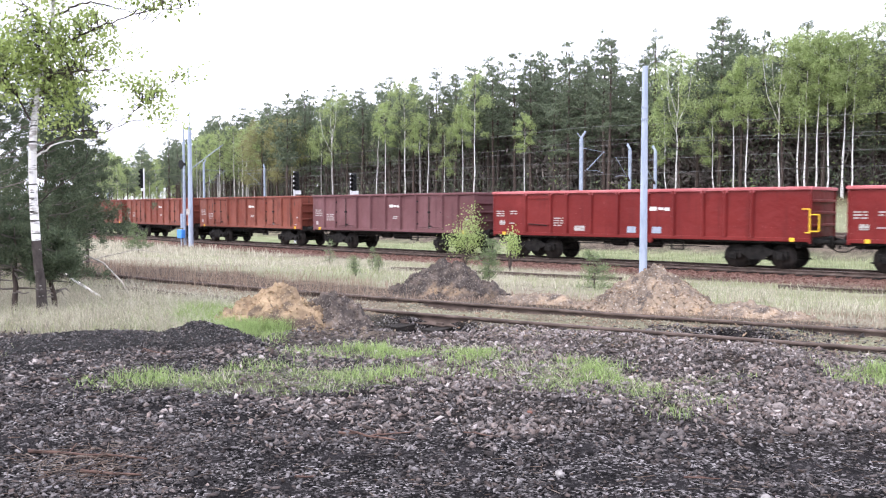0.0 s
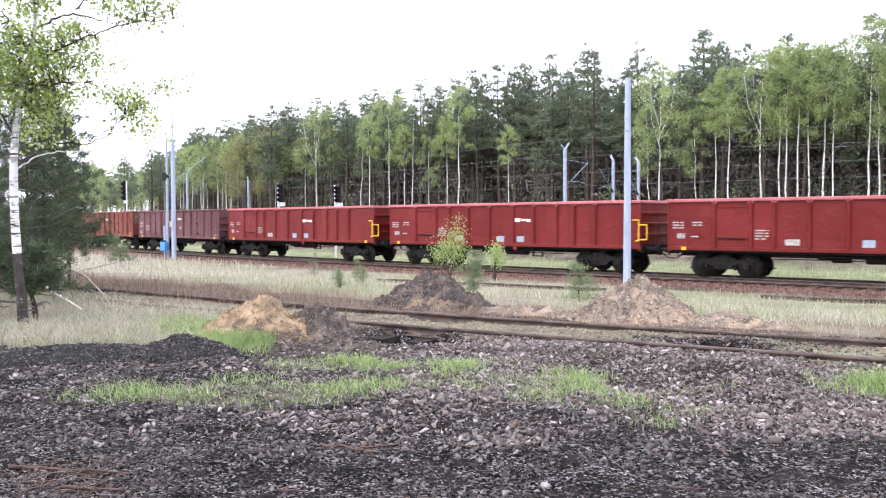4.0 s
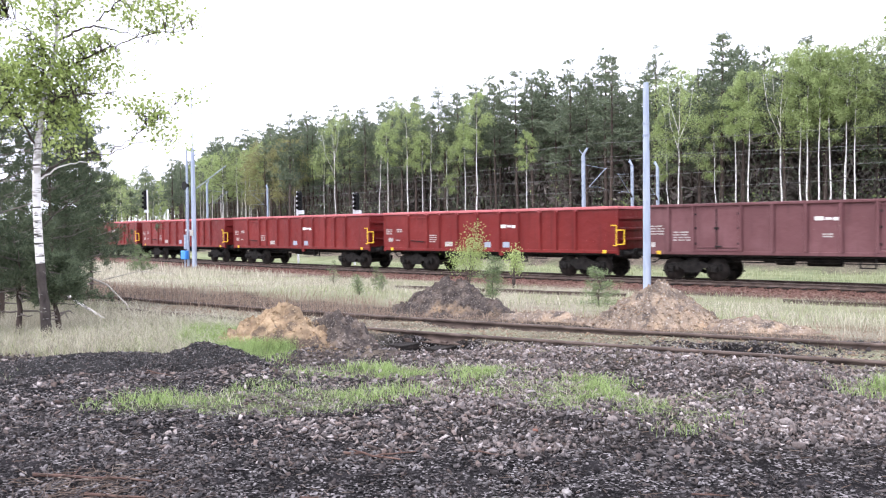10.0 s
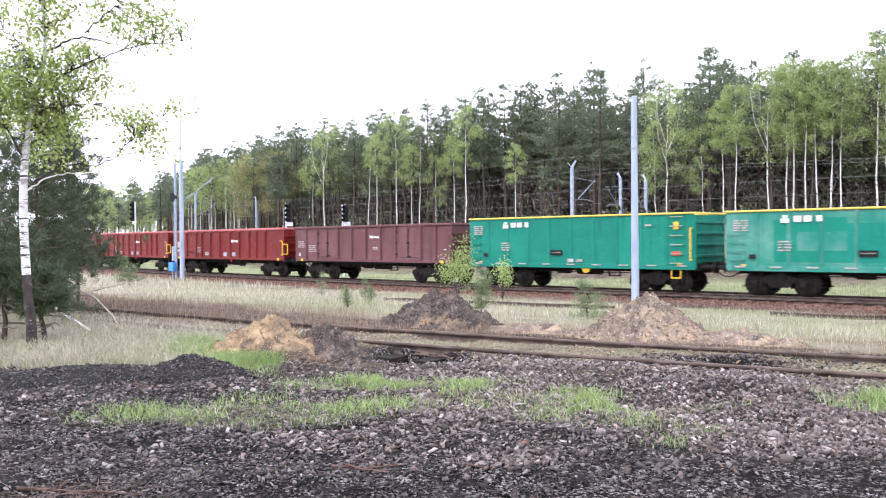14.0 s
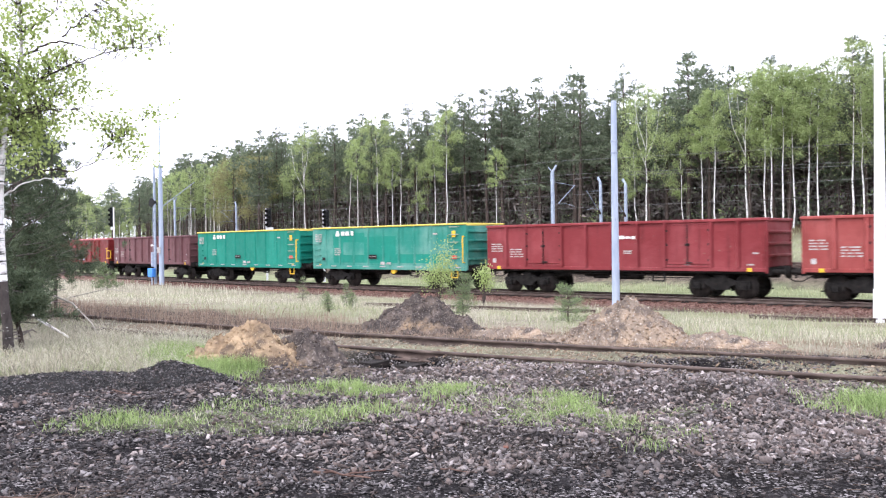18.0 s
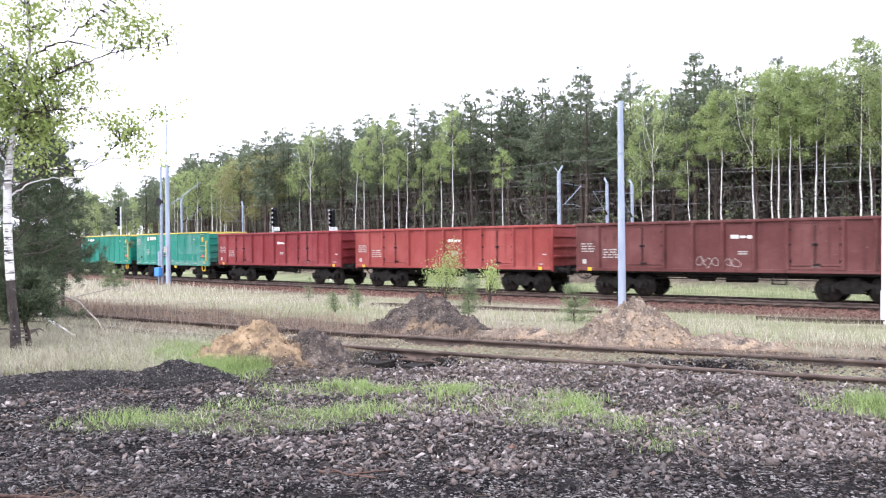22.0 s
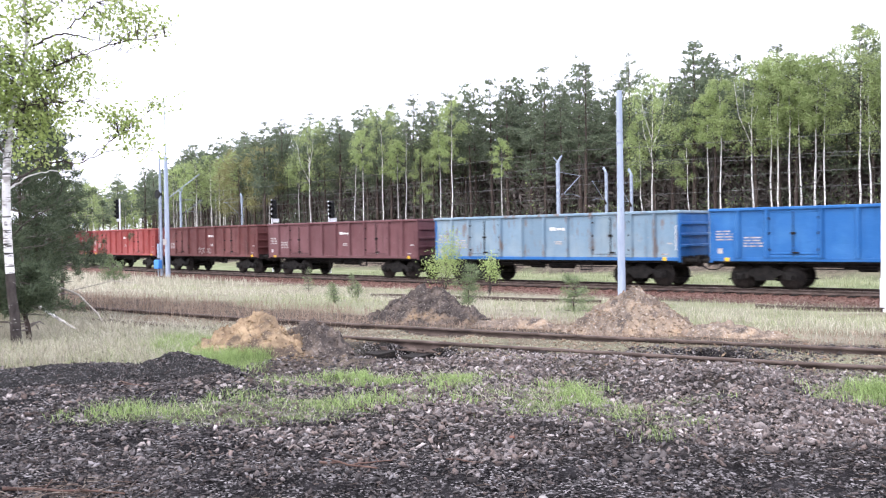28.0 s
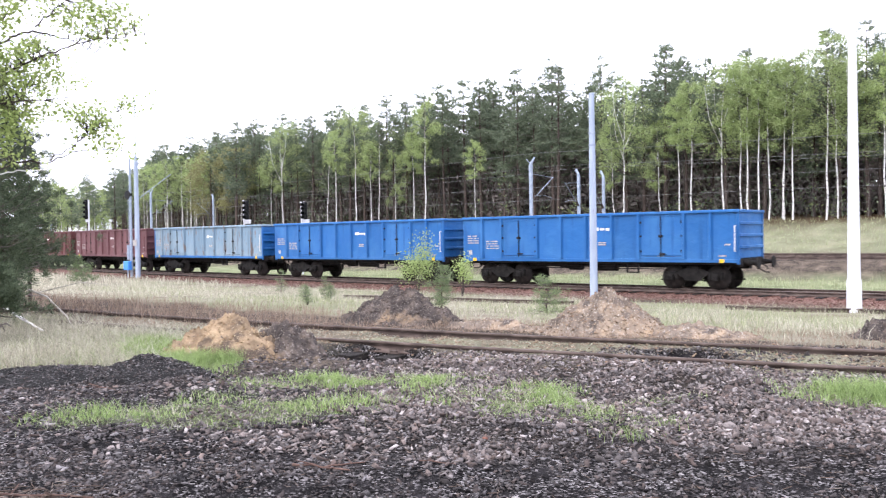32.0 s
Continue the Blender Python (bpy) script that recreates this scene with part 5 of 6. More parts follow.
# the wood's edge: birches in front, pines behind
birch_kinds = [birch_meshes(101 + i, 12.5, cf, 0.85 * sp, 7600, 0.105, forked=fk) for i, (cf, sp, fk) in
               enumerate(((0.42, 1.7, False), (0.5, 1.35, False), (0.36, 2.1, True), (0.55, 1.2, False), (0.3, 1.6, False)))]
EDGE_BIRCHES = [(-80.8, 14.2, 2), (-64.6, 14.0, 0), (-57.9, 8.5, 4), (-53.1, 13.4, 1), (-46.4, 8.6, 3), (-29.7, 12.3, 2), (-26.5, 8.5, 4), (-24.8, 10.6, 3), (-23.5, 11.5, 1), (-21.2, 13.0, 2), (-19.7, 12.0, 1),
                (-19.1, 12.6, 0), (-18.3, 12.2, 3), (-17.7, 12.4, 1), (-16.5, 12.3, 0), (-15.9, 11.8, 3), (-13.5, 13.8, 0), (-12.0, 12.2, 2), (-9.5, 11.8, 1), (-62.3, 10.0, 3), (-54.5, 10.5, 3), (-30.9, 9.0, 4), (-68.7, 12.0, 3)]
first_birch = []
for i, me in enumerate(birch_kinds):
    x, h, _ = [(-101.0, 13, 0), (-107.0, 12, 0), (-94.0, 13, 0), (-112.0, 12, 0), (-118.0, 13, 0)][i]
    y = float(line_y(x)) + 33 + i * 0.6
    first_birch.append(tree("birch_tree", "young birch in fresh pale green leaf", "tree", me, pose(x, y, float(ground_z(x, y)), 0, 0, 40 * i), "trees of the wood"))
far_birch = []
for i, (cf, sp) in enumerate(((0.4, 1.7), (0.5, 1.4), (0.32, 1.8))):
    x = -122.0 - 7 * i
    y = float(line_y(x)) + 33
    far_birch.append(tree("birch_tree", "far birch in fresh pale green leaf", "tree", birch_meshes(121 + i, 12.5, cf, sp, 2800, 0.19), pose(x, y, float(ground_z(x, y)), 0, 0, 60 * i), "trees of the wood"))
for x, h, k in EDGE_BIRCHES:
    stand(first_birch[k], x, float(line_y(x)) + 33 + random.uniform(-0.4, 0.6), random.uniform(0, 360), h / 12.5, 0.1)
pine_kinds = [pine_meshes(201 + i, 15.0, cf, sp, 13, 13, 0.27, 0.062, dead=44) for i, (cf, sp) in enumerate(((0.42, 2.0), (0.34, 2.3), (0.5, 1.9), (0.28, 2.2), (0.42, 1.7)))]
first_pine = []
for i, me in enumerate(pine_kinds):
    x = -2.0 - 3.1 * i
    y = float(line_y(x)) + 37 + (i % 3)
    first_pine.append(tree("pine_tree", "tall dark pine with bare lower trunk", "tree", me, pose(x, y, float(ground_z(x, y)), 0, 0, 70 * i), "trees of the wood"))
light_pine = []
for i, (cf, sp) in enumerate(((0.5, 2.0), (0.42, 2.2), (0.36, 1.9))):
    x = -6.0 - 4.1 * i
    me = pine_meshes(231 + i, 15.0, cf, sp, 9, 8, 0.4, 0.13, dead=26)
    light_pine.append(tree("pine_tree", "tall dark pine deep in the wood", "tree", me, pose(x, float(line_y(x)) + 43, float(ground_z(x, float(line_y(x)) + 43)), 0, 0, 50 * i), "trees of the wood"))
for x in list(np.arange(-330, -150, 7.0)) + list(np.arange(-150, 4, 2.2)):
    for row, (d0, d1) in enumerate(((35.5, 38.5), (40, 44), (46, 51))):
        if row == 2 and random.random() < 0.55:
            continue
        xx = x + random.uniform(-0.9, 0.9)
        s = random.uniform(0.8, 1.02) * (1.04 if xx > -70 else 1.1)
        if -66 < xx < -36:
            s *= 1.05
        if -18 < xx < -5:
            s *= 0.9
        if xx > -8:
            s *= 1.18
        stand(light_pine[random.randrange(3)] if row or xx < -110 else first_pine[random.randrange(5)], xx, float(line_y(xx)) + random.uniform(d0, d1), random.uniform(0, 360), s, 0.1)

for x in list(np.arange(-330, -150, 6.5)) + list(np.arange(-150, -84, 4.0)):
    src = far_birch[random.randrange(3)] if random.random() < 0.55 else light_pine[random.randrange(3)]
    stand(src, x + random.uniform(-2, 2), float(line_y(x)) + random.uniform(31, 38), random.uniform(0, 360), random.uniform(0.85, 1.1), 0.1)
for i in range(46):
    xx = random.uniform(-300, -138)
    src = far_birch[random.randrange(3)] if i % 2 else light_pine[random.randrange(3)]
    stand(src, xx, float(line_y(xx)) + random.uniform(9, 32), random.uniform(0, 360), random.uniform(0.8, 1.15), 0.1)

for b in np.arange(56, 80, 0.9):
    for d in (232, 262):
        dd, bb = d + random.uniform(-9, 9), math.radians(b + random.uniform(-0.5, 0.5))
        xx, yy = -dd * math.sin(bb), dd * math.cos(bb)
        if abs(yy - float(line_y(xx))) > 8:
            stand(far_birch[random.randrange(3)] if random.random() < 0.5 else light_pine[random.randrange(3)], xx, yy, random.uniform(0, 360), random.uniform(0.95, 1.35), 0.1)

for b in np.arange(52, 80, 0.6):
    dd, bb = 222 + random.uniform(-9, 9), math.radians(b + random.uniform(-0.3, 0.3))
    xx, yy = -dd * math.sin(bb), dd * math.cos(bb)
    if abs(yy - float(line_y(xx))) > 7:
        stand(far_birch[random.randrange(3)], xx, yy, random.uniform(0, 360), random.uniform(0.7, 0.9), random.uniform(3.0, 4.2))

ochre = birch_meshes(150, 12.0, 0.22, 2.2, 5200, 0.18, r=0.2)
ochre[1].materials[0] = M_OCHRE_LEAF
ochre[0].materials[0] = M_PINE_BARK
x = -99.0
oak = tree("oak_tree", "spreading oak with ochre budding leaves", "tree", ochre, pose(x, float(line_y(x)) + 31.5, float(ground_z(x, float(line_y(x)) + 31.5)), 0, 0, 10), "trees of the wood")
for x, d, k in ((-93.0, 33.0, 1.03), (-104.5, 33.0, 0.9)):
    stand(oak, x, float(line_y(x)) + d, 70 * k + x, k, 0.1)
bare = birch_meshes(151, 12.0, 0.35, 1.8, 700, 0.12)
for x, d in ((-71.5, 34.0), (-120.0, 32.0), (-17.0, 34.8), (-61.0, 33.4), (-106.0, 31.0), (-113.0, 32.5), (-132.0, 31.5), (-12.8, 33.6)):
    if x == -71.5:
        bare_tree = tree("bare_birch", "nearly leafless birch with grey twigs", "tree", bare, pose(x, float(line_y(x)) + d, float(ground_z(x, float(line_y(x)) + d)), 0, 3, 10), "trees of the wood")
    else:
        stand(bare_tree, x, float(line_y(x)) + d, random.uniform(0, 360), 1.0, 0.1)

# the depth of the wood: stems, dead boughs and crowns nobody could count
gen = np.random.default_rng(31)
paths = []
cent = []
dead = []
for _ in range(1000):
    x = gen.uniform(-330, 30) if gen.random() < 0.4 else gen.uniform(-90, 5)
    y = float(line_y(x)) + gen.uniform(40, 84)
    z = float(ground_z(x, y))
    h = gen.uniform(10, 13.5)
    paths.append((np.array([[x, y, z - 0.3], [x + gen.normal() * 0.2, y, z + h / 2], [x + gen.normal() * 0.3, y, z + h]]), np.array([0.15, 0.11, 0.04])))
    k = 190
    dead.append(np.array([x, y, z]) + gen.normal(size=(k, 3)) * np.array([1.1, 1.1, 0]) + np.stack([np.zeros(k), np.zeros(k), gen.uniform(0.1, h * 0.65, k)], -1))
    cent.append(np.array([x, y, z + h * 0.68]) + np.clip(gen.normal(size=(170, 3)), -2.2, 1.35) * np.array([1.2, 1.2, h * 0.17]))
V, F = tubes(paths, 5)
tagged(new("far_wood_stems", mesh_of("far_wood_stems", V, F, M_PINE_BARK)), "crowded dark pine stems deep in the wood", "wood", kind="stuff")
c = np.concatenate(dead)
flat_way = gen.normal(size=(len(c), 3)) * np.array([1, 1, 0.7])
V, F = leaf_quads(c, gen.uniform(0.6, 1.7, len(c)), gen.uniform(0.06, 0.3, len(c)), gen, flat_way)
tagged(new("far_wood_boughs", mesh_of("far_wood_boughs", V, F, M_DEAD_BOUGH)), "tangle of dead brown boughs deep in the wood", "wood", kind="stuff")
c = np.concatenate(cent)
V, F = leaf_quads(c, gen.uniform(0.4, 0.9, len(c)), gen.uniform(0.16, 0.36, len(c)), gen)
tagged(new("far_wood_crowns", mesh_of("far_wood_crowns", V, F, M_NEEDLE)), "dark pine crowns deep in the wood", "wood", kind="stuff")
# brushwood along the edge
paths, cent, cent2 = [], [], []
for _ in range(2100):
    x = gen.uniform(-150, 8)
    y = float(line_y(x)) + gen.uniform(34, 66)
    z = float(ground_z(x, y))
    h = gen.uniform(0.7, 4.6)
    tip = np.array([x + gen.normal() * 0.4, y + gen.normal() * 0.4, z + h])
    paths.append((np.stack([[x, y, z - 0.1], tip]), np.array([0.02, 0.006])))
    k = 26 if gen.random() < 0.55 else 6
    t = gen.uniform(0.2, 1, (k, 1))
    pts = np.array([x, y, z]) + (tip - [x, y, z]) * t + gen.normal(size=(k, 3)) * 0.5
    (cent if gen.random() < 0.14 else cent2).append(pts)
    for _ in range(3):
        b = np.array([x, y, z]) + (tip - [x, y, z]) * gen.uniform(0.2, 0.9)
        paths.append((np.stack([b, b + gen.normal(size=3) * 0.6]), np.array([0.012, 0.004])))
V, F = tubes(paths, 4)
tagged(new("brushwood", mesh_of("brushwood", V, F, M_DEAD_BOUGH)), "bare brown brushwood under the trees", "brushwood", kind="stuff")
for cc, mat, nm, lb in ((cent, M_BIRCH_LEAF, "undergrowth_leaves", "fresh green leaves of young undergrowth"), (cent2, M_NEEDLE, "undergrowth_needles", "dark needles of young conifers under the trees")):
    c = np.concatenate(cc)
    V, F = leaf_quads(c, gen.uniform(0.15, 0.36, len(c)), gen.uniform(0.08, 0.2, len(c)), gen)
    tagged(new(nm, mesh_of(nm, V, F, mat)), lb, "undergrowth", kind="stuff")

# ---- the near trees beside the yard ----
def near_birch(x, y, stem, limbs, sprays, seed):
    """A birch seen close: a bowed white trunk dark at the foot, crooked limbs, and twigs with clustered young leaves.
    Stem and limbs run through (across, height); sprays are (across, height, half width, half height, twigs)."""
    gen = np.random.default_rng(seed)
    top = tagged(empty("birch_tree", pose(x, y, float(ground_z(x, y)), 0, 0, 64.4)), "birch with white peeling trunk and young leaves", "tree")
    stem = np.array([(u, 0.0, z) for u, z in stem])
    f = np.linspace(0, 1, 26)
    s = np.linspace(0, 1, len(stem))
    line = np.stack([np.interp(f, s, stem[:, k]) for k in range(3)], -1)
    line[1:-1] = (line[:-2] + 2 * line[1:-1] + line[2:]) / 4
    rad = np.interp(line[:, 2], [0, 0.25, 1.0, 2.5, 4.2, 6.4], [0.09, 0.07, 0.066, 0.058, 0.034, 0.006])
    V, F = tubes([(line[5:], rad[5:])], 12)
    child("trunk", mesh_of("trunk", V, F, M_BIRCH_BARK, True), top)
    V, F = tubes([(line[:6], rad[:6] * 1.04)], 12)
    V = V + 0.006 * gen.normal(size=V.shape)
    child("trunk_base", mesh_of("trunk_base", V, F, M_FOOT_BARK, True), top, "dark cracked bark at the trunk's foot")
    holds = [line]
    for pts, r, pale in limbs:
        n = len(pts)
        depth = np.linspace(0, gen.uniform(-0.7, 0.7), n)
        base = np.array([(u, d, z) for (u, z), d in zip(pts, depth)])
        t = np.linspace(0, n - 1, 4 * n)
        p = np.stack([np.interp(t, np.arange(n), base[:, k]) for k in range(3)], -1)
        p[1:-1] += gen.normal(size=(len(p) - 2, 3)) * 0.012
        V, F = tubes([(p, np.linspace(r, 0.004, len(p)))], 7)
        child("limb", mesh_of("limb", V, F, M_BIRCH_BARK if pale else M_TWIG, True), top)
        holds.append(p)
    holds = np.concatenate(holds)
    twigs, cent = [], []
    for u, z, ru, rz, count in sprays:
        for _ in range(int(1.3 * count)):
            tip = np.array([u + gen.normal() * ru * 0.6, gen.normal() * max(ru, 0.35) * 0.9, z + gen.normal() * rz * 0.6])
            hold = holds[np.argmin(((holds - tip) ** 2).sum(1) + gen.random(len(holds)) * 0.05)]
            mid = (hold + tip) / 2 + np.array([0, 0, 0.08])
            if np.linalg.norm(tip - hold) < 1.1:
                twigs.append((np.stack([hold, mid, tip]), np.array([0.005, 0.0035, 0.002])))
            m = gen.integers(5, 12)
            cent.append(tip + gen.normal(size=(m, 3)) * np.array([0.075, 0.075, 0.06]) + np.array([0, 0, -0.03]))
    c = np.concatenate(cent)
    size = gen.uniform(0.7, 1.3, len(c))
    crown = crown_mesh(leaf_quads(c, size * 0.06, size * 0.046, gen), tubes(twigs, 4), M_LEAF_NEAR)
    child("crown", crown, top)
    return top


near_birch(-13.11, 6.27, [(0.02, -0.25), (0.0, 0.3), (-0.05, 0.95), (-0.09, 1.87), (-0.08, 2.7), (-0.02, 3.2), (0.07, 3.78), (0.18, 4.26), (0.26, 4.65), (0.25, 5.1), (0.2, 5.5), (0.16, 6.3)],
           [([(0.26, 4.6), (0.54, 4.81), (0.82, 4.95), (1.11, 4.94), (1.45, 4.88), (1.75, 4.76)], 0.022, False),
            ([(0.82, 4.95), (1.03, 5.17), (1.25, 5.37), (1.46, 5.8), (1.6, 6.3)], 0.014, False),
            ([(0.12, 4.0), (0.53, 4.26), (0.82, 4.42), (1.23, 4.6), (1.71, 4.73), (2.33, 4.82)], 0.02, False),
            ([(0.17, 4.2), (0.02, 4.57), (-0.19, 4.81), (-0.43, 4.98)], 0.018, False),
            ([(0.25, 4.96), (0.38, 5.06), (0.59, 5.26), (0.83, 5.55), (0.95, 6.1)], 0.016, False),
            ([(0.0, 3.35), (-0.08, 3.2), (-0.18, 3.02)], 0.016, False),
            ([(0.0, 3.35), (0.22, 3.68), (0.56, 3.74), (0.89, 3.73)], 0.02, False),
            ([(0.02, 3.5), (0.4, 3.84), (0.69, 4.08)], 0.014, False),
            ([(-0.08, 2.4), (0.22, 2.63), (0.5, 2.7), (0.87, 2.72), (1.29, 2.78)], 0.014, True),
            ([(-0.08, 2.43), (0.19, 2.69), (0.51, 2.85), (1.0, 2.89), (1.34, 3.06), (1.64, 3.13), (2.21, 3.11)], 0.018, False),
            ([(1.0, 2.89), (1.4, 3.2), (1.82, 3.51), (2.09, 3.8)], 0.01, False),
            ([(-0.06, 1.7), (0.33, 2.04), (0.58, 2.2), (0.69, 2.44), (0.69, 2.66)], 0.01, False),
            ([(-0.06, 2.9), (-0.23, 3.28), (-0.53, 3.61), (-0.9, 3.9)], 0.018, False)],
           [(-0.02, 4.33, 0.3, 0.3, 70), (0.4, 4.3, 0.3, 0.28, 60), (0.0, 3.9, 0.35, 0.3, 80), (0.42, 3.92, 0.32, 0.28, 75), (-0.4, 4.13, 0.3, 0.3, 60), (-0.4, 3.6, 0.35, 0.35, 70),
            (0.25, 3.5, 0.35, 0.25, 55), (0.62, 3.5, 0.22, 0.22, 30), (0.25, 3.05, 0.25, 0.2, 22), (0.95, 4.4, 0.25, 0.2, 22), (1.05, 4.1, 0.28, 0.22, 22), (0.75, 4.68, 0.28, 0.2, 22),
            (1.65, 3.55, 0.26, 0.22, 34), (1.75, 3.3, 0.4, 0.25, 20), (2.15, 3.86, 0.16, 0.1, 10), (1.2, 3.72, 0.3, 0.2, 16), (0.0, 5.2, 0.45, 0.3, 40), (0.5, 5.3, 0.4, 0.3, 34), (0.26, 4.87, 0.3, 0.2, 22),
            (1.35, 5.25, 0.35, 0.25, 32), (1.8, 5.3, 0.35, 0.22, 32), (2.1, 5.2, 0.25, 0.2, 18), (1.58, 5.0, 0.4, 0.16, 14), (0.75, 4.35, 0.35, 0.2, 20), (0.3, 5.9, 0.6, 0.35, 50), (1.1, 5.9, 0.5, 0.35, 40),
            (1.75, 5.9, 0.45, 0.3, 34), (-0.9, 4.3, 0.5, 0.6, 90), (-1.0, 3.4, 0.5, 0.5, 60), (-0.8, 5.3, 0.5, 0.5, 60), (1.9, 4.9, 0.4, 0.15, 8), (1.95, 3.15, 0.4, 0.12, 8), (0.9, 2.85, 0.4, 0.12, 8)], 305)
young_pines = [((-17.4, 8.5), 4.6, 1.15, 0.2, 11), ((-16.4, 7.0), 4.9, 1.3, 0.15, 12), ((-13.6, 6.75), 1.3, 0.5, 0.45, 13), ((-13.9, 6.22), 1.6, 0.75, 0.45, 14), ((-19.6, 8.4), 5.6, 1.6, 0.12, 15), ((-14.6, 5.5), 3.4, 0.9, 0.3, 16), ((-20.3, 10.5), 4.9, 1.1, 0.2, 17), ((-18.3, 9.2), 4.6, 1.05, 0.2, 18), ((-20.7, 11.1), 4.5, 1.0, 0.24, 19)]
for (x, y), h, sp, cf, seed in young_pines:
    me = pine_meshes(400 + seed, h, cf, sp, 9, 70, 0.115, 0.012, r=0.05, dead=8, conic=True, mat=M_NEEDLE_NEAR)
    tree("young_pine", "young pine with dense grey-green needles in dry grass", "tree", me, pose(x, y, float(ground_z(x, y)), 0, 0, seed * 33), "young pines beside the yard")
log = tagged(empty("fallen_birch", pose(-16.7, 8.65, float(ground_z(-16.7, 8.65)) + 0.05)), "fallen dead birch stem and bough in dry grass", "log")
V, F = tubes([(np.array([[-2.3, 0.6, 0.42], [-0.8, 0.1, 0.3], [0.8, -0.3, 0.12], [2.1, -0.6, -0.02]]), np.array([0.04, 0.036, 0.028, 0.018]))], 8)
child("stem", mesh_of("stem", V, F, M_BIRCH_BARK, True), log)
V, F = tubes([(np.array([[-2.0, 0.7, 0.5], [-0.6, 0.5, 0.62], [0.8, 0.2, 0.5], [2.0, -0.1, 0.2], [2.6, -0.3, 0.0]]), np.array([0.024, 0.022, 0.018, 0.013, 0.006])),
              (np.array([[0.2, 0.35, 0.55], [1.0, 0.8, 0.75], [1.6, 1.0, 0.7]]), np.array([0.012, 0.009, 0.004])), (np.array([[-0.4, 0.5, 0.6], [0.2, 0.0, 0.3], [0.8, -0.6, 0.0]]), np.array([0.012, 0.009, 0.004]))], 6)
child("bough", mesh_of("bough", V, F, M_DEADWOOD, True), log)


def bush(x, y, h, spread, leaves, leaf, seed, label):
    """A leafy bush on several thin stems."""
    gen = np.random.default_rng(seed)
    top = tagged(empty("leafy_bush", pose(x, y, float(ground_z(x, y)))), label, "bush")
    paths, cent = [], []
    for i in range(9):
        a, l = gen.uniform(0, 6.28), gen.uniform(0.25, 1)
        tip = np.array([math.cos(a) * spread * l, math.sin(a) * spread * l, h * gen.uniform(0.55, 1.0) * (1.05 - 0.4 * l)])
        mid = tip * np.array([0.35, 0.35, 0.55])
        paths.append((np.stack([[0, 0, -0.1], mid, tip]), np.array([0.02, 0.012, 0.004])))
        m = leaves // 9
        t = gen.uniform(0.3, 1.05, m)[:, None]
        cent.append(mid * (1 - t) * 1.2 + tip * t + gen.normal(size=(m, 3)) * 0.24 * spread * np.array([1, 1, 1.2]))
    V, F = tubes(paths, 5)
    child("stem", mesh_of("stem", V, F, M_TWIG), top)
    c = np.concatenate(cent)
    V, F = leaf_quads(c, gen.uniform(0.7, 1.3, len(c)) * leaf, gen.uniform(0.6, 0.9, len(c)) * leaf, gen)
    child("leaves", mesh_of("leaves", V, F, M_BUSH_LEAF), top)


bush(-21.8, 28.4, 2.7, 0.85, 2000, 0.075, 1, "bright yellow-green young bush in the dry field")
bush(-19.4, 28.2, 2.1, 0.5, 800, 0.075, 2, "small bright green bush in the dry field")
for i, (x, y, h, sp) in enumerate(((-9.36, 17.0, 0.95, 0.4), (-11.3, 15.6, 1.05, 0.3), (-39.5, 23.9, 1.6, 0.75), (-27.2, 25.7, 1.05, 0.4), (-15.17, 15.2, 0.5, 0.22), (-23.5, 24.5, 0.9, 0.3), (-19.0, 20.0, 0.5, 0.25))):
    me = pine_meshes(500 + i, h, 0.12, sp * (1 if i < 3 else 0.65), 7 if i < 3 else 4, 26 if i < 3 else 14, 0.14 if i == 2 else 0.1, 0.02 if i == 2 else 0.009, r=0.02, dead=0, mat=M_NEEDLE_YOUNG, conic=True)
    tree("pine_sapling", "small pale green pine sapling in dry grass", "tree", me, pose(x, y, float(ground_z(x, y)), 0, 0, i * 50), "pine saplings in the field")

# ---- grass ----
def blades(name, label, x, y, height, width, material, seed, bend=0.45):
    """Curved tapering blades, each of two quads and a tip."""
    gen = np.random.default_rng(seed)
    n = len(x)
    z = ground_z(x, y)
    a = gen.uniform(0, 2 * np.pi, n)
    lean = gen.uniform(0.1, 1.0, n) * bend * height
    d = np.stack([np.cos(a), np.sin(a), np.zeros(n)], -1)
    s = np.stack([-np.sin(a + gen.normal(size=n)), np.cos(a), np.zeros(n)], -1) * (width / 2)[:, None]
    base = np.stack([x, y, z - 0.02], -1)
    rows = []
    for f, w in ((0, 1.0), (0.5, 0.8), (1.0, 0.12)):
        c = base + d * (lean * f * f)[:, None]
        c[:, 2] += height * (f - 0.18 * bend * f * f)
        rows += [c - s * w, c + s * w]
    V = np.stack(rows, 1).reshape(-1, 3)
    i = np.arange(n)[:, None] * 6
    F = np.concatenate([i + [[0, 1, 3, 2]], i + [[2, 3, 5, 4]]])
    return tagged(new(name, mesh_of(name, V, F, material)), label, "grass", kind="stuff")


def sown(gen, n, x0, x1, y0, y1, keep):
    x, y = gen.uniform(x0, x1, n), gen.uniform(y0, y1, n)
    k = gen.random(n) < keep(x, y)
    return x[k], y[k]


gen = np.random.default_rng(61)


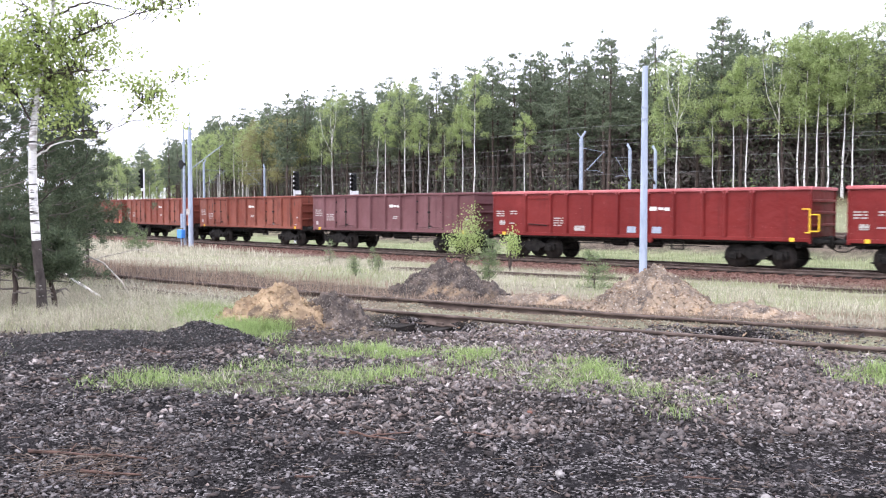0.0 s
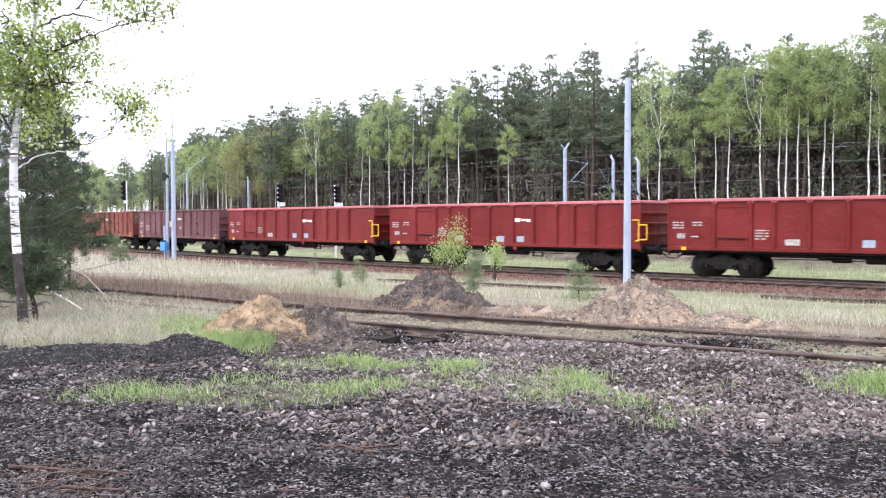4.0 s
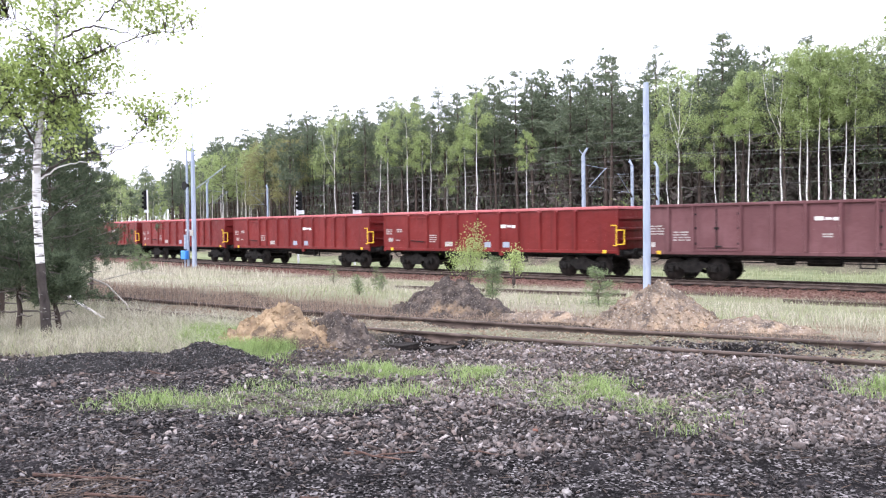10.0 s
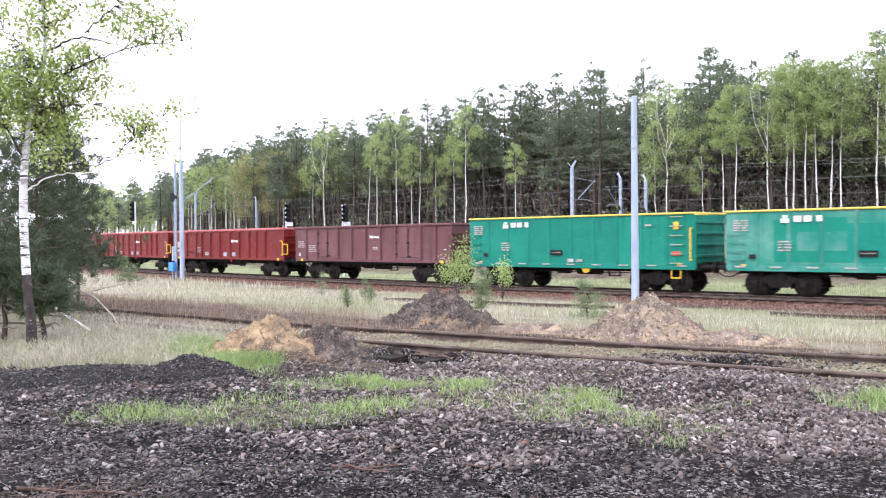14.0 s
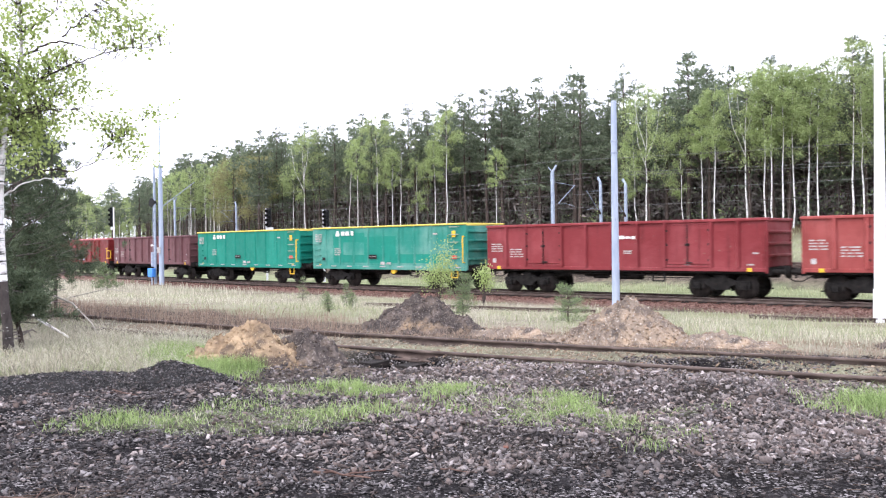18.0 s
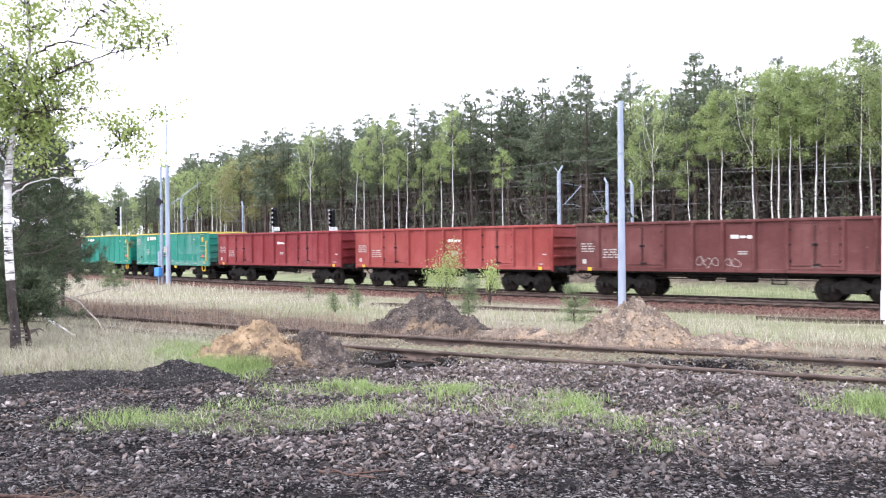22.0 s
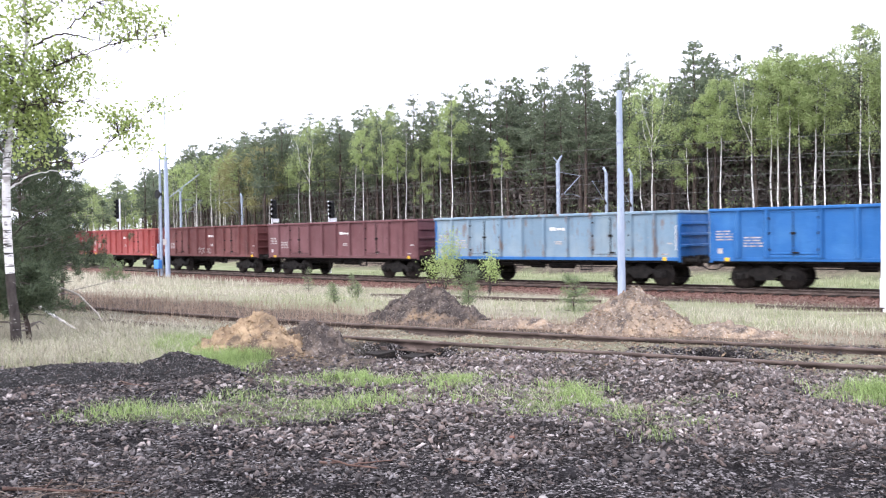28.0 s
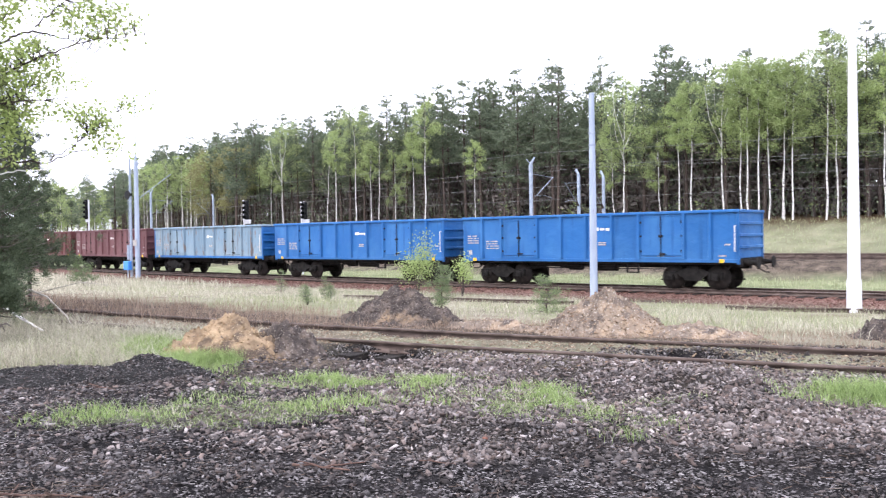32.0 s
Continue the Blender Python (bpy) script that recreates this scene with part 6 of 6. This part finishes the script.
def field_mask(x, y):
    o = y - line_y(x)
    m = smooth(-20.4, -19.2, o + 0.8 * fbm(x, y, 1.3, 3, 11)) * smooth(-3.6, -5.0, o)
    for px, py, pr in ((-10.1, 12.55, 1.15), (-5.95, 12.85, 1.15), (-7.9, 12.55, 0.8), (-4.4, 12.9, 0.9), (-1.45, 14.45, 1.0)):
        m = m * smooth(0.8, 1.1, np.hypot(x - px, y - py) / pr)
    return m * (0.45 + 0.55 * smooth(-0.4, 0.4, fbm(x, y, 1.1, 3, 4)))


x, y = sown(gen, 90000, -34, 4, 11.5, 31, lambda x, y: field_mask(x, y) * smooth(-0.5, 0.3, fbm(x, y, 3.0, 2, 51)))
blades("dry_field_grass", "tall bleached dry grass across the field", x, y, gen.uniform(0.06, 0.34, len(x)) * (0.6 + 0.6 * smooth(-0.3, 0.5, fbm(x, y, 0.7, 2, 23))), gen.uniform(0.006, 0.012, len(x)), M_STRAW, 1, 0.8)
x, y = sown(gen, 40000, -34, 4, 11.5, 31, lambda x, y: field_mask(x, y) * smooth(0.5, -0.3, fbm(x, y, 3.0, 2, 51)))
blades("mixed_field_grass", "greenish grass between the dry tufts", x, y, gen.uniform(0.08, 0.28, len(x)), gen.uniform(0.007, 0.014, len(x)), M_MIXED, 2, 0.8)
x, y = sown(gen, 30000, -95, -34, 9, 52, lambda x, y: field_mask(x, y) + 0.0 * x)
blades("far_field_grass", "bleached grass of the far field", x, y, gen.uniform(0.2, 0.5, len(x)), gen.uniform(0.02, 0.04, len(x)), M_STRAW, 3)


def patches(x, y):
    m = np.zeros_like(x)
    for p in GRASS_PATCHES:
        m = np.maximum(m, smooth(1.55, 0.25, in_patch(x, y, p)))
    return m * (0.2 + 0.8 * smooth(-0.4, 0.25, fbm(x, y, 0.38, 4, 15)))


def meadow(x, y):
    w = 0.3 * fbm(x, y, 1.3, 3, 11)
    m = smooth(-8.6, -9.8, x + 1.6 * w) * smooth(5.9, 6.4, y + w - 0.42 * (x + 9)) * smooth(9.6, 8.8, y)
    return m * smooth(0.7, 1.0, np.hypot((x + 9.25) / 1.1, (y - 7.75) / 0.85))


x, y = sown(gen, 70000, -26, -8.4, 4, 9.9, lambda x, y: meadow(x, y) * (1 - 0.85 * patches(x, y)))
blades("dry_meadow_grass", "matted pale dry grass under the young pines", x, y, gen.uniform(0.1, 0.38, len(x)), gen.uniform(0.004, 0.009, len(x)), M_STRAW, 4, 1.7)
x, y = sown(gen, 26000, -20, -8.4, 4, 9.9, lambda x, y: meadow(x, y) * smooth(-0.3, 0.4, fbm(x, y, 1.5, 3, 77)))
blades("meadow_green_grass", "fresh grass pushing through the dry meadow", x, y, gen.uniform(0.1, 0.26, len(x)), gen.uniform(0.005, 0.01, len(x)), M_MIXED, 5, 0.7)


x, y = sown(gen, 90000, -13, -7.5, 6.0, 9.2, lambda x, y: smooth(1.2, 0.6, in_patch(x, y, (-10.0, 7.4, 2.0, 0.55, -0.36))) * smooth(-0.6, 0.1, fbm(x, y, 0.5, 3, 83)))
blades("edge_grass", "lush fresh grass between the meadow and the sand heap", x, y, gen.uniform(0.08, 0.27, len(x)), gen.uniform(0.004, 0.009, len(x)), M_GRASS, 26, 1.0)
x, y = sown(gen, 9000, -2.4, -0.5, 8.1, 9.9, lambda x, y: smooth(1.1, 0.5, in_patch(x, y, (-1.4, 8.95, 0.7, 0.6, 0.3))))
blades("tussock_grass", "tall bright grass tussock at the rubble bank", x, y, gen.uniform(0.12, 0.3, len(x)), gen.uniform(0.004, 0.009, len(x)), M_GRASS, 27, 1.1)
x, y = sown(gen, 380000, -13, -0.4, 3.0, 10.2, patches)
blades("fresh_grass", "bright fresh grass patches on the cinders", x, y, gen.uniform(0.035, 0.13, len(x)) * (0.5 + 1.1 * smooth(-0.2, 0.5, fbm(x, y, 0.5, 2, 9))), gen.uniform(0.004, 0.009, len(x)), M_GRASS, 6, 1.0)
x, y = sown(gen, 40000, -13, -0.4, 3.0, 10.2, patches)
blades("withered_grass", "withered pale blades among the fresh grass", x, y, gen.uniform(0.03, 0.16, len(x)), gen.uniform(0.003, 0.007, len(x)), M_STRAW, 16, 1.4)
x, y = sown(gen, 22000, -12, 1.5, 3, 12.5, lambda x, y: 0.35 * smooth(0.25, 0.6, fbm(x, y, 0.6, 3, 33)) * smooth(6.5, 8.5, ahead(x, y)))
blades("stray_grass", "stray blades and withered stalks between stones", x, y, gen.uniform(0.03, 0.16, len(x)), gen.uniform(0.004, 0.008, len(x)), M_MIXED, 7, 0.8)
x, y = sown(gen, 26000, -40, 10, 35, 68, lambda x, y: np.maximum(smooth(3.8, 4.8, y - line_y(x)) * smooth(11.4, 10.4, y - line_y(x)), smooth(23.5, 25, y - line_y(x)) * smooth(34, 32, y - line_y(x))))
blades("verge_grass", "short green grass of the verge and bank", x, y, gen.uniform(0.08, 0.3, len(x)), gen.uniform(0.015, 0.035, len(x)), M_MIXED, 8)

x, y = sown(gen, 30000, -40, -9.5, 8.6, 15, lambda x, y: smooth(9.0, 9.8, y) * smooth(-9.5, -12.5, x + 0.6 * (y - 12)) * smooth(14.5, 12.8, y) * (0.25 + 0.75 * smooth(0.35, 0.9, np.abs(y - siding_y(x)))))
blades("brown_stalks", "brown withered stalks along the old siding", x, y, gen.uniform(0.08, 0.34, len(x)), gen.uniform(0.004, 0.009, len(x)), M_STALK, 9, 0.6)
x = gen.uniform(-14, 4, 16000)
y = siding_y(x) + gen.normal(size=len(x)) * 0.8
blades("straw_litter", "flattened straw and stalks between the siding rails", x, y, gen.uniform(0.02, 0.09, len(x)), gen.uniform(0.004, 0.008, len(x)), M_STRAW, 10, 2.2)
x, y = sown(gen, 26000, -12, 1.5, 11.0, 15.2, lambda x, y: smooth(0.9, 1.4, y - siding_y(x)) * smooth(4.2, 3.0, y - siding_y(x)) * (0.3 + 0.7 * smooth(-0.2, 0.4, fbm(x, y, 0.8, 3, 19))))
blades("verge_stalks", "short brown stalks and grass behind the siding", x, y, gen.uniform(0.03, 0.18, len(x)), gen.uniform(0.004, 0.009, len(x)), M_STALK, 11, 1.0)

# ---- stones ----
PHI = (1 + 5 ** 0.5) / 2
ICO = np.array([(-1, PHI, 0), (1, PHI, 0), (-1, -PHI, 0), (1, -PHI, 0), (0, -1, PHI), (0, 1, PHI), (0, -1, -PHI), (0, 1, -PHI), (PHI, 0, -1), (PHI, 0, 1), (-PHI, 0, -1), (-PHI, 0, 1)]) / math.hypot(1, PHI)
ICO_F = np.array([int(c, 16) for c in "0b505101707a0ab1595b4ba2a7671839434232636838949524b62a867981"]).reshape(-1, 3)


CHIP = np.array([(x, y, z) for x in (-1, 1) for y in (-1, 1) for z in (-1, 1)], float) * 0.7
CHIP_F = np.array([(0, 1, 3), (0, 3, 2), (4, 6, 7), (4, 7, 5), (0, 4, 5), (0, 5, 1), (2, 3, 7), (2, 7, 6), (0, 2, 6), (0, 6, 4), (1, 5, 7), (1, 7, 3)])


def stones(name, label, x, y, size, material, seed, flat=0.7, lift=0.2, z=None, tilt=0.4):
    """Broken stones, each an uneven lump."""
    gen = np.random.default_rng(seed)
    n = len(x)
    form, faces = CHIP, CHIP_F
    lump = form[None] * gen.uniform(0.45, 1.25, (n, 8, 1)) + gen.normal(size=(n, 8, 3)) * 0.16
    lump = lump * np.stack([gen.uniform(0.9, 1.7, n), gen.uniform(0.55, 1.0, n), gen.uniform(0.35, 0.85, n) * flat], -1)[:, None] * (size / 2)[:, None, None]
    a, p, q = gen.uniform(0, 6.28, n), gen.normal(size=n) * tilt, gen.normal(size=n) * tilt
    for k, (i0, i1) in ((p, (1, 2)), (q, (0, 2)), (a, (0, 1))):
        cs, sn = np.cos(k)[:, None], np.sin(k)[:, None]
        u, v = lump[..., i0].copy(), lump[..., i1].copy()
        lump[..., i0], lump[..., i1] = u * cs - v * sn, u * sn + v * cs
    zz = ground_z(x, y) if z is None else z
    V = lump + np.stack([x, y, zz + size * flat * lift], -1)[:, None]
    F = (faces[None] + len(form) * np.arange(n)[:, None, None]).reshape(-1, 3)
    return tagged(new(name, mesh_of(name, V.reshape(-1, 3), F, material)), label, "stones", kind="stuff")


def yard_points(gen, n, a0, a1, keep):
    """Places ahead of the stand, evenly spread over the view."""
    v = a0 * (a1 / a0) ** gen.random(n)
    u = gen.uniform(-0.68, 0.68, n) * v
    x, y = -0.629 * v + 0.777 * u, 0.777 * v + 0.629 * u
    k = gen.random(n) < keep(x, y, u, v)
    return x[k], y[k]


gen = np.random.default_rng(71)
right = lambda u, v: smooth(-0.3, 0.15, u / v)
x, y = yard_points(gen, 150000, 2.6, 11.5, lambda x, y, u, v: (0.15 + 0.85 * smooth(-0.2, 0.35, fbm(x, y, 0.6, 4, 41))) * (1 - 0.8 * patches(x, y)) * (1 - 0.6 * right(u, v) * smooth(6.0, 5.0, v + 0.6 * fbm(x, y, 0.9, 2, 47))))
stones("cinder_stones", "small dark stones pressed into the cinders", x, y, (0.008 + 0.036 * gen.random(len(x)) ** 2.8) * (0.75 + 0.08 * ahead(x, y)), M_STONE, 1, 0.55)
x, y = yard_points(gen, 90000, 5.9, 12.0, lambda x, y, u, v: (0.15 + 0.85 * right(u, v)) * (0.25 + 0.75 * smooth(-0.4, 0.2, fbm(x, y, 0.8, 3, 44))) * smooth(6.0, 7.2, v + 0.8 * fbm(x, y, 1.0, 2, 42)) * smooth(-0.75, -1.1, y - siding_y(x) + 0.3 * fbm(x, y, 0.7, 2, 45)) * (1 - 0.8 * patches(x, y)))
stones("rubble_stones", "grey rubble stones spread before the siding", x, y, 0.018 + 0.06 * gen.random(len(x)) ** 2.6, M_STONE_PALE, 2, 0.6, tilt=0.5)
x, y = yard_points(gen, 60000, 5.6, 12.0, lambda x, y, u, v: right(u, v) * (0.1 + 0.9 * smooth(-0.1, 0.35, fbm(x, y, 0.9, 3, 48))) * smooth(5.6, 6.4, v) * smooth(-0.8, -1.1, y - siding_y(x)) * (1 - 0.9 * patches(x, y)))
stones("coarse_rubble", "brownish-grey broken rubble in low banks before the siding", x, y, 0.022 + 0.055 * gen.random(len(x)) ** 2.2, M_RUBBLE, 12, 0.65, 0.25, tilt=0.7)
x, y = gen.uniform(-14, 12, 16000), gen.uniform(-12, 10, 16000)
k = (np.abs(0.777 * x + 0.629 * y) > 0.66 * ahead(x, y)) | (ahead(x, y) < 2.7)
stones("yard_stones", "small stones strewn round the yard", x[k], y[k], 0.012 + 0.04 * gen.random(k.sum()) ** 2.5, M_STONE, 6)
x, y = yard_points(gen, 15000, 3.2, 6.6, lambda x, y, u, v: smooth(-0.25, -0.5, u / v) * smooth(-0.3, 0.2, fbm(x, y, 0.8, 2, 43)))
stones("rubble_stones", "grey rubble stones in the cinder yard", x, y, 0.01 + 0.03 * gen.random(len(x)) ** 2.2, M_STONE_PALE, 3, 0.5)
x = gen.uniform(-16, 4, 12000)
y = siding_y(x) + gen.normal(size=len(x)) * 0.95
stones("siding_stones", "dusty stones and clods between the siding rails", x, y, 0.012 + 0.04 * gen.random(len(x)) ** 2.5, M_CLOD, 4)
x = gen.uniform(-55, 8, 17000)
y = line_y(x) + gen.uniform(-3.7, 2.4, len(x))
stones("ballast_stones", "rust-stained ballast stones of the main line", x, y, gen.uniform(0.04, 0.085, len(x)), M_BALLAST, 5)
for hx, hy, rx, ry, h, n, mat, lb in ((-10.1, 12.55, 1.2, 0.8, 0.66, 6500, M_HEAP_STONE, "dark gravel over the spoil heap"), (-8.8, 8.45, 0.95, 0.55, 0.5, 1800, M_HEAP_STONE, "dark gravel over the leaning spoil"), (-5.97, 12.85, 1.12, 0.8, 0.84, 7000, M_CLOD, "clods and gravel over the tall heap"),
                                     (-9.3, 7.75, 0.9, 0.66, 0.62, 3000, M_SAND_CRUMB, "sandy clods over the orange mound"),
                                     (-7.9, 12.55, 1.0, 0.4, 0.2, 1100, M_CLOD, "sandy clods over the low scatter"), (-4.5, 12.9, 1.1, 0.4, 0.22, 1100, M_CLOD, "sandy clods over the pale tail"), (-8.75, 6.1, 0.85, 0.62, 0.3, 4200, M_STONE, "cinder lumps over the black heap"), (-9.95, 5.15, 1.0, 0.9, 0.2, 4600, M_STONE, "cinder lumps over the black ridge"), (-1.45, 14.45, 1.15, 0.72, 0.62, 1600, M_HEAP_STONE, "dark gravel over the far heap")):
    r, a = np.sqrt(gen.random(n)) * 1.1, gen.uniform(0, 6.28, n)
    x, y = hx + r * np.cos(a) * rx, hy + r * np.sin(a) * ry
    hit_z = []
    near = [o for o in scene.objects if o.name.split(".")[0] in ("sand_mound", "spoil_mound", "cinder_mound") and math.hypot(o.location.x - hx, o.location.y - hy) < 0.05]
    co = np.empty(len(near[0].data.vertices) * 3, np.float32)
    near[0].data.vertices.foreach_get("co", co)
    co = co.reshape(-1, 3) + np.array(near[0].location)
    for px, py in zip(x, y):
        hit_z.append(co[np.argmin((co[:, 0] - px) ** 2 + (co[:, 1] - py) ** 2), 2])
    stones("heap_gravel", lb, x, y, 0.012 + 0.032 * gen.random(n) ** 3, mat, int(n), z=np.maximum(np.array(hit_z), ground_z(x, y)) - 0.004)


def lump(name, label, category, x, y, size, material, seed):
    g = np.random.default_rng(seed)
    v = ICO * g.uniform(0.75, 1.2, (12, 1)) * np.array([1.0, 0.8, 0.65]) * size / 2
    ob = new(name, mesh_of(name, v, ICO_F, material))
    bv = ob.modifiers.new("worn", "BEVEL")
    bv.width, bv.segments = size * 0.06, 2
    ob.location = (x, y, float(ground_z(x, y)) + size * 0.2)
    return tagged(ob, label, category)


M_PALE_STONE = surf("pale_quartz", [(0.16, 0.145, 0.14), (0.32, 0.3, 0.29)], 20, 0.8, bump=0.4)
M_BRICK_BIT = surf("red_brick_bit", [(0.14, 0.065, 0.05), (0.2, 0.1, 0.08)], 20, 0.9, bump=0.4)
lump("stone", "pale whitish stone lying on black cinders", "stone", -2.75, 4.56, 0.08, M_PALE_STONE, 1)
lump("stone", "pale rounded stone lying on black cinders", "stone", -1.55, 4.8, 0.07, M_PALE_STONE, 2)
lump("brick_fragment", "small orange-red brick fragment on rubble", "brick", -3.75, 5.75, 0.06, M_BRICK_BIT, 3)
for i, (px, py, s) in enumerate(((-4.9, 5.2, 0.09), (-2.2, 7.1, 0.13), (-1.9, 6.4, 0.12), (-3.3, 6.2, 0.1), (-6.1, 3.9, 0.08), (-1.5, 7.7, 0.14), (-2.6, 8.4, 0.12), (-8.6, 8.6, 0.12), (-8.3, 8.5, 0.1))):
    lump("stone", "weathered grey stone among the rubble", "stone", px, py, s, M_STONE_PALE, 10 + i)


def stick(label, x, y, length, r, turn, seed, material=M_STICK):
    """A crooked stick lying on the ground."""
    g = np.random.default_rng(seed)
    n = 7
    f = np.linspace(-0.5, 0.5, n)
    c, s = math.cos(turn), math.sin(turn)
    lx, ly = f * length, np.cumsum(g.normal(size=n)) * 0.012 * length
    wx, wy = x + lx * c - ly * s, y + lx * s + ly * c
    wz = ground_z(wx, wy) + r * 0.8 + np.abs(g.normal(size=n)) * 0.008
    wz = np.maximum(wz, np.interp(np.arange(n), [0, n - 1], [wz[0], wz[-1]]))
    base = np.array([x, y, float(ground_z(x, y))])
    main = np.stack([wx, wy, wz], -1) - base
    paths = [(main, np.linspace(r, r * 0.45, n))]
    for k in (2, 4):
        paths.append((np.stack([main[k], main[k] + np.array([g.normal() * 0.1, g.normal() * 0.1, 0.02]) * length * 2]), np.array([r * 0.5, r * 0.2])))
    V, F = tubes(paths, 7)
    ob = new("stick", mesh_of("stick", V, F, material, True))
    ob.location = base
    return tagged(ob, label, "stick", "sticks on the cinders")


stick("long reddish-brown stick on black cinders", -5.38, 2.85, 0.85, 0.013, 0.53, 1)
stick("short reddish-brown stick with a fork", -4.9, 2.75, 0.4, 0.013, 0.55, 2)
stick("crooked brown stick on black cinders", -4.32, 4.44, 0.55, 0.012, 0.1, 3)
stick("thin brown twig on black cinders", -4.25, 4.62, 0.3, 0.008, 0.9, 4)
stick("thin brown twig on the cinder heap", -8.5, 5.35, 0.75, 0.008, -0.2, 5)
stick("short pale stick on the cinders", -3.95, 3.5, 0.12, 0.009, 1.2, 6)
stick("thin brown twig on black cinders", -2.0, 5.0, 0.22, 0.007, 0.6, 7)
stick("thin brown twig among the stones", -3.6, 4.9, 0.3, 0.006, 0.2, 8)
gen = np.random.default_rng(77)
V, F, base = [], [], 0
px, py = yard_points(gen, 2800, 2.8, 10.5, lambda x, y, u, v: 0.6 + 0 * x)
paths = []
for x, y in zip(px, py):
    a, l = gen.uniform(0, 6.28), gen.uniform(0.02, 0.09)
    z = float(ground_z(x, y)) + 0.006
    paths.append((np.array([[x, y, z], [x + l * math.cos(a), y + l * math.sin(a), z + gen.uniform(0, 0.02)]]), np.array([0.003, 0.002])))
cx, cy = gen.normal(-5.25, 0.28, 200), gen.normal(2.75, 0.2, 200)
for x, y in zip(cx, cy):
    a, l = gen.uniform(0, 6.28), gen.uniform(0.05, 0.2)
    z = float(ground_z(x, y)) + gen.uniform(0, 0.03)
    paths.append((np.array([[x, y, z], [x + l * math.cos(a), y + l * math.sin(a), z + gen.uniform(0, 0.03)]]), np.array([0.003, 0.002])))
V, F = tubes(paths, 4)
tagged(new("twig_litter", mesh_of("twig_litter", V, F, M_LITTER)), "brown twig and bark litter over the cinders", "litter", kind="stuff")

motions()
